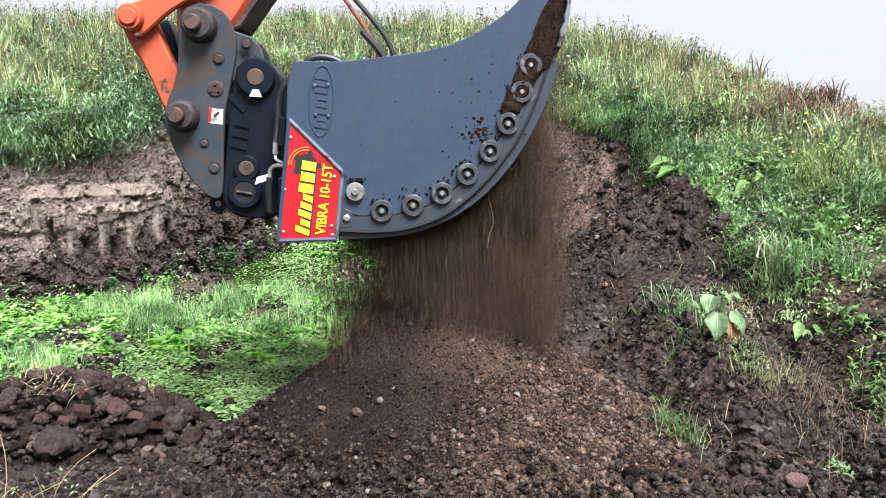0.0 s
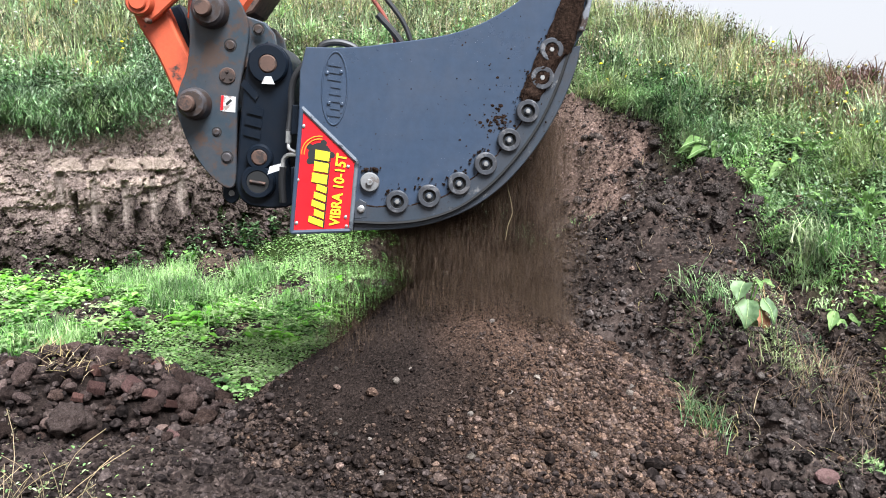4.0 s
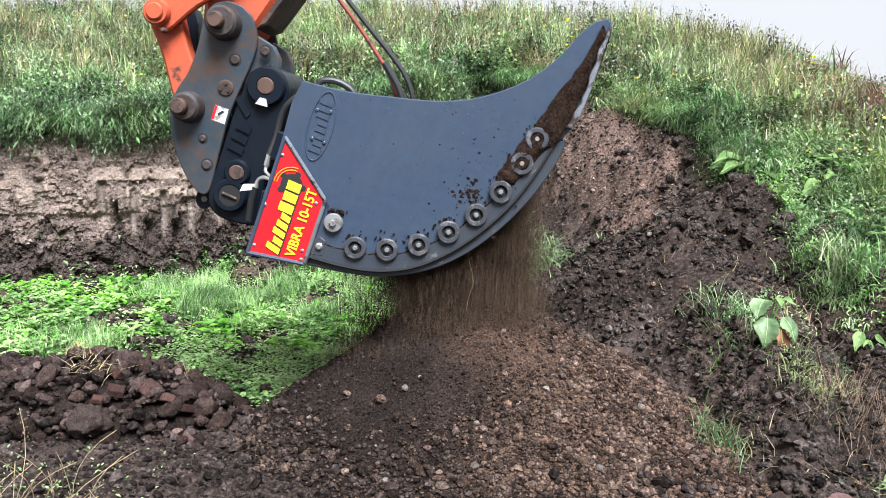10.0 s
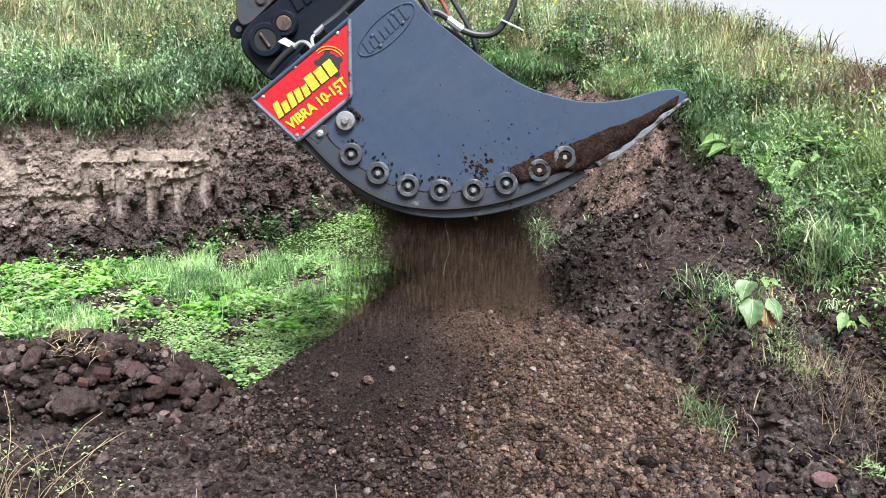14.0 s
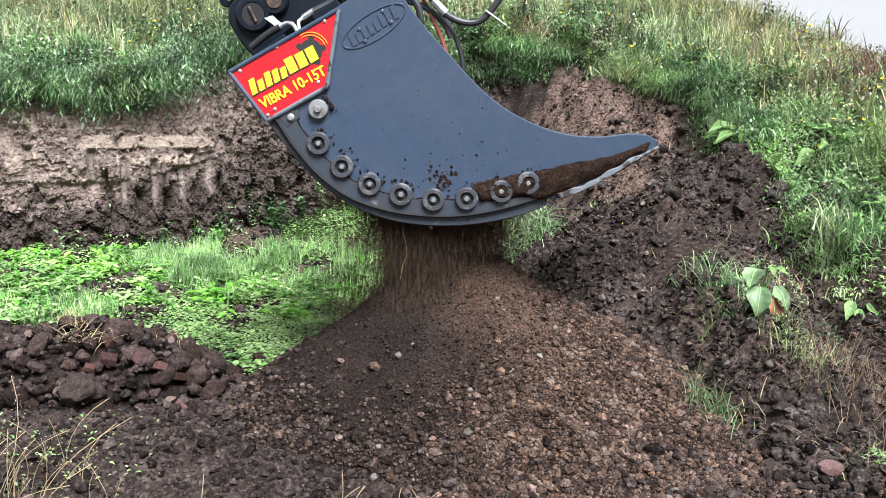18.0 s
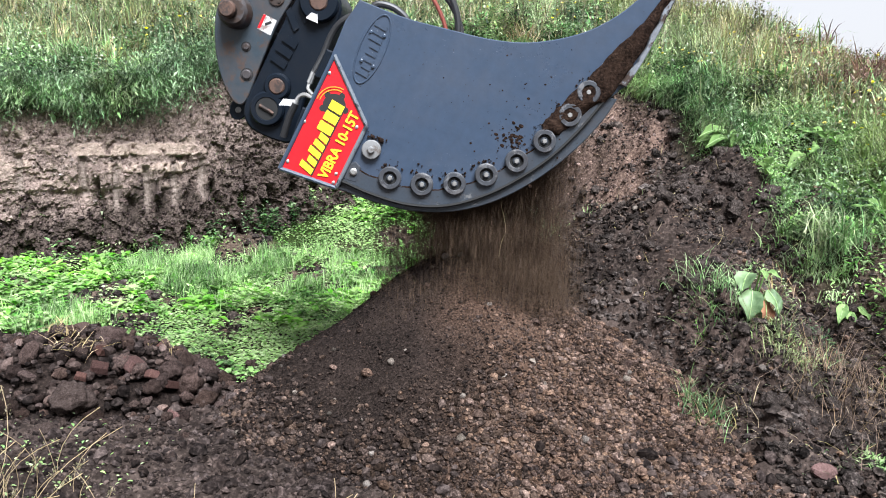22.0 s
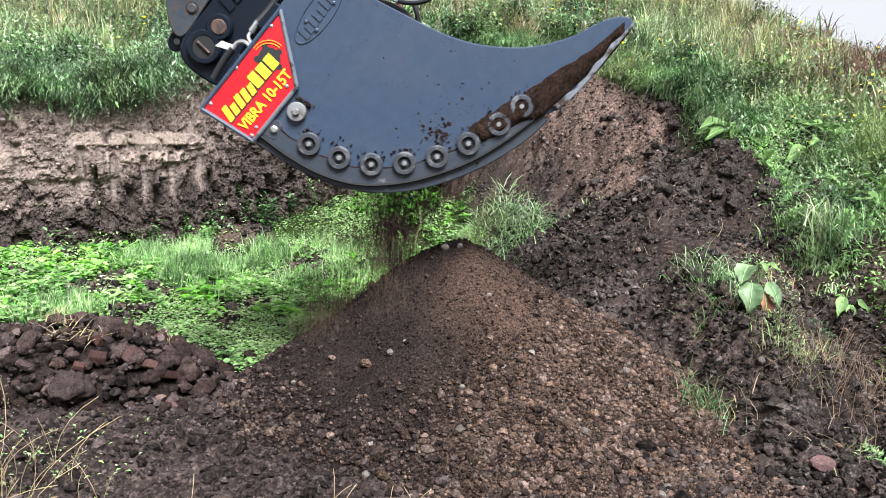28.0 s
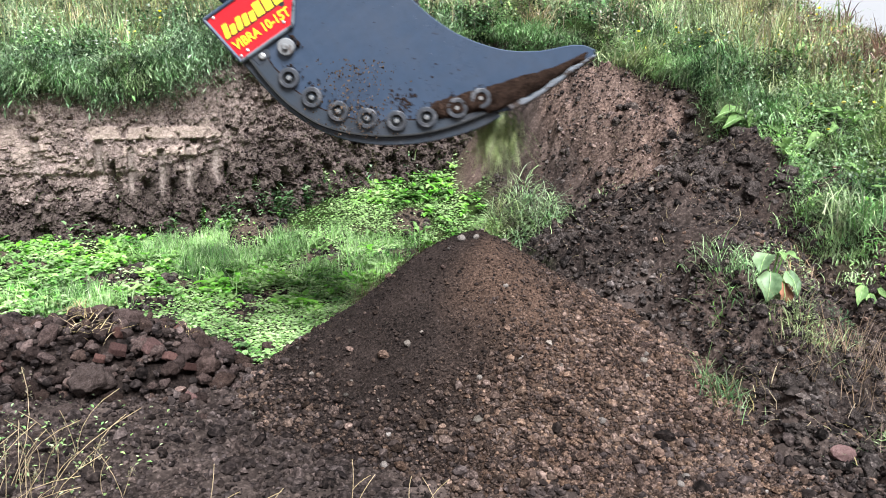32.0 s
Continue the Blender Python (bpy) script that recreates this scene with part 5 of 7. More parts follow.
    hose = part("hose", tube(curve(((-0.392, 0.11, -0.100), (-0.395, 0.10, -0.010), (-0.388, 0.09, 0.060)), 6), 0.016), M_HOSE, c, "black rubber hose")
    part("fitting", tube(curve(((-0.388, 0.09, 0.050), (-0.385, 0.09, 0.090), (-0.360, 0.08, 0.112), (-0.318, 0.06, 0.112)), 5), 0.010, 8), M_STEEL, hose, "bright steel elbow")
    part("tag", slab(((-0.455, 0.025), (-0.398, 0.045), (-0.392, 0.075), (-0.445, 0.060)), 0.085, 0.087, 0), M_WHITE, hose, "white paper tag")
    part("block", slab(((-0.345, -0.09), (-0.318, -0.09), (-0.310, 0.06), (-0.345, 0.06)), 0.03, 0.30, 0.004), M_BLACK, c)
    part("block", slab(((-0.350, 0.20), (-0.312, 0.20), (-0.306, 0.33), (-0.340, 0.33)), 0.06, 0.40, 0.006), M_BLACK, c)
    part("top_hose", tube(curve(((-0.235, 0.16, 0.545), (-0.215, 0.16, 0.592), (-0.150, 0.16, 0.606), (-0.085, 0.16, 0.590), (-0.050, 0.16, 0.560)), 5), 0.016), M_HOSE, c)
    return c


PIN_A = deep(((-0.678, 0.716),), 0.2)[0]
PIN_B = deep(((-0.756, 0.326),), 0.2)[0]


def build_stick():
    """The end of the digging arm, its space at the main pin of the coupler."""
    s = tagged(new("excavator_stick"), "orange painted excavator arm end with chipped worn edges", "excavator arm")
    arm = [(-0.10, -0.03), (-0.03, -0.105), (0.06, -0.10), (0.14, -0.03), (0.24, 0.12), (0.80, 0.92), (0.36, 1.18), (0.02, 0.50), (-0.09, 0.12)]
    part("arm_box", slab(arm, 0.26, 0.60, 0.02), M_ORANGE, s)
    part("arm_edge", slab([(0.15, -0.02), (0.20, 0.0), (0.86, 0.94), (0.80, 0.93)], 0.25, 0.61, 0.008), M_RUSTY, s, "worn rusty edge")
    part("idler_link", slab(curve(((-0.335, 0.02), (-0.300, -0.045), (-0.235, -0.055), (-0.10, 0.06), (0.10, 0.18), (0.08, 0.26), (-0.12, 0.15), (-0.250, 0.095), (-0.315, 0.075)), 4), 0.20, 0.25, 0.008), M_ORANGE, s)
    joint = part("joint_boss", lathe(((0.060, 0.205), (0.060, 0.17), (0.052, 0.155), (0.040, 0.155)), (-0.280, 0.020), 28), M_ORANGE, s)
    part("pin_end", lathe(((0.038, 0.16), (0.038, 0.145), (0.033, 0.14)), (-0.280, 0.020), 24), M_ORANGE, joint)
    part("grease_nipple", lathe(((0.012, 0.20), (0.012, 0.16), (0.006, 0.15)), (-0.245, -0.060), 10), M_RUSTY, joint)
    return s


def build_link():
    """The tipping link that comes down to the second pin, its space at that pin."""
    k = tagged(new("tipping_link"), "orange steel tipping link with rubbed bare edges", "excavator link")
    part("link_bar", slab(curve(((-0.255, 0.40), (-0.225, 0.330), (-0.150, 0.200), (-0.070, 0.020), (0.0, -0.05), (0.06, 0.0), (0.05, 0.10), (-0.040, 0.260), (-0.100, 0.400), (-0.130, 0.450), (-0.210, 0.450)), 4), 0.255, 0.36, 0.01), M_ORANGE, k)
    part("inner_web", slab(curve(((-0.140, 0.430), (-0.120, 0.300), (-0.060, 0.150), (-0.020, 0.200), (-0.050, 0.380), (-0.080, 0.450)), 3), 0.37, 0.50, 0.01), M_BLACK, k)
    return k


def build_hoses():
    h = tagged(new("hydraulic_hose"), "black and rusty red hydraulic hoses rising from the bucket", "hydraulic hose")
    part("black_hose", tube(curve(((0.02, 0.42, -0.10), (0.0, 0.42, 0.0), (-0.04, 0.42, 0.09), (-0.12, 0.42, 0.19), (-0.24, 0.42, 0.32), (-0.40, 0.42, 0.50)), 6), 0.012), M_HOSE, h)
    part("red_hose", tube(curve(((-0.06, 0.40, -0.10), (-0.075, 0.40, 0.0), (-0.115, 0.40, 0.09), (-0.185, 0.40, 0.19), (-0.285, 0.40, 0.32), (-0.44, 0.40, 0.50)), 6), 0.010), M_REDHOSE, h)
    return h


def build_loop():
    p = tagged(new("return_hose"), "black return hose loop with bright fittings", "hydraulic hose")
    hose = part("loop", tube(curve(((-0.14, 0.36, 0.56), (-0.09, 0.36, 0.625), (-0.02, 0.36, 0.648), (0.06, 0.36, 0.660), (0.13, 0.36, 0.700), (0.172, 0.36, 0.760), (0.165, 0.36, 0.840), (0.12, 0.36, 0.94), (0.02, 0.36, 1.05)), 6), 0.016), M_HOSE, p)
    part("fitting", tube(((-0.025, 0.36, 0.646), (0.055, 0.36, 0.660)), 0.019, 8), M_STEEL, hose, "bright steel fitting")
    part("second_hose", tube(curve(((-0.10, 0.40, 0.54), (-0.02, 0.40, 0.600), (0.08, 0.40, 0.630), (0.16, 0.40, 0.62)), 6), 0.014), M_HOSE, p)
    part("tie", tube(((0.150, 0.34, 0.82), (0.26, 0.33, 0.86)), 0.004, 6), M_WHITE, hose, "pale cable tie")
    return p


BUCKET, COUPLER, STICK, LINK, HOSES, LOOP = build_bucket(), build_coupler(), build_stick(), build_link(), build_hoses(), build_loop()


# ---------------------------------------------------------------- plants
def blades(p, length, width, azimuth, lean, droop):
    """Bent grass blades: base points, lengths, widths, the way they lean and how far they droop."""
    n = len(p)
    d = np.stack([np.cos(azimuth), np.sin(azimuth), np.zeros(n)], -1)
    side = np.stack([-np.sin(azimuth), np.cos(azimuth), np.zeros(n)], -1) * (width * 0.5)[:, None]
    up = np.array([0, 0, 1.0])
    mid = p + d * (length * lean * 0.45)[:, None] + up * (length * 0.58)[:, None]
    tip = p + d * (length * (lean + 0.45 * droop))[:, None] + up * (length * (0.98 - 0.75 * droop))[:, None]
    v = np.stack([p - side, p + side, mid + side * 0.8, mid - side * 0.8, tip], 1).reshape(-1, 3)
    f = np.array([[0, 1, 2], [0, 2, 3], [3, 2, 4]])
    return v, (f[None] + (np.arange(n) * 5)[:, None, None]).reshape(-1, 3)


def arches(p, length, width, azimuth, tilt, curl):
    """Long blades that arch over in three bends: the first bend's tilt from upright and the curl of each next."""
    n = len(p)
    d = np.stack([np.cos(azimuth), np.sin(azimuth), np.zeros(n)], -1)
    side = np.stack([-np.sin(azimuth), np.cos(azimuth), np.zeros(n)], -1) * (width * 0.5)[:, None]
    up = np.array([0, 0, 1.0])
    at, rows, ang = p, [p - side, p + side], tilt
    for k, w in enumerate((0.95, 0.65, 0.0)):
        at = at + (d * np.sin(ang)[:, None] + up * np.cos(ang)[:, None]) * (length / 3)[:, None]
        ang = ang + curl
        rows += [at - side * w, at + side * w] if w else [at]
    v = np.stack(rows, 1).reshape(-1, 3)
    f = np.array([[0, 1, 3], [0, 3, 2], [2, 3, 5], [2, 5, 4], [4, 5, 6]])
    return v, (f[None] + (np.arange(n) * 7)[:, None, None]).reshape(-1, 3)


def slips(p, length, width, azimuth, pitch):
    """Small narrow leaves, folded once."""
    n = len(p)
    ca, sa, cp, sp = np.cos(azimuth), np.sin(azimuth), np.cos(pitch), np.sin(pitch)
    d = np.stack([ca * cp, sa * cp, sp], -1)
    side = np.stack([-sa, ca, np.zeros(n)], -1)
    L, W = length[:, None], width[:, None]
    v = np.stack([p, p + d * L * 0.45 + side * W * 0.5, p + d * L - np.array([0, 0, 0.15]) * L, p + d * L * 0.45 - side * W * 0.5], 1).reshape(-1, 3)
    f = np.array([[0, 1, 2], [0, 2, 3]])
    return v, (f[None] + (np.arange(n) * 4)[:, None, None]).reshape(-1, 3)


def domes(x, y, size, per, h, d, squash=1.0, floor=None):
    """Points and outward azimuths in the shells of domed clumps."""
    m = len(x)
    cx, cy, s, cd = np.repeat(x, per), np.repeat(y, per), np.repeat(size, per), np.repeat(d, per)
    n = m * per
    r, a, t = np.sqrt(h.uniform(0, 1, n)), h.uniform(0, 6.28, n), h.uniform(0.0, 1, n) ** 0.5
    px, py = cx + s * r * np.cos(a), cy + s * r * np.sin(a)
    ground = land(px, py, False) if floor is None else np.repeat(floor, per)
    pz = ground + t * s * squash * np.sqrt(np.clip(1 - r * r, 0.02, 1)) + h.normal(0, 0.02, n) * s / 0.2
    return np.stack([px, py, pz], -1), a, cd


def leaves(p, length, width, azimuth, pitch, fold=0.25):
    """Pointed leaves folded along the midrib."""
    n = len(p)
    ca, sa, cp, sp = np.cos(azimuth), np.sin(azimuth), np.cos(pitch), np.sin(pitch)
    d = np.stack([ca * cp, sa * cp, sp], -1)
    side = np.stack([-sa, ca, np.zeros(n)], -1)
    up = np.cross(d, side)
    L, W = length[:, None], width[:, None]
    rows = [p, p + d * L * 0.35 + side * W * 0.5 + up * W * fold, p + d * L * 0.5, p + d * L * 0.35 - side * W * 0.5 + up * W * fold,
            p + d * L * 0.75 + side * W * 0.33 + up * W * fold * 0.5, p + d * L * 0.75 - side * W * 0.33 + up * W * fold * 0.5, p + d * L - np.array([0, 0, 0.12]) * L]
    v = np.stack(rows, 1).reshape(-1, 3)
    f = np.array([[0, 2, 1], [0, 3, 2], [1, 2, 4], [2, 3, 5], [2, 6, 4], [2, 5, 6]])
    return v, (f[None] + (np.arange(n) * 7)[:, None, None]).reshape(-1, 3)


def stuff(name, pieces, material, label, category):
    base, vs, fs = 0, [], []
    for v, f in pieces:
        vs.append(v)
        fs.append(f + base)
        base += len(v)
    return tagged(new(name, from_arrays(name, np.concatenate(vs), np.concatenate(fs), material)), label, category, kind="stuff")


def spread(n, g, near=3.2, far=16.0, half=36):
    """Points of the plan, thinner with distance."""
    a = np.radians(g.uniform(-half, half, n))
    d = near * (far / near) ** g.uniform(0, 1, n)
    return d * np.sin(a), d * np.cos(a), d


def on_bank(x, y):
    """Whether the grassed bank, and not the pit or its bare slope, lies here."""
    back = (y > wall_y(x) + 0.04) & (x < 1.3)
    right = (x - right_edge(y) > 0.10) & (x >= 0.9)
    return (back | right) & (bare(x, y) < 0.55) & (y < 17)


def bank_plants():
    g = np.random.default_rng(51)

    def set_of(n, seed):
        h = np.random.default_rng(seed)
        x, y, d = spread(n, h)
        keep = on_bank(x, y)
        x, y, d = x[keep], y[keep], d[keep]
        return np.stack([x, y, land(x, y) - 0.01], -1), d, h

    # each clump of the cover is one kind of plant, with dark gaps between the clumps
    kinds = (("shrubby_weeds", M_SHRUB, 0.0, 0.34, "grey-green fine-leaved weed clumps on the hillside"), ("leafy_weeds", M_BANKLEAF, 0.34, 0.52, "darker leafy weed clumps on the hillside"),
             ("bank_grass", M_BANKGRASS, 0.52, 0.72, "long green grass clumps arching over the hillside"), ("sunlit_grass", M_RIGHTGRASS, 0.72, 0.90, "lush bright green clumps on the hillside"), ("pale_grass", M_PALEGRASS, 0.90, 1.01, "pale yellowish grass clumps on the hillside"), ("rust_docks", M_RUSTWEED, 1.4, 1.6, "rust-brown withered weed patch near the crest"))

    def clump(x, y):
        wx, wy = x + 0.16 * fbm(x, y, 2.2, 2, 203), y * 0.9 + 0.16 * fbm(x, y, 2.2, 2, 205)
        far, pick, _, _ = cells(wx, wy, 1.75, 201)
        dome = np.clip(1 - (far / 0.66) ** 2, 0, 1)
        # raises the share of the brighter, sunlit-coloured grass toward the right
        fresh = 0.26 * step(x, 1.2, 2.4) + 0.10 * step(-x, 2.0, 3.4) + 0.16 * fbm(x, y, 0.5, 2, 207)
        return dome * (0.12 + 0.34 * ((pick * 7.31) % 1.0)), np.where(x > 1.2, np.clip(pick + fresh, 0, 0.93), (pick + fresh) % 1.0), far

    p, d, h = set_of(240000, 58)
    lift, pick, far = clump(p[:, 0], p[:, 1])
    rust = (np.hypot((p[:, 0] - 3.5) / 0.6, (p[:, 1] - 7.0) / 1.3) + 0.6 * fbm(p[:, 0], p[:, 1], 1.5, 3, 209) < h.uniform(0.5, 1.1, len(p)))
    pick = np.where(rust, 1.5, pick)
    shady = np.hypot((p[:, 0] - 1.25) / 1.0, (p[:, 1] - 9.45) / 0.75) + 0.5 * fbm(p[:, 0], p[:, 1], 2.0, 3, 215) < 0.75
    pick, lift = np.where(shady, 0.43, pick), lift + 0.12 * shady
    n = len(p)
    p[:, 2] += lift * h.uniform(0.05, 1.0, n) ** 0.45 + h.normal(0, 0.012, n)
    keep = h.uniform(0, 1, n) < np.clip(1.25 - far, 0.25, 1)
    L = h.uniform(0.022, 0.066, n) + 0.0018 * d
    wide = np.where((pick > 0.34) & (pick < 0.52), h.uniform(0.30, 0.55, n), h.uniform(0.13, 0.26, n))
    L, wide = L * (1 - 0.25 * step(p[:, 0], 1.2, 1.8)), wide * (1 - 0.35 * step(p[:, 0], 1.2, 1.8))
    for name, material, a, b, label in kinds:
        some = keep & (pick >= a) & (pick < b)
        m = some.sum()
        pieces = [slips(p[some], L[some] * 1.2, L[some] * wide[some], h.uniform(0, 6.28, m), h.uniform(-0.3, 1.2, m))]
        if a >= 0.5:
            root = np.flatnonzero(some)[::34]
            per = 26
            q, reach, dd = np.repeat(p[root], per, 0), np.repeat(h.uniform(0.6, 1.3, len(root)), per), np.repeat(d[root], per)
            m = len(q)
            dd = dd * h.uniform(0.7, 1.6, m)
            q = q + h.normal(0, 0.05, q.shape) * np.array([1, 1, 0.15]) - np.array([0, 0, 0.06])
            lean = np.repeat(h.uniform(0, 6.28, len(root)), per)
            az = np.where(h.uniform(0, 1, m) < 0.5, lean + h.normal(0, 0.6, m), h.uniform(0, 6.28, m))
            pieces.append(arches(q, h.uniform(0.12, 0.36, m) * reach, np.maximum(0.005, 0.0011 * dd), az, h.uniform(0.05, 0.8, m), h.uniform(0.2, 0.8, m)))
        stuff(name, pieces, material, label, "weeds" if a < 0.5 else "grass")

    # tall weeds with seed heads, rust-red where the crest falls
    for name, count, seed, material, low, high, label, test in (
            ("seed_stalks", 2200, 54, M_SEED, 0.24, 0.56, "tall dry weeds with seed heads", lambda x, y: (y > 8.6) | (x > 2.6) & (y > 6.0)),
            ("green_stalks", 1500, 55, M_SHRUB, 0.28, 0.55, "tall leafy grey-green weeds", lambda x, y: y > 4.4),
            ("rust_weeds", 900, 56, M_RUSTWEED, 0.26, 0.55, "rust-brown withered docks on the crest", lambda x, y: (x > 2.95) & (x < 4.3) & (y > 5.9) & (y < 8.6))):
        h = np.random.default_rng(seed)
        x, y, d = spread(count * 12, h, 4.0, 15.0, 38)
        keep = on_bank(x, y) & test(x, y)
        x, y, d = x[keep][:count], y[keep][:count], d[keep][:count]
        n = len(x)
        base = np.stack([x, y, land(x, y)], -1)
        ht = h.uniform(low, high, n) * (1 - 0.45 * step(x, 2.7, 3.7))
        lean = h.normal(0, 0.12, (n, 2)) * ht[:, None]
        pieces = [blades(base, ht, np.maximum(0.004, 0.0008 * d), h.uniform(0, 6.28, n), np.full(n, 0.05), np.full(n, 0.02))]
        for _ in range(20):
            t = h.uniform(0.35, 1.05, n)
            q = base + np.stack([lean[:, 0] * t * 0.2, lean[:, 1] * t * 0.2, ht * t], -1) + h.normal(0, 0.018, (n, 3))
            L = h.uniform(0.012, 0.045, n) + 0.0012 * d
            pieces.append(slips(q, L, L * 0.4, h.uniform(0, 6.28, n), h.uniform(-0.3, 1.3, n)))
        stuff(name, pieces, material, label, "weeds")

    # sod that hangs over the cut edge
    h = np.random.default_rng(57)
    m = 760
    x = h.uniform(-7.5, 1.3, m)
    y = wall_y(x) + h.uniform(-0.07, 0.26, m)
    size = h.uniform(0.08, 0.32, m) * np.clip(1 + 0.9 * fbm(x, x * 0, 1.3, 3, 65), 0.4, 1.7)
    base = bank(x, wall_y(x) + 0.25) - 0.02 - 0.12 * step(x, -3.6, -2.2) + 0.24 * fbm(x, x * 0, 1.3, 3, 68) + h.normal(0, 0.06, m)
    kind = fbm(x, y, 0.8, 2, 66) + h.normal(0, 0.2, m)
    for name, some, material, label in (("edge_weeds", kind < -0.02, M_SHRUB, "grey-green bushy weeds over the cut edge"), ("green_edge_weeds", (kind >= -0.02) & (kind < 0.15), M_BANKGRASS, "green bushy weeds over the cut edge"), ("dark_edge_weeds", kind >= 0.15, M_BANKLEAF, "leafy dark weeds over the cut edge")):
        p, a, cd = domes(x[some], y[some], size[some], 230, h, y[some], 1.3, base[some])
        n = len(p)
        p[:, 2] -= 0.12 * h.uniform(0, 1, n) ** 2
        L = 0.026 * np.exp(h.normal(0, 0.45, n))
        q = p[::14] - np.array([0, 0, 0.03])
        k = len(q)
        stems = arches(q, h.uniform(0.08, 0.30, k), np.full(k, 0.0032), a[::14] + h.normal(0, 1.2, k), h.uniform(0.0, 1.3, k), h.uniform(0.1, 0.9, k))
        stuff(name, [slips(p, L * 1.2, L * h.uniform(0.12, 0.40, n), h.uniform(0, 6.28, n), h.uniform(-1.2, 1.2, n)), stems], material, label, "weeds")
    m, per = 520, 26
    x = h.uniform(-7.5, 1.3, m)
    lush = np.repeat(np.clip(1 + 1.1 * fbm(x, x * 0, 1.7, 3, 67), 0.3, 1.8), per)
    x = np.repeat(x, per) + h.normal(0, 0.06, m * per)
    n = len(x)
    y = wall_y(x) + h.uniform(-0.06, 0.12, n)
    z = bank(x, wall_y(x) + 0.25) + h.uniform(-0.06, 0.03, n)
    stuff("hanging_grass", [arches(np.stack([x, y, z], -1), h.uniform(0.14, 0.36, n) * lush, np.full(n, 0.007), h.normal(-1.57, 0.9, n), h.uniform(0.3, 1.0, n), h.uniform(0.35, 0.85, n))], M_BANKGRASS, "grass hanging over the cut edge of the pit", "grass")
    n = 420
    x = h.uniform(-7.5, 1.2, n)
    y = wall_y(x) - h.uniform(0.0, 0.06, n)
    z = bank(x, wall_y(x) + 0.25) - h.uniform(0.02, 0.12, n)
    stuff("hanging_roots", [arches(np.stack([x, y, z], -1), h.uniform(0.06, 0.2, n), np.full(n, 0.003), h.normal(-1.57, 0.7, n), h.uniform(1.0, 1.9, n), h.uniform(0.3, 0.6, n))], M_SEED, "thin brown roots hanging from the sod", "roots")
    # single weeds with broader leaves between the grass
    for name, material, m, seed, label in (("dark_broad_weeds", M_BANKLEAF, 420, 321, "dark broad-leaved weeds on the hillside"), ("fresh_broad_weeds", M_RIGHTGRASS, 380, 322, "fresh green broad-leaved weeds on the hillside"), ("grey_broad_weeds", M_SHRUB, 420, 323, "grey-green bushy weeds on the hillside")):
        k = np.random.default_rng(seed)
        x, y, d = spread(m * 6, k, 4.4, 12.0, 34)
        keep = on_bank(x, y) & (fbm(x, y, 1.1, 3, seed) > k.uniform(-0.2, 0.2, len(x))) & ((seed == 321) | (np.hypot((x - 1.25) / 1.0, (y - 9.45) / 0.75) > 0.9))
        x, y, d = x[keep][:m], y[keep][:m], d[keep][:m]
        p, a, cd = domes(x, y, k.uniform(0.07, 0.20, len(x)), 60, k, d, 1.5)
        n = len(p)
        p[:, 2] += 0.06
        L = (k.uniform(0.020, 0.050, n) + 0.0026 * cd) * (1 - 0.35 * step(p[:, 0], 1.3, 2.0))
        pieces = [leaves(p, L, L * k.uniform(0.3, 0.55, n), a + k.normal(0, 0.7, n), k.uniform(-0.5, 0.9, n), 0.2)]
        stuff(name, pieces, material, label, "weeds")
    # yellow flower heads and long yellowing grass on the hillside
    for name, n, material, label in (("yellow_flowers", 420, M_FLOWER, "yellow flower heads among the hillside weeds"), ("white_flowers", 200, M_WHITEFLOWER, "small white flower heads among the hillside weeds")):
        x, y, d = spread(n * 6, h, 6.0, 13.0, 33)
        keep = on_bank(x, y) & (fbm(x, y, 0.9, 3, 301 + n) > 0.12)
        x, y = x[keep][:n], y[keep][:n]
        q = np.stack([x, y, land(x, y) + h.uniform(0.15, 0.45, len(x))], -1)
        v, f = rocks(q, h.uniform(0.010, 0.024, len(x)), 61, OCT1, 0.5, 0.3)
        tagged(new(name, from_arrays(name, v, f, material)), label, "flowers", kind="stuff")
    for name, m, seed, material, label in (("long_grass", 520, 341, M_PALEGRASS, "long yellow-green grass standing on the hillside"), ("dry_hill_grass", 430, 342, M_DRYGRASS, "long straw-coloured dry grass on the upper hillside")):
        per = 22
        k = np.random.default_rng(seed)
        x, y, d = spread(m * 7, k, 5.6, 13.0, 33)
        above = np.where(x < 1.3, y - wall_y(x) - 1.0, x - right_edge(y) - 1.35) + 0.6 * fbm(x, y, 0.9, 3, seed)
        keep = on_bank(x, y) & (above > 0) & (np.hypot((x - 1.25) / 1.0, (y - 9.45) / 0.75) > 0.8)
        x, y, d = (np.repeat(w[keep][:m], per) for w in (x, y, d))
        n = len(x)
        x, y = x + k.normal(0, 0.07, n), y + k.normal(0, 0.07, n)
        tall = k.uniform(0.26, 0.60, n) * (1 - 0.4 * step(x, 2.7, 3.7))
        stuff(name, [arches(np.stack([x, y, land(x, y) + 0.04], -1), tall, 0.0009 * d, k.uniform(0, 6.28, n), k.uniform(0.0, 0.45, n), k.uniform(0.05, 0.5, n))], material, label, "grass")
    # turf that hangs as a fringe over the steep upper edge of the dug slope
    m, per = 230, 22
    y = h.uniform(6.25, 8.3, m)
    x = np.interp(y, (6.25, 6.6, 6.8, 7.15, 7.9, 8.3), (2.02, 1.94, 1.90, 1.80, 1.52, 1.34)) + np.abs(h.normal(0, 0.10, m)) + 0.12
    lush = np.repeat(np.clip(1 + 0.9 * fbm(x, y, 2.4, 3, 313), 0.5, 1.6), per)
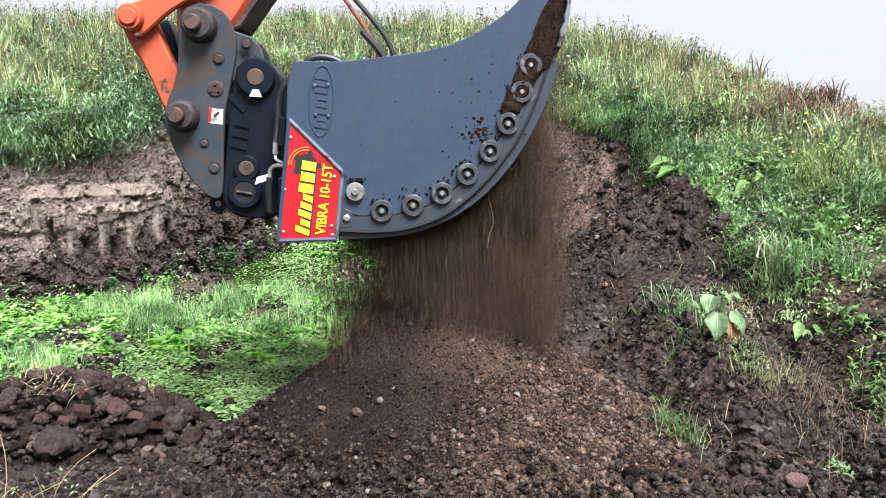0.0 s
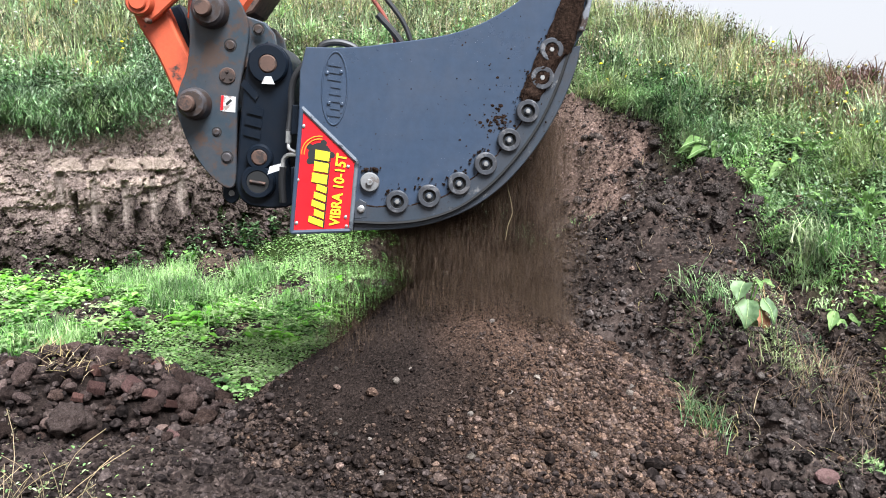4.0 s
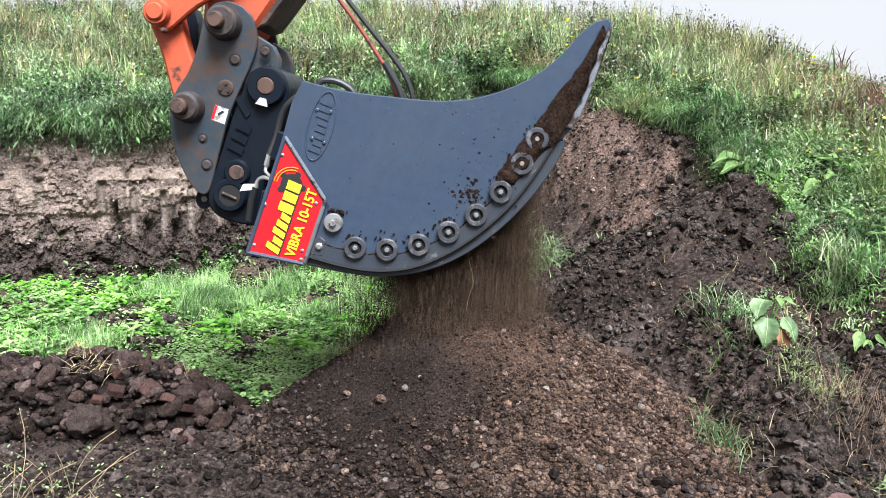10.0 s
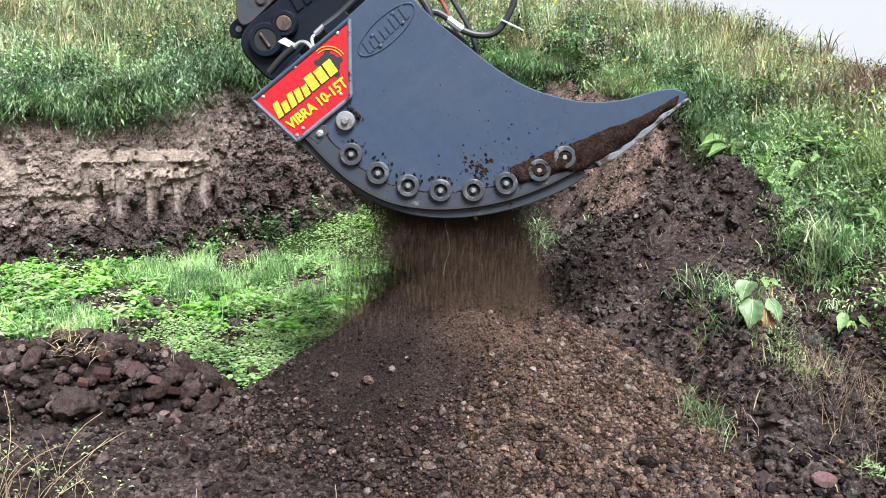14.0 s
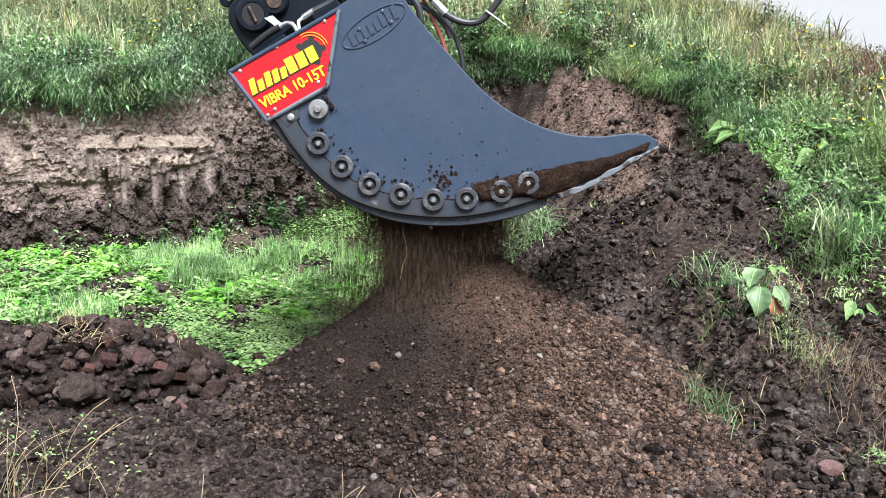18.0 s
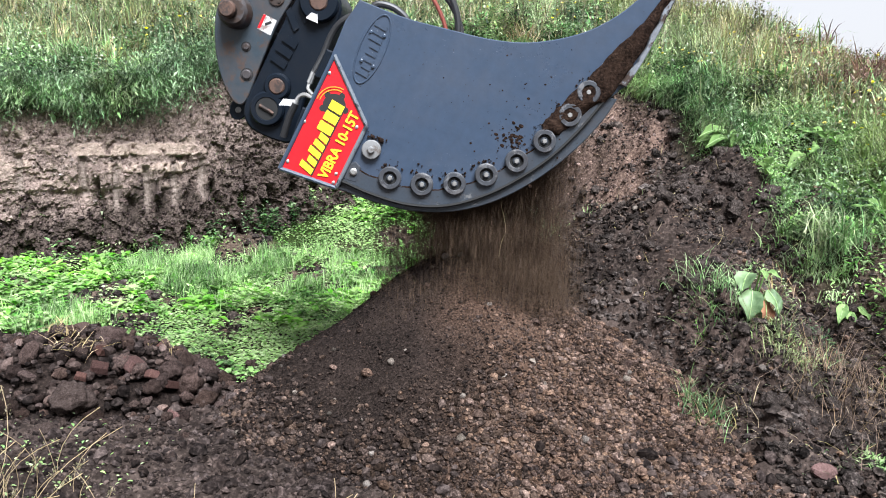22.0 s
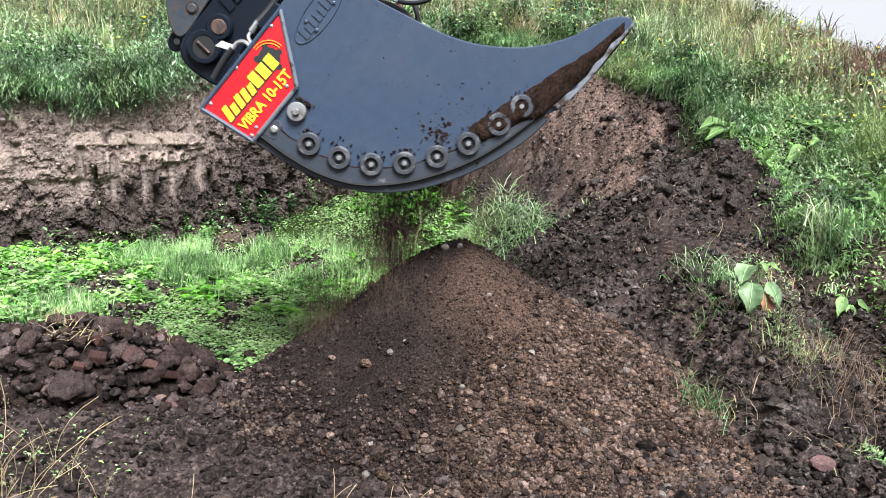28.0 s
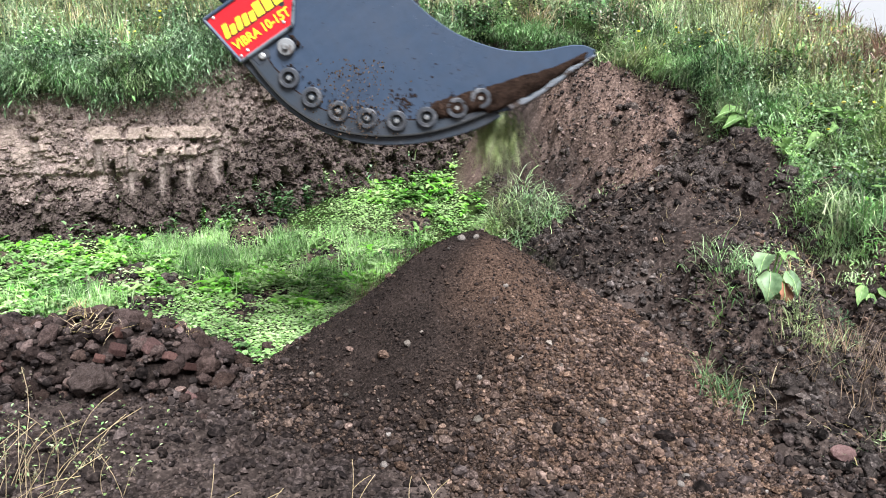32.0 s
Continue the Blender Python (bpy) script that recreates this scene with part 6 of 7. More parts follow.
    x, y = np.repeat(x, per) + h.normal(0, 0.05, m * per), np.repeat(y, per) + h.normal(0, 0.05, m * per)
    n = len(x)
    stuff("turf_fringe", [arches(np.stack([x, y, land(x, y) + 0.06], -1), h.uniform(0.14, 0.32, n) * lush, h.uniform(0.004, 0.009, n), h.normal(3.9, 1.3, n), h.uniform(0.2, 1.3, n), h.uniform(0.3, 0.95, n))], M_BANKGRASS, "green turf fringe hanging over the dug slope", "grass")
    # lush grass that droops over the dug slope
    m, per = 620, 34
    y = h.uniform(3.3, 8.6, m)
    x = right_edge(y) + h.uniform(0.05, 0.75, m) ** 1.3
    keep = bare(x, y) < np.where(y > 6.3, 0.35, 0.85)
    x, y = x[keep], y[keep]
    lush = np.repeat(np.clip(1 + 1.0 * fbm(x, y, 1.4, 3, 77), 0.4, 1.7), per)
    x, y = np.repeat(x, per), np.repeat(y, per)
    n = len(x)
    x, y = x + h.normal(0, 0.05, n), y + h.normal(0, 0.05, n)
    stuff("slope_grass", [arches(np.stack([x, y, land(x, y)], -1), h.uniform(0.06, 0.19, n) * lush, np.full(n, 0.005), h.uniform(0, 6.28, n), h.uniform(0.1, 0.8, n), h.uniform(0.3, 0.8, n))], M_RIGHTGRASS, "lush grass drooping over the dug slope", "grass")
    # leafy herbs along the lower edge of the right bank
    for name, material, m, label in (("edge_herbs", M_FLOORLEAF, 100, "fresh leafy herbs along the edge of the grass bank"), ("bright_edge_herbs", M_LIME, 24, "bright green leafy herbs along the edge of the grass bank")):
        y = h.uniform(3.2, 6.6, m)
        x = right_edge(y) + 0.22 + h.uniform(0, 1.1, m) ** 1.5
        q, a, cd = domes(x, y, h.uniform(0.05, 0.15, m), 46, h, y, 1.3)
        n = len(q)
        L = h.uniform(0.014, 0.042, n)
        stuff(name, [leaves(q + np.array([0, 0, 0.05]), L, L * h.uniform(0.35, 0.6, n), h.uniform(0, 6.28, n), h.uniform(-0.5, 0.8, n), 0.2)], material, label, "herbs")


def floor_plants():
    h = np.random.default_rng(71)

    def place(n, low, high):
        x, y, d = spread(n, h, 3.9, 10.5, 34)
        keep = (y < wall_y(x) + 0.05 - 0.7 * step(x, -0.2, 0.2)) & (x < right_edge(y) - 0.15) & (bare(x, y) < h.uniform(0.15, 0.7, n)) & (spoil(x, y) < 0.25) & (pile_height(x, y, False) < 0.06) & (rubble_height(x, y) < 0.05)
        x, y, d = x[keep], y[keep], d[keep]
        return np.stack([x, y, land(x, y) + h.uniform(low, high, len(x))], -1), d

    p, d = place(76000, 0.005, 0.06)
    far = cells(p[:, 0] + 0.1 * fbm(p[:, 0], p[:, 1], 3, 2, 211), p[:, 1], 2.9, 213)
    dome = np.clip(1 - (far[0] / 0.60) ** 2, 0, 1)
    p[:, 2] += 0.17 * dome * far[1] ** 1.5 * h.uniform(0.3, 1, len(p))
    p = p[h.uniform(0, 1, len(p)) < 0.22 + dome]
    n = len(p)
    L = h.uniform(0.016, 0.048, n) * np.clip(1 + 0.8 * fbm(p[:, 0], p[:, 1], 1.1, 2, 69), 0.5, 2)
    stuff("floor_herbs", [leaves(p, L, L * h.uniform(0.5, 0.85, n), h.uniform(0, 6.28, n), h.uniform(-0.3, 0.7, n), 0.12)], M_FLOORLEAF, "bright green low herbs on the pit floor", "herbs")
    # rosettes of broader leaves
    p, d = place(5200, 0.0, 0.02)
    p = p[(fbm(p[:, 0], p[:, 1], 1.3, 3, 221) > h.uniform(-0.3, 0.3, len(p))) & (p[:, 1] > 5.0)][:900]
    per = 9
    size = np.repeat(h.uniform(0.05, 0.12, len(p)), per)
    q = np.repeat(p, per, 0) + h.normal(0, 0.015, (len(p) * per, 3)) * np.array([1, 1, 0.2])
    n = len(q)
    az, up = h.uniform(0, 6.28, n), h.uniform(0.15, 1.1, n)
    q[:, 2] += size * 0.5 * h.uniform(0.2, 1.3, n)
    stuff("broad_herbs", [leaves(q, size * h.uniform(0.6, 1.1, n), size * h.uniform(0.35, 0.6, n), az, up - 0.5, 0.18)], M_LIME, "broader fresh green leaves in rosettes on the pit floor", "herbs")
    # clumps of fine upright grass
    m, per = 620, 46
    x, y = h.uniform(-4.6, 0.2, m * 4), h.uniform(4.7, 8.3, m * 4)
    keep = (h.uniform(0, 1, m * 4) > 0.55 * step(x, -2.2, -1.5) + 0.75 * (1 - step(y, 5.6, 6.2)) * (1 - step(x, -2.4, -2.0))) & (y < wall_y(x) - 0.25) & (bare(x, y) < 0.3) & (pile_height(x, y, False) < 0.02) & (rubble_height(x, y) < 0.02) & (fbm(x, y, 1.0, 3, 73) > h.uniform(-0.12, 0.25, m * 4))
    x, y = np.repeat(x[keep][:m], per), np.repeat(y[keep][:m], per)
    n = len(x)
    x, y = x + h.normal(0, 0.055, n), y + h.normal(0, 0.055, n)
    stuff("floor_grass", [arches(np.stack([x, y, land(x, y) - 0.01], -1), h.uniform(0.08, 0.24, n), np.full(n, 0.0055), h.uniform(0, 6.28, n), h.uniform(0.0, 0.6, n), h.uniform(0.05, 0.5, n))], M_FLOORGRASS, "fresh bright green grass clumps on the pit floor", "grass")
    # thin clover on stony soil up to the edge of the heaps
    n = 130000
    x, y = h.uniform(-4.6, 0.8, n), h.uniform(4.0, 9.3, n)
    keep = (pile_height(x, y, False) < 0.075) & (rubble_height(x, y) < 0.03) & (fbm(x, y, 3.2, 4, 78) + 0.35 * (1 - step(np.hypot((x + 1.1) / 0.8, (y - 5.1) / 1.6), 0.7, 1.1)) > h.uniform(-0.35, 0.25, n)) & (bare(x, y) < h.uniform(0.3, 0.95, n)) & (y < wall_y(x) - 0.05 - 0.7 * step(x, -0.2, 0.2)) & (x < right_edge(y) - 0.3) & (spoil(x, y) < 0.2) & (y - 0.45 * np.clip(-1.2 - x, -1.6, 2.0) > 3.95)
    x, y = x[keep], y[keep]
    n = len(x)
    L = h.uniform(0.014, 0.036, n)
    stuff("clover", [slips(np.stack([x, y, land(x, y) + h.uniform(0.004, 0.055, n)], -1), L, L * h.uniform(0.6, 0.9, n), h.uniform(0, 6.28, n), h.uniform(-0.2, 0.45, n))], M_CLOVER, "thin light green clover near the heaps", "herbs")
    n = 26000
    x, y = h.uniform(-1.8, -0.3, n), h.uniform(4.3, 7.0, n)
    keep = (np.hypot((x + 0.95) / 0.55, (y - 5.5) / 1.4) + 0.5 * fbm(x, y, 2.0, 3, 79) < h.uniform(0.6, 1.1, n)) & (pile_height(x, y, False) < 0.07) & (rubble_height(x, y) < 0.03) & (bare(x, y) < h.uniform(0.45, 0.8, n))
    x, y = x[keep], y[keep]
    n = len(x)
    L = h.uniform(0.014, 0.030, n)
    stuff("dense_clover", [slips(np.stack([x, y, land(x, y) + h.uniform(0.01, 0.06, n)], -1), L, L * h.uniform(0.6, 0.9, n), h.uniform(0, 6.28, n), h.uniform(-0.1, 0.5, n))], M_CLOVER, "dense light green clover beside the soil pile", "herbs")
    size = np.clip(0.007 * np.exp(h.normal(0, 0.5, n // 4)), 0.004, 0.022)
    q = np.stack([x, y, land(x, y)], -1)[::4][:len(size)] + np.array([0.02, 0.02, 0.002])
    v, f = rocks(q, size[:len(q)], 47, OCT1, 0.8, 0.25)
    tagged(new("clover_pebbles", from_arrays("clover_pebbles", v, f, M_DRYFACE)), "pale pebbles and crumbs between the clover", "pebbles", kind="stuff")
    # clods and pebbles in the bare spots
    n = 9000
    x, y = h.uniform(-3.8, 0.2, n), h.uniform(4.4, 8.2, n)
    keep = (bare(x, y) > h.uniform(0.2, 0.9, n)) & (y < wall_y(x) - 0.15) & (pile_height(x, y, False) < 0.03)
    x, y = x[keep], y[keep]
    size = np.clip(0.012 * np.exp(h.normal(0, 0.6, len(x))), 0.005, 0.05)
    v, f = rocks(np.stack([x, y, land(x, y) + 0.3 * size], -1), size, 46, OCT2, 0.8, 0.2, 2)
    tagged(new("floor_clods", from_arrays("floor_clods", v, f, M_SPOIL)), "dark clods in bare spots of the pit floor", "soil clods", kind="stuff")
    # sprouts at the foot of the cut face
    n = 5000
    x = h.uniform(-7, 0.8, n)
    y = wall_y(x) - h.uniform(0.05, 0.35, n)
    keep = fbm(x, y, 1.8, 3, 75) > 0.05
    x, y = x[keep], y[keep]
    n = len(x)
    L = h.uniform(0.03, 0.08, n)
    stuff("foot_weeds", [leaves(np.stack([x, y, pit_floor(x, y) + h.uniform(0, 0.25, n)], -1), L, L * 0.55, h.uniform(0, 6.28, n), h.uniform(-0.3, 0.7, n))], M_BANKLEAF, "scattered weeds at the foot of the cut face", "weeds")


def broad_leaf(length, width, seed):
    """One large wavy leaf with a midrib, along x."""
    g = np.random.default_rng(seed)
    nu, nv = 12, 6
    v, f = [], []
    for i in range(nu + 1):
        t = i / nu
        w = width * 0.5 * (math.sin(math.pi * min(1, 0.06 + 0.94 * t) ** 0.75)) * (1 - 0.15 * t)
        lobes = (1 + 0.09 * math.sin(11 * t + seed) + g.normal(0, 0.03), 1 + 0.09 * math.sin(9 * t + 2.1 * seed) + g.normal(0, 0.03))
        for k in range(nv + 1):
            s = 2 * k / nv - 1
            wave = 0.075 * length * math.sin(8 * t + 3 * s + seed) * abs(s)
            v.append((t * length, s * w * lobes[int(s > 0)], 0.22 * abs(s) * w + wave + 0.16 * length * math.sin(2.2 * t) - 0.25 * length * t * t + g.normal(0, 0.002)))
    for i in range(nu):
        for k in range(nv):
            a = i * (nv + 1) + k
            f.append((a, a + 1, a + nv + 2, a + nv + 1))
    return np.array(v), np.array(f)


def dock(place, leaf_rows, label, seed, dry=(), hang=(), material=None, young=(), turn=0):
    """A dock or burdock plant: leaves of its own on short stalks. Rows: azimuth, pitch, stalk, length, width."""
    plant = tagged(new("dock_plant"), label, "plant")
    plant.matrix_basis = pose(*place)
    for k, (az, pitch, stalk, length, width) in enumerate(leaf_rows):
        fall = hang[k] if hang else -0.7 * pitch
        a, b = radians(az), radians(pitch)
        d = Vector((math.cos(a) * math.cos(b), math.sin(a) * math.cos(b), math.sin(b)))
        part("stalk", tube([Vector((0, 0, 0)), d * stalk * 0.5 + Vector((0, 0, 0.02)), d * stalk], 0.004, 6), M_LIME, plant)
        v, f = broad_leaf(length, width, seed + k)
        o = new("leaf", from_arrays("leaf", v, f, M_DRYLEAF if k in dry else M_LIME if k in young else material or M_BIGLEAF, True))
        o.parent = plant
        o.matrix_basis = Matrix.Translation(d * stalk) @ Euler((radians(12 * math.sin(seed + 2.3 * k) + turn * math.cos(a)), radians(fall), a)).to_matrix().to_4x4()
        rib = [Vector(v[i * 7 + 3]) + Vector((0, 0, 0.0015)) for i in range(0, 12)]
        part("midrib", tube(rib, 0.0022 * length / 0.15, 5), M_CLOVER, o)
        if k in dry:
            tagged(o, "withered orange-brown leaf")
        elif k in young:
            tagged(o, "young lime-green leaf")
    return plant


def height_at(x, y):
    return float(land(np.float64(x), np.float64(y)))


def single_plants():
    dock((1.36, 3.84, height_at(1.36, 3.84) - 0.02), ((-128, 72, 0.26, 0.125, 0.105), (-112, 60, 0.19, 0.15, 0.12), (-62, 62, 0.19, 0.135, 0.085), (-84, 78, 0.26, 0.075, 0.05), (-80, 48, 0.17, 0.15, 0.08), (-40, 78, 0.25, 0.075, 0.045), (-100, 40, 0.12, 0.14, 0.10)),
         "pale green burdock with a withered leaf on dark soil", 3, (4,), (38, 62, 50, 12, 84, 5, 74), M_BURDOCK, (3, 5))
    dock((2.12, 6.34, height_at(2.12, 6.34) + 0.02), ((-172, 42, 0.16, 0.24, 0.12), (-155, 22, 0.14, 0.22, 0.11), (-125, 46, 0.15, 0.17, 0.10), (-25, 40, 0.14, 0.22, 0.11), (-65, 20, 0.12, 0.18, 0.10), (165, 14, 0.14, 0.22, 0.10)),
         "broad-leaved dock on the edge of the grass bank", 13, (), (10, 14, 40, 10, 42, 8), M_BIGLEAF, (), 34)
    dock((2.50, 5.85, height_at(2.50, 5.85) + 0.02), ((-150, 40, 0.16, 0.22, 0.10), (-95, 45, 0.16, 0.20, 0.10), (-40, 38, 0.16, 0.24, 0.10), (-10, 40, 0.16, 0.22, 0.09), (-120, 60, 0.20, 0.18, 0.08)), "bright lime-green dock among the grass", 15, (), (25, 50, 25, 15, 10), M_LIME, (), 45)
    dock((1.92, 4.02, height_at(1.92, 4.02)), ((-130, 60, 0.10, 0.12, 0.06), (-60, 50, 0.10, 0.11, 0.05), (-95, 40, 0.08, 0.12, 0.06)), "bright green seedling leaning from the grass edge", 17, (), (50, 40, 65), M_LIME)
    dock((2.04, 5.58, height_at(2.04, 5.58)), ((-120, 40, 0.06, 0.12, 0.09), (-60, 35, 0.06, 0.11, 0.08), (-90, 65, 0.07, 0.10, 0.07), (-95, 10, 0.05, 0.10, 0.07)), "small bright green seedling on dark soil", 23, (), (), M_LIME)
    for x, y, s, seed in ((2.62, 5.85, 0.20, 31), (2.85, 5.1, 0.18, 37), (2.35, 4.55, 0.15, 43), (2.05, 3.85, 0.10, 47), (2.5, 4.9, 0.14, 53), (2.95, 6.6, 0.22, 59), (-3.9, 7.6, 0.16, 61), (-2.7, 7.75, 0.15, 67), (-1.75, 6.9, 0.16, 71), (-1.35, 6.95, 0.14, 73), (-1.55, 7.2, 0.15, 79), (-2.6, 6.3, 0.10, 101), (-3.2, 6.2, 0.10, 103), (-0.95, 7.4, 0.13, 107), (-0.5, 7.6, 0.12, 109), (-2.2, 6.7, 0.11, 113), (-3.6, 6.0, 0.10, 127), (-1.15, 6.3, 0.09, 131), (-2.9, 6.6, 0.11, 137), (2.3, 5.0, 0.13, 83), (2.75, 7.3, 0.2, 89)):
        g = np.random.default_rng(seed)
        rows = [(360 * k / 6 + g.uniform(-20, 20), g.uniform(15, 60), s * 0.4, s * g.uniform(0.8, 1.15), s * g.uniform(0.35, 0.5)) for k in range(6)]
        dock((x, y, height_at(x, y) + (0.10 if x > 0 else 0.03)), rows, "bright green dock among the grass" if x > 0 else "broad-leaved green weed on the pit floor", seed)
    dock((1.10, 6.62, height_at(1.10, 6.62)), ((-100, 30, 0.03, 0.10, 0.08), (-40, 20, 0.03, 0.07, 0.05)), "small pale leaf on bare soil", 97)

    # tufts on the dug slope
    def tuft(name, x, y, n, length, material, label, seed, spread_by=0.07, droop=(0.3, 1.2), category="grass tuft"):
        h = np.random.default_rng(seed)
        px, py = x + h.normal(0, spread_by, n), y + h.normal(0, spread_by, n)
        v, f = arches(np.stack([px, py, np.maximum(land(px, py), pile_height(px, py, False)) - 0.01], -1), h.uniform(0.4, 1, n) * length, np.full(n, 0.0042), h.uniform(0, 6.28, n), h.uniform(0.1, 0.9, n) * droop[1] / 1.2, h.uniform(0.2, 0.8, n))
        return tagged(new(name, from_arrays(name, v, f, material)), label, category, kind="stuff")

    for k, (x, y, n) in enumerate(((-1.98, 3.78, 26), (-1.86, 3.72, 18), (-2.1, 3.9, 22), (-1.55, 4.0, 10))):
        h = np.random.default_rng(380 + k)
        q = np.stack([x + h.normal(0, 0.05, n), y + h.normal(0, 0.05, n), np.zeros(n)], -1)
        q[:, 2] = rubble_height(q[:, 0], q[:, 1]) + 0.05
        v, f = arches(q, h.uniform(0.06, 0.16, n), np.full(n, 0.003), h.uniform(0, 6.28, n), h.uniform(0.9, 1.6, n), h.uniform(0.0, 0.5, n))
        tagged(new("straw_wisp", from_arrays("straw_wisp", v, f, M_WHEAT)), "wisp of dry straw lying on the rubble", "straw", kind="stuff")
    tuft("grass_tuft", 2.08, 6.05, 70, 0.26, M_LIME, "lime-green grass tuft fallen over the soil edge", 33, 0.06, (0.8, 1.7))
    tuft("dry_tuft", 1.52, 3.98, 46, 0.20, M_WHEAT, "pale straw hanging beside the burdock", 34, 0.03, (1.2, 2.2))
    tuft("grass_tuft", 1.12, 3.84, 16, 0.11, M_LIME, "young bright grass shoots on bare soil", 35, 0.02, (0.1, 0.5))
    tuft("grass_tuft", 1.20, 4.10, 70, 0.24, M_RIGHTGRASS, "green grass blades bending over dark soil", 36, 0.09)
    tuft("grass_tuft", 1.36, 4.05, 60, 0.22, M_RIGHTGRASS, "green grass blades beside the burdock", 37, 0.07)
    tuft("grass_tuft", 1.03, 3.38, 150, 0.20, M_BANKGRASS, "green and straw grass tuft on dark soil", 5)
    tuft("dry_tuft", 1.09, 3.36, 60, 0.18, M_STRAW, "straw-coloured dry grass tuft on dark soil", 6)
    tuft("grass_tuft", 1.27, 3.97, 130, 0.22, M_BANKGRASS, "green grass tuft rooted in the dug slope", 7, 0.11)
    tuft("grass_tuft", 1.46, 3.62, 520, 0.14, M_SHRUB, "fine green weeds on dark soil", 8, 0.10)
    tuft("dry_tuft", 1.66, 4.30, 60, 0.24, M_TWIG, "hanging bundle of dry straw", 9, 0.05, (1.0, 2.0))
    tuft("grass_tuft", 1.16, 4.02, 18, 0.12, M_FLOORGRASS, "single young grass shoots on bare soil", 10, 0.03)
    tuft("grass_tuft", 1.30, 6.45, 150, 0.22, M_PALEGRASS, "uprooted pale grass lying on the slope", 11, 0.13, (0.8, 1.6))
    tuft("grass_tuft", 0.85, 5.45, 40, 0.14, M_FLOORGRASS, "loose grass lying behind the soil pile", 12, 0.14, (0.8, 1.6))
    tuft("grass_tuft", 0.70, 5.55, 40, 0.14, M_BANKGRASS, "loose grass lying behind the soil pile", 13, 0.10, (0.8, 1.6))
    h = np.random.default_rng(14)
    for name, material, n, label in (("cut_grass_heap", M_BANKGRASS, 900, "heap of cut green grass fallen on the pit floor"), ("cut_weed_heap", M_SHRUB, 900, "heap of cut grey-green weeds on the pit floor")):
        p, a, cd = domes(np.array([0.40, 0.22, 0.58]), np.array([6.95, 6.8, 7.0]), np.array([0.33, 0.26, 0.24]), n // 3, h, np.full(3, 7.0), 1.35)
        v, f = arches(p, h.uniform(0.10, 0.30, n), np.full(n, 0.0065), a + h.normal(0, 0.9, n), h.uniform(0.6, 1.7, n), h.uniform(0.1, 0.6, n))
        tagged(new(name, from_arrays(name, v, f, material)), label, "grass heap", kind="stuff")
    h = np.random.default_rng(16)
    n = 170
    p = np.array([0.66, 9.35, height_at(0.66, 9.35) + 0.14]) + h.normal(0, 1, (n, 3)) * np.array([0.06, 0.05, 0.02])
    v, f = arches(p, h.uniform(0.30, 0.62, n), np.full(n, 0.009), h.uniform(0, 6.28, n), h.uniform(0.05, 0.5, n), h.uniform(0.3, 0.9, n))
    tagged(new("dry_tuft", from_arrays("dry_tuft", v, f, M_STRAW)), "yellowed arching grass clump on the hillside", "grass tuft", kind="stuff")
    for k, (x, y) in enumerate(((1.50, 3.02), (1.62, 3.12))):
        tuft("grass_tuft", x, y, 40, 0.08, M_BANKLEAF, "small green weeds on dark soil", 17 + k, 0.08)
    # small leafy weeds on the dug slope
    h = np.random.default_rng(22)
    for x, y, s, material, label in ((1.45, 3.62, 0.13, M_BANKGRASS, "fine-leaved green weed on dark soil"), (1.62, 3.08, 0.08, M_BANKGRASS, "small fine-leaved weed on dark soil"), (1.60, 4.25, 0.15, M_RIGHTGRASS, "bright green weed at the edge of the slope"), (1.72, 3.85, 0.13, M_BANKLEAF, "dark leafy weed at the edge of the slope"), (1.28, 3.98, 0.10, M_RIGHTGRASS, "bright green grassy weed on the slope")):
        p, a, cd = domes(np.array([x]), np.array([y]), np.array([s]), 420, h, np.array([3.5]), 1.1)
        n = len(p)
        L = h.uniform(0.012, 0.035, n)
        v, f = slips(p, L, L * h.uniform(0.2, 0.4, n), a + h.normal(0, 0.8, n), h.uniform(-0.3, 1.1, n))
        tagged(new("weed_clump", from_arrays("weed_clump", v, f, material)), label, "weed", kind="stuff")
    # roots and straw bits in the dug soil
    h = np.random.default_rng(21)
    n = 1100
    x, y = h.uniform(0.5, 2.2, n), h.uniform(2.9, 7.6, n)
    keep = (bare(x, y) > 0.7) & (pile_height(x, y, False) < land(x, y, False))
    x, y = x[keep], y[keep]
    n = len(x)
    stuff("root_bits", [arches(np.stack([x, y, land(x, y) + 0.005], -1), h.uniform(0.04, 0.16, n), np.full(n, 0.0028), h.uniform(0, 6.28, n), h.uniform(0.8, 1.6, n), h.uniform(-0.2, 0.5, n))], M_STRAW, "thin pale roots and straw bits in dark soil", "roots")
    # bramble of dry twigs
    h = np.random.default_rng(20)
    pieces = []
    for k in range(230):
        x, y = 1.62 + h.normal(0, 0.15), 3.46 + h.normal(0, 0.14)
        a, ln = h.uniform(0, 6.28), h.uniform(0.12, 0.34)
        q = np.array([[x, y, height_at(x, y)]])
        pieces.append(blades(q, np.array([ln]), np.array([0.0024]), np.array([a]), np.array([h.uniform(0.5, 1.2)]), np.array([h.uniform(0.4, 1.2)])))
    v, f = [], []
    base = 0
    for a, b in pieces:
        v.append(a)
        f.append(b + base)
        base += len(a)
    tagged(new("dry_twigs", from_arrays("dry_twigs", np.concatenate(v), np.concatenate(f), M_TWIG)), "tangle of thin brown dry twigs on soil", "twigs", kind="stuff")

    # dry stalks close to the camera
    for k in range(84):
        hh = np.random.default_rng(400 + k)
        right = k >= 66
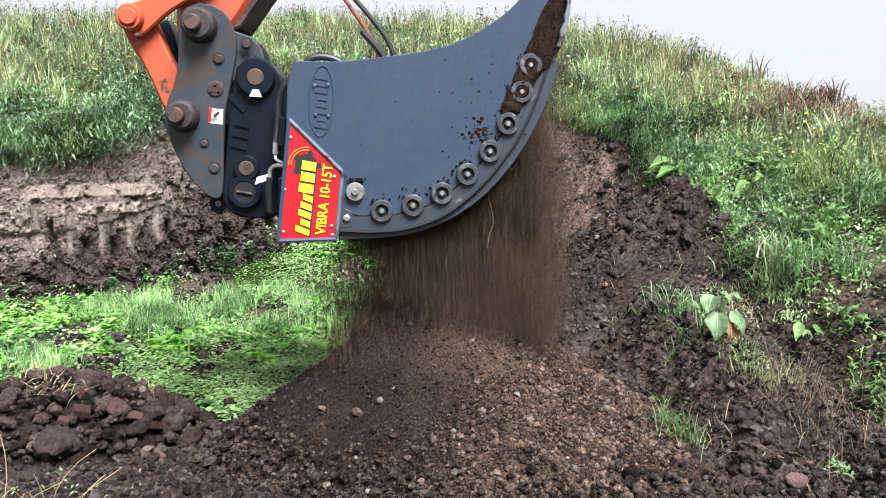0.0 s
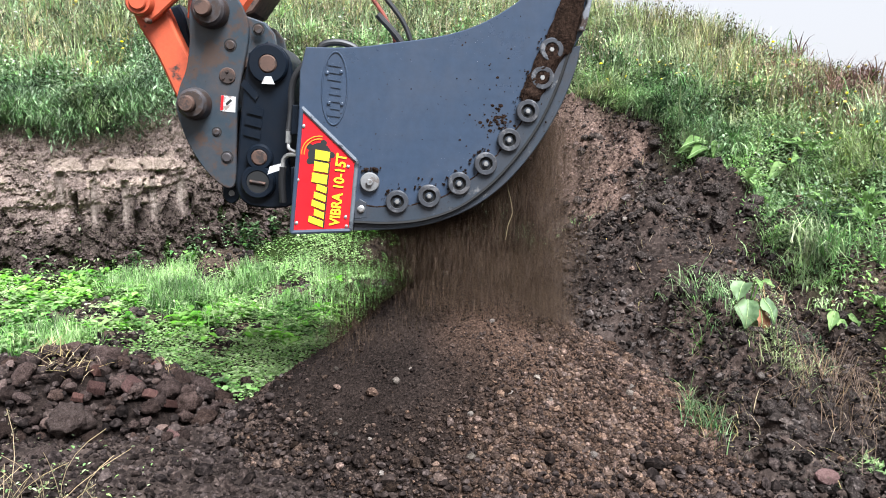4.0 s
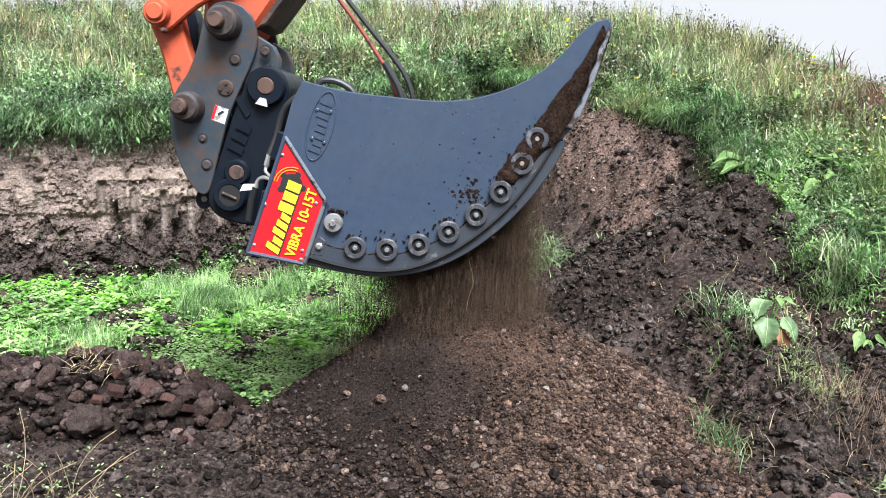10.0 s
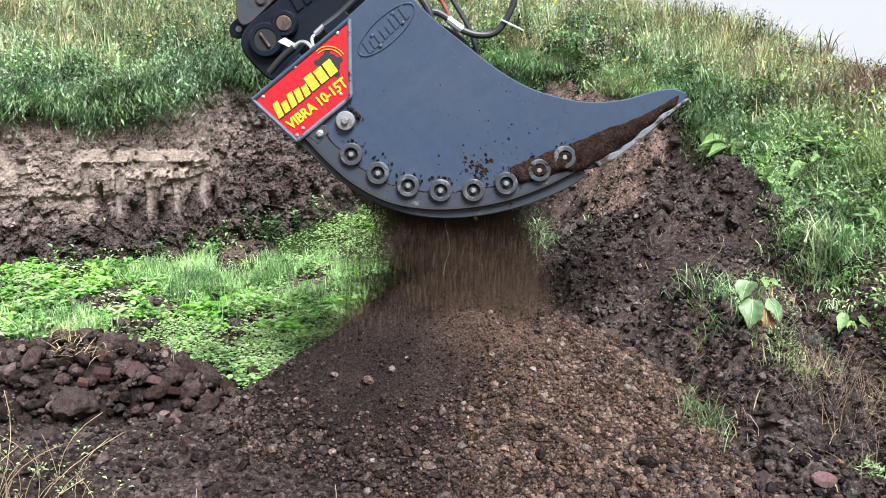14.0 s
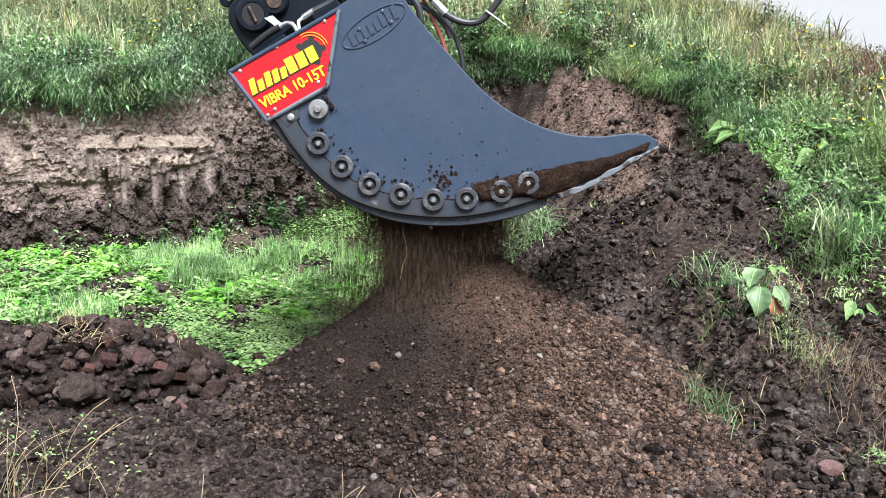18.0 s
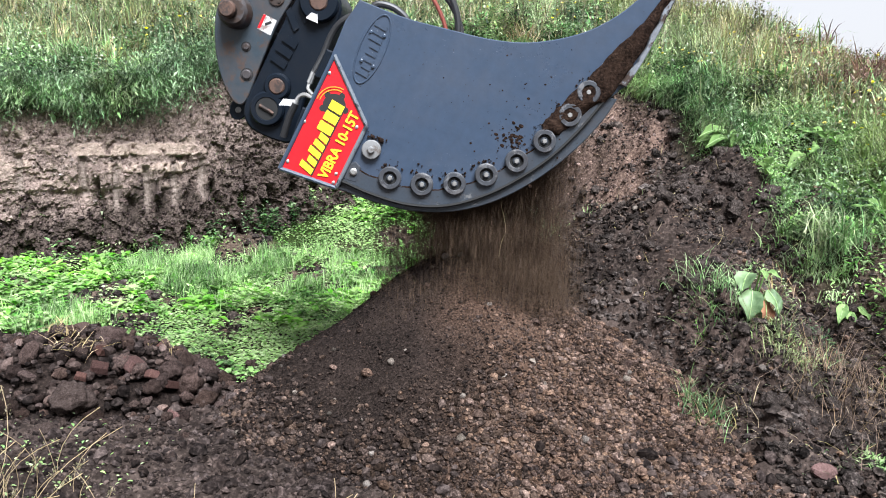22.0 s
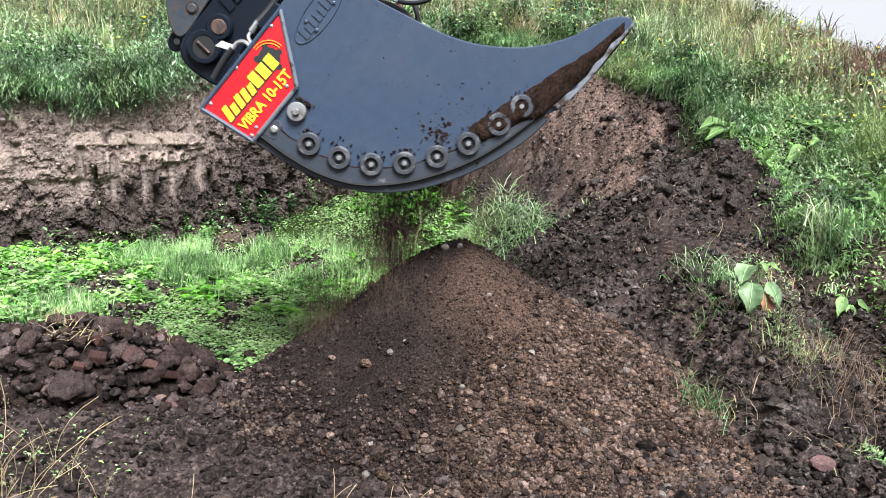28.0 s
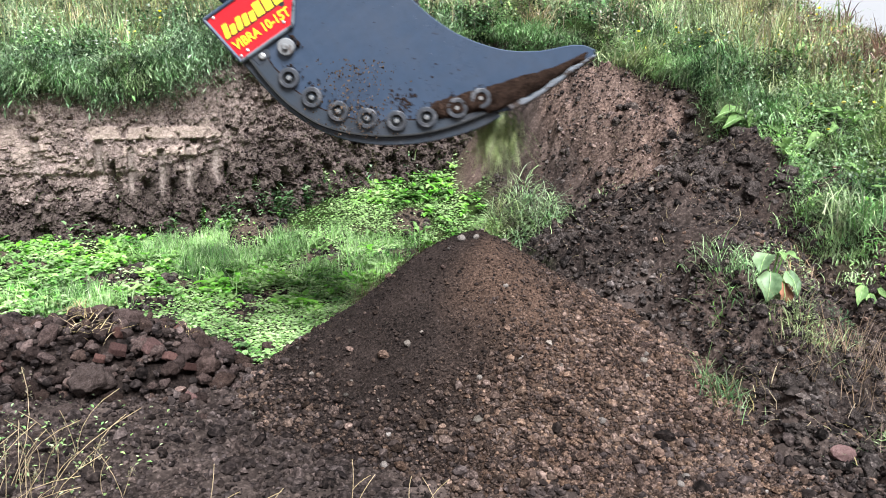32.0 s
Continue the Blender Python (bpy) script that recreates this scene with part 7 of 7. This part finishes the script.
        x, y = (hh.uniform(-1.05, -0.05), hh.uniform(2.35, 2.7)) if right else (-1.74 + hh.normal(0, 0.16) * (1.0 if k % 4 else 1.6), 2.55 + hh.normal(0, 0.16))
        tall = hh.uniform(0.08, 0.22) if right else hh.uniform(0.14, 0.36) * (2.0 if k % 9 == 0 else 1.0)
        lean = Vector((hh.normal(0.12, 0.25), hh.normal(0, 0.15), 1)).normalized()
        bend = Vector((hh.normal(0.2, 0.8), hh.normal(0, 0.3), -0.25))
        z0 = height_at(x, y) - 0.02
        pts = [Vector((x, y, z0)) + lean * tall * t + bend * tall * t * t * 0.5 for t in (0, 0.2, 0.4, 0.6, 0.8, 1.0)]
        s = tagged(new("dry_stalk"), "thin straw-coloured dry grass stalk standing near rubble", "dry stalk", "dry stalks near the rubble")
        s.matrix_basis = pose(x, y, z0)
        part("stem", tube([q - Vector((x, y, z0)) for q in pts], 0.0012, 5), M_WHEAT, s)
        if not right and k % 3 == 0:
            n = 26
            t = hh.uniform(0.72, 1.0, n)
            q = np.array([(Vector((0, 0, 0)) + lean * tall * a + bend * tall * a * a * 0.5)[:] for a in t]) + hh.normal(0, 0.006, (n, 3))
            v, f = leaves(q, np.full(n, 0.012), np.full(n, 0.004), hh.uniform(0, 6.28, n), hh.uniform(0, 1.4, n))
            o = new("seed_head", from_arrays("seed_head", v, f, M_SEED))
            o.parent = s
    n = 420
    x, y = -1.85 + h.normal(0, 0.28, n), 2.85 + h.normal(0, 0.28, n)
    keep = (rubble_height(x, y) < 0.02) & (pile_height(x, y, False) < 0.05) & (x < -1.2)
    x, y = x[keep], y[keep]
    n = len(x)
    L = h.uniform(0.010, 0.026, n)
    stuff("front_herbs", [leaves(np.stack([x, y, land(x, y) + h.uniform(0, 0.05, n)], -1), L, L * 0.5, h.uniform(0, 6.28, n), h.uniform(-0.3, 0.7, n))], M_BANKGRASS, "small green herbs on gravelly ground", "herbs")


bank_plants()
floor_plants()
single_plants()


# ---------------------------------------------------------------- falling soil
def grain_cloud(name, count, seed, size, blade=0):
    """A loose bunch of soil crumbs that fall together."""
    g = np.random.default_rng(seed)
    x = g.normal(0, 0.085, count)
    y = g.uniform(-0.15, 0.46, count)
    z = g.uniform(0, 0.36, count)
    s = size * np.exp(g.normal(0, 0.35, count))
    tet = np.array([[1, 1, 1], [-1, -1, 1], [-1, 1, -1], [1, -1, -1.0]]) * 0.8, np.array([[0, 1, 3], [0, 2, 1], [0, 3, 2], [1, 2, 3]])
    v, f = rocks(np.stack([x, y, z], -1), s, seed, tet, 1.0, 0.3)
    return from_arrays(name, v, f, M_DUST)


CLOUDS = [grain_cloud("crumbs", 5600, 500 + k, 0.0021) for k in range(3)]
THIN = [grain_cloud("crumbs", 620, 510 + k, 0.0036) for k in range(3)]
SPARSE = [grain_cloud("crumbs", 1500, 520 + k, 0.0034) for k in range(2)]



# seconds, and the curtain's edges across the pit in metres
CURTAIN = ((0, -0.57, 0.52), (1, -0.60, 0.39), (5, -0.64, 0.38), (6, -0.70, 0.42), (8, -0.69, 0.30), (10, -0.65, 0.15), (12, -0.63, 0.21), (14, -0.58, 0.21), (17, -0.64, 0.11), (19, -0.74, 0.0), (20.1, -0.64, 0.03),
           (20.5, -0.10, 0.44), (21, -0.12, 0.50), (21.5, -0.43, 0.32), (22, -0.36, 0.40), (23, -0.42, 0.21), (24, -0.52, 0.12), (25, -0.54, 0.0), (28, -0.73, -0.07), (29, -0.92, -0.35), (30, -0.87, -0.16), (31, -0.70, -0.09), (32, -0.73, -0.15))
# place across the curtain, mesh, last second of falling
STREAMS = []
for k in range(112):
    u = (k * 0.618034) % 1.0
    STREAMS.append((0.14 + 0.82 * u ** 0.76, CLOUDS[k % 3], 0.0, 23.2 + 2.6 * ((k * 0.755) % 1.0)))
for k in range(24):
    STREAMS.append(((k * 0.618034) % 1.0, THIN[k % 3], 0.0, 26.5 + 5.2 * ((k * 0.377) % 1.0)))
for k in range(20):
    STREAMS.append(((k * 0.618034) % 1.0, SPARSE[k % 2], 0.0, 28.4 + 3.9 * ((k * 0.377) % 1.0)))


def curtain_top(u, t):
    """Where a stream leaves the bucket's underside at t."""
    ts = [r[0] for r in CURTAIN]
    a, b = (float(np.interp(t, ts, [r[k] for r in CURTAIN])) for k in (1, 2))
    bx, by, bz, turn = bucket_at(t)
    c, s = math.cos(radians(turn)), math.sin(radians(turn))
    line = sorted((bx + p[0] * c - p[1] * s, bz + p[0] * s + p[1] * c) for p in LOW_LINE[::3])
    x = a + (b - a) * u
    return x, by, float(np.interp(x, [p[0] for p in line], [p[1] for p in line]))


FALLING = []
for k, (q, me, t0, t1) in enumerate(STREAMS):
    FALLING.append(tagged(new("falling_soil", me), "stream of dark soil crumbs falling from the bucket", "falling soil", "falling soil", "stuff"))
CLOD_MESH = [rock_mesh("falling_clod", 600 + k, M_RUBBLE, ICO2, 0.12, 0.8) for k in range(3)]
CLODS = [tagged(new("falling_clod", CLOD_MESH[k % 3]), "small brown clod tumbling from the bucket", "soil clod", "falling clods") for k in range(16)]
ROOT = tagged(new("hanging_root"), "thin pale root dangling under the bucket", "root")
part("root", tube(curve(((0, 0.02, 0.05), (0.004, 0.02, -0.03), (0.020, 0.02, -0.09), (0.028, 0.02, -0.15), (0.012, 0.02, -0.20), (0.002, 0.02, -0.27)), 5), 0.0013, 5), M_STRAW, ROOT)


g_clump = np.random.default_rng(88)
n_clump = 420
v_clump, f_clump = arches(g_clump.normal(0, 1, (n_clump, 3)) * np.array([0.05, 0.06, 0.035]), g_clump.uniform(0.12, 0.34, n_clump), np.full(n_clump, 0.005), g_clump.uniform(0, 6.28, n_clump), g_clump.uniform(1.9, 3.0, n_clump), g_clump.uniform(0.0, 0.35, n_clump))
GRASS_CLUMP = tagged(new("grass_clump", from_arrays("grass_clump", v_clump, f_clump, M_PALEGRASS)), "bundle of pale grass dangling under the bucket", "grass", kind="stuff")


def fall_rows(q, k, t1, spread_y=4.0, speed=1.0):
    """Falls again and again from inside the bucket into the pile."""
    rows = []
    g = random.Random(900 + k)
    f = -g.randrange(1, 12)
    period = 12
    while f < 32 * FPS + period:
        for part_of, at in ((0, f), (1, f + period - 1)):
            t = min(max(at / FPS, 0.0), 32.0)
            x, y, z = curtain_top(min(max(q + g.uniform(-0.04, 0.04), 0.0), 1.0), t)
            yy = y + 0.5
            ground = float(pile_height(np.float64(x), np.float64(CREST[1]), False))
            low = max(ground, 0.05) - 0.52
            if part_of == 0:
                zz, spin = z + 0.04, k * 37
                if at / FPS > t1 or (k % 3 == 0 and 16.5 < at / FPS < 20.3 or k % 4 == 1 and 18.8 < at / FPS < 20.3):
                    zz = low - 0.45
            else:
                zz, x = low, x + g.uniform(-0.03, 0.03)
            if at < 0:
                before, before_at = pose(x, yy, zz), at
            if 0 <= at <= 32 * FPS:
                rows.append((at / FPS, pose(x, yy + 0.31 * (k % 4 == 3), zz, 0, 0, (k % 2) * 180)))
        f += period
    if rows[0][0] > 0:
        a, b = before.translation, rows[0][1].translation
        rows.insert(0, (0.0, Matrix.Translation(a.lerp(b, min(1, -before_at / (rows[0][0] * FPS - before_at)))) @ rows[0][1].to_3x3().to_4x4()))
    if rows[-1][0] < 32:
        rows.append((32.0, rows[-1][1]))
    return rows


# ---------------------------------------------------------------- motion
# seconds, place of the bucket's pin washer and turn of the bucket in degrees
BUCKET_ROWS = (
    (0, -0.487, 3.500, 1.275, -0.09),
    (0.5, -0.496, 3.500, 1.227, -0.03),
    (1, -0.499, 3.500, 1.222, 0.33),
    (1.5, -0.500, 3.500, 1.225, 0.35),
    (2, -0.500, 3.500, 1.225, 0.23),
    (2.5, -0.499, 3.500, 1.223, 0.68),
    (4.5, -0.506, 3.500, 1.222, 0.58),
    (5, -0.529, 3.500, 1.232, 0.11),
    (5.5, -0.546, 3.500, 1.229, 0.10),
    (6, -0.565, 3.500, 1.225, 0.39),
    (6.5, -0.572, 3.500, 1.226, 0.14),
    (7, -0.575, 3.500, 1.225, 0.41),
    (7.5, -0.571, 3.500, 1.229, -0.08),
    (8, -0.572, 3.500, 1.223, 0.32),
    (8.5, -0.593, 3.500, 1.190, -2.11),
    (9, -0.605, 3.500, 1.184, -1.96),
    (9.5, -0.601, 3.500, 1.186, -3.02),
    (10, -0.716, 3.500, 1.084, -12.31),
    (10.5, -0.657, 3.500, 1.201, -17.44),
    (11, -0.706, 3.500, 1.260, -28.77),
    (11.5, -0.702, 3.500, 1.300, -37.35),
    (12, -0.638, 3.500, 1.395, -43.16),
    (12.5, -0.607, 3.500, 1.470, -44.51),
    (13, -0.614, 3.500, 1.459, -43.93),
    (13.5, -0.611, 3.500, 1.454, -43.77),
    (14, -0.611, 3.500, 1.452, -43.93),
    (14.5, -0.604, 3.500, 1.460, -44.66),
    (16.5, -0.667, 3.500, 1.449, -47.22),
    (17, -0.720, 3.500, 1.449, -49.75),
    (17.5, -0.705, 3.500, 1.435, -50.49),
    (18, -0.756, 3.500, 1.436, -53.74),
    (18.5, -0.807, 3.500, 1.454, -57.78),
    (19, -0.829, 3.500, 1.453, -58.28),
    (19.5, -0.854, 3.500, 1.461, -60.10),
    (20, -0.704, 3.500, 1.432, -51.75),
    (20.5, -0.366, 3.500, 1.470, -32.49),
    (21, -0.361, 3.500, 1.398, -25.28),
    (21.5, -0.468, 3.500, 1.335, -24.29),
    (22, -0.485, 3.500, 1.298, -20.12),
    (22.5, -0.496, 3.500, 1.232, -18.39),
    (23, -0.540, 3.500, 1.234, -17.14),
    (23.5, -0.512, 3.500, 1.196, -12.19),
    (24, -0.564, 3.500, 1.150, -11.10),
    (24.5, -0.604, 3.500, 1.148, -10.79),
    (25, -0.600, 3.500, 1.136, -10.02),
    (25.5, -0.600, 3.500, 1.148, -10.73),
    (27.5, -0.682, 3.500, 1.325, -22.51),
    (28, -0.807, 3.500, 1.405, -33.12),
    (28.5, -0.982, 3.500, 1.394, -46.61),
    (29, -1.033, 3.500, 1.370, -54.74),
    (29.5, -0.955, 3.500, 1.440, -55.52),
    (30, -0.881, 3.500, 1.480, -55.47),
    (30.5, -0.839, 3.500, 1.461, -55.10),
    (31, -0.730, 3.500, 1.480, -50.58),
    (31.5, -0.647, 3.500, 1.509, -45.27),
    (32, -1.011, 3.966, 1.659, -49.60),
)


def bucket_at(t):
    ts = [r[0] for r in BUCKET_ROWS]
    return [float(np.interp(t, ts, [r[k] for r in BUCKET_ROWS])) for k in range(1, 5)]


def carry(point, t, depth=0.0):
    """Where a point of the bucket's side is at t."""
    x, y, z, a = bucket_at(t)
    c, s = math.cos(radians(a)), math.sin(radians(a))
    return x + point[0] * c - point[1] * s, y + depth, z + point[0] * s + point[1] * c


def motions():
    rows = [(t, pose(x, y, z, 0, -a, 0)) for t, x, y, z, a in BUCKET_ROWS]
    walk(BUCKET, rows)
    walk(COUPLER, rows)
    arm, link, hose, loop = [], [], [], []
    for t, x, y, z, a in BUCKET_ROWS:
        px, py, pz = carry(PIN_A, t)
        arm.append((t, pose(px, y, pz, 0, -0.12 * a, 0)))
        px, py, pz = carry(PIN_B, t)
        link.append((t, pose(px, y, pz, 0, -0.75 * a, 0)))
        px, py, pz = carry((0.175, 0.640), t)
        hose.append((t, pose(px, y, pz, 0, -0.15 * a, 0)))
        drop = 0.30 * float(1 - step(np.float64(-a), 14.0, 34.0))
        c, n = math.cos(radians(a)), math.sin(radians(a))
        back = 0.11 * float(step(np.float64(-a), 44.0, 53.0))
        loop.append((t, pose(x + drop * n - 0.3 * back, y, z - drop * c + back, 0, -a, 0)))
    walk(STICK, arm)
    walk(LINK, link)
    walk(HOSES, hose)
    walk(LOOP, loop)
    for k, (ob, (q, me, t0, t1)) in enumerate(zip(FALLING, STREAMS)):
        walk(ob, fall_rows(q, k, t1))
    g = random.Random(77)
    for k, ob in enumerate(CLODS):
        s = g.uniform(0.008, 0.018)
        ob.scale = (s, s, s)
        dx, dy = g.uniform(-0.1, 0.1), g.uniform(-0.35, 0.25)
        walk(ob, [(t, Matrix.Translation((dx, dy, 0.12)) @ m) for t, m in fall_rows(0.25 + 0.6 * ((k * 0.618) % 1), 60 + k, 26.0 + 0.2 * k)])
    walk(ROOT, [(t, pose(*carry((0.615, 0.005), t, 0.10))) for t, *_ in BUCKET_ROWS])
    rows = []
    for t, x, y, z, a in BUCKET_ROWS:
        out = float(step(np.float64(t), 29.6, 31.7))
        cx, cy, cz = carry((0.45 + 0.48 * out, 0.35 + 0.23 * out), t, 0.30)
        rows.append((t, pose(cx, cy, cz)))
    walk(GRASS_CLUMP, rows)
    walk(PILE, [(0, pose(0, 0, -0.035)), (6, pose(0, 0, -0.012)), (13, pose(0, 0, -0.004)), (26, pose(0, 0, 0)), (32, pose(0, 0, 0))])


motions()
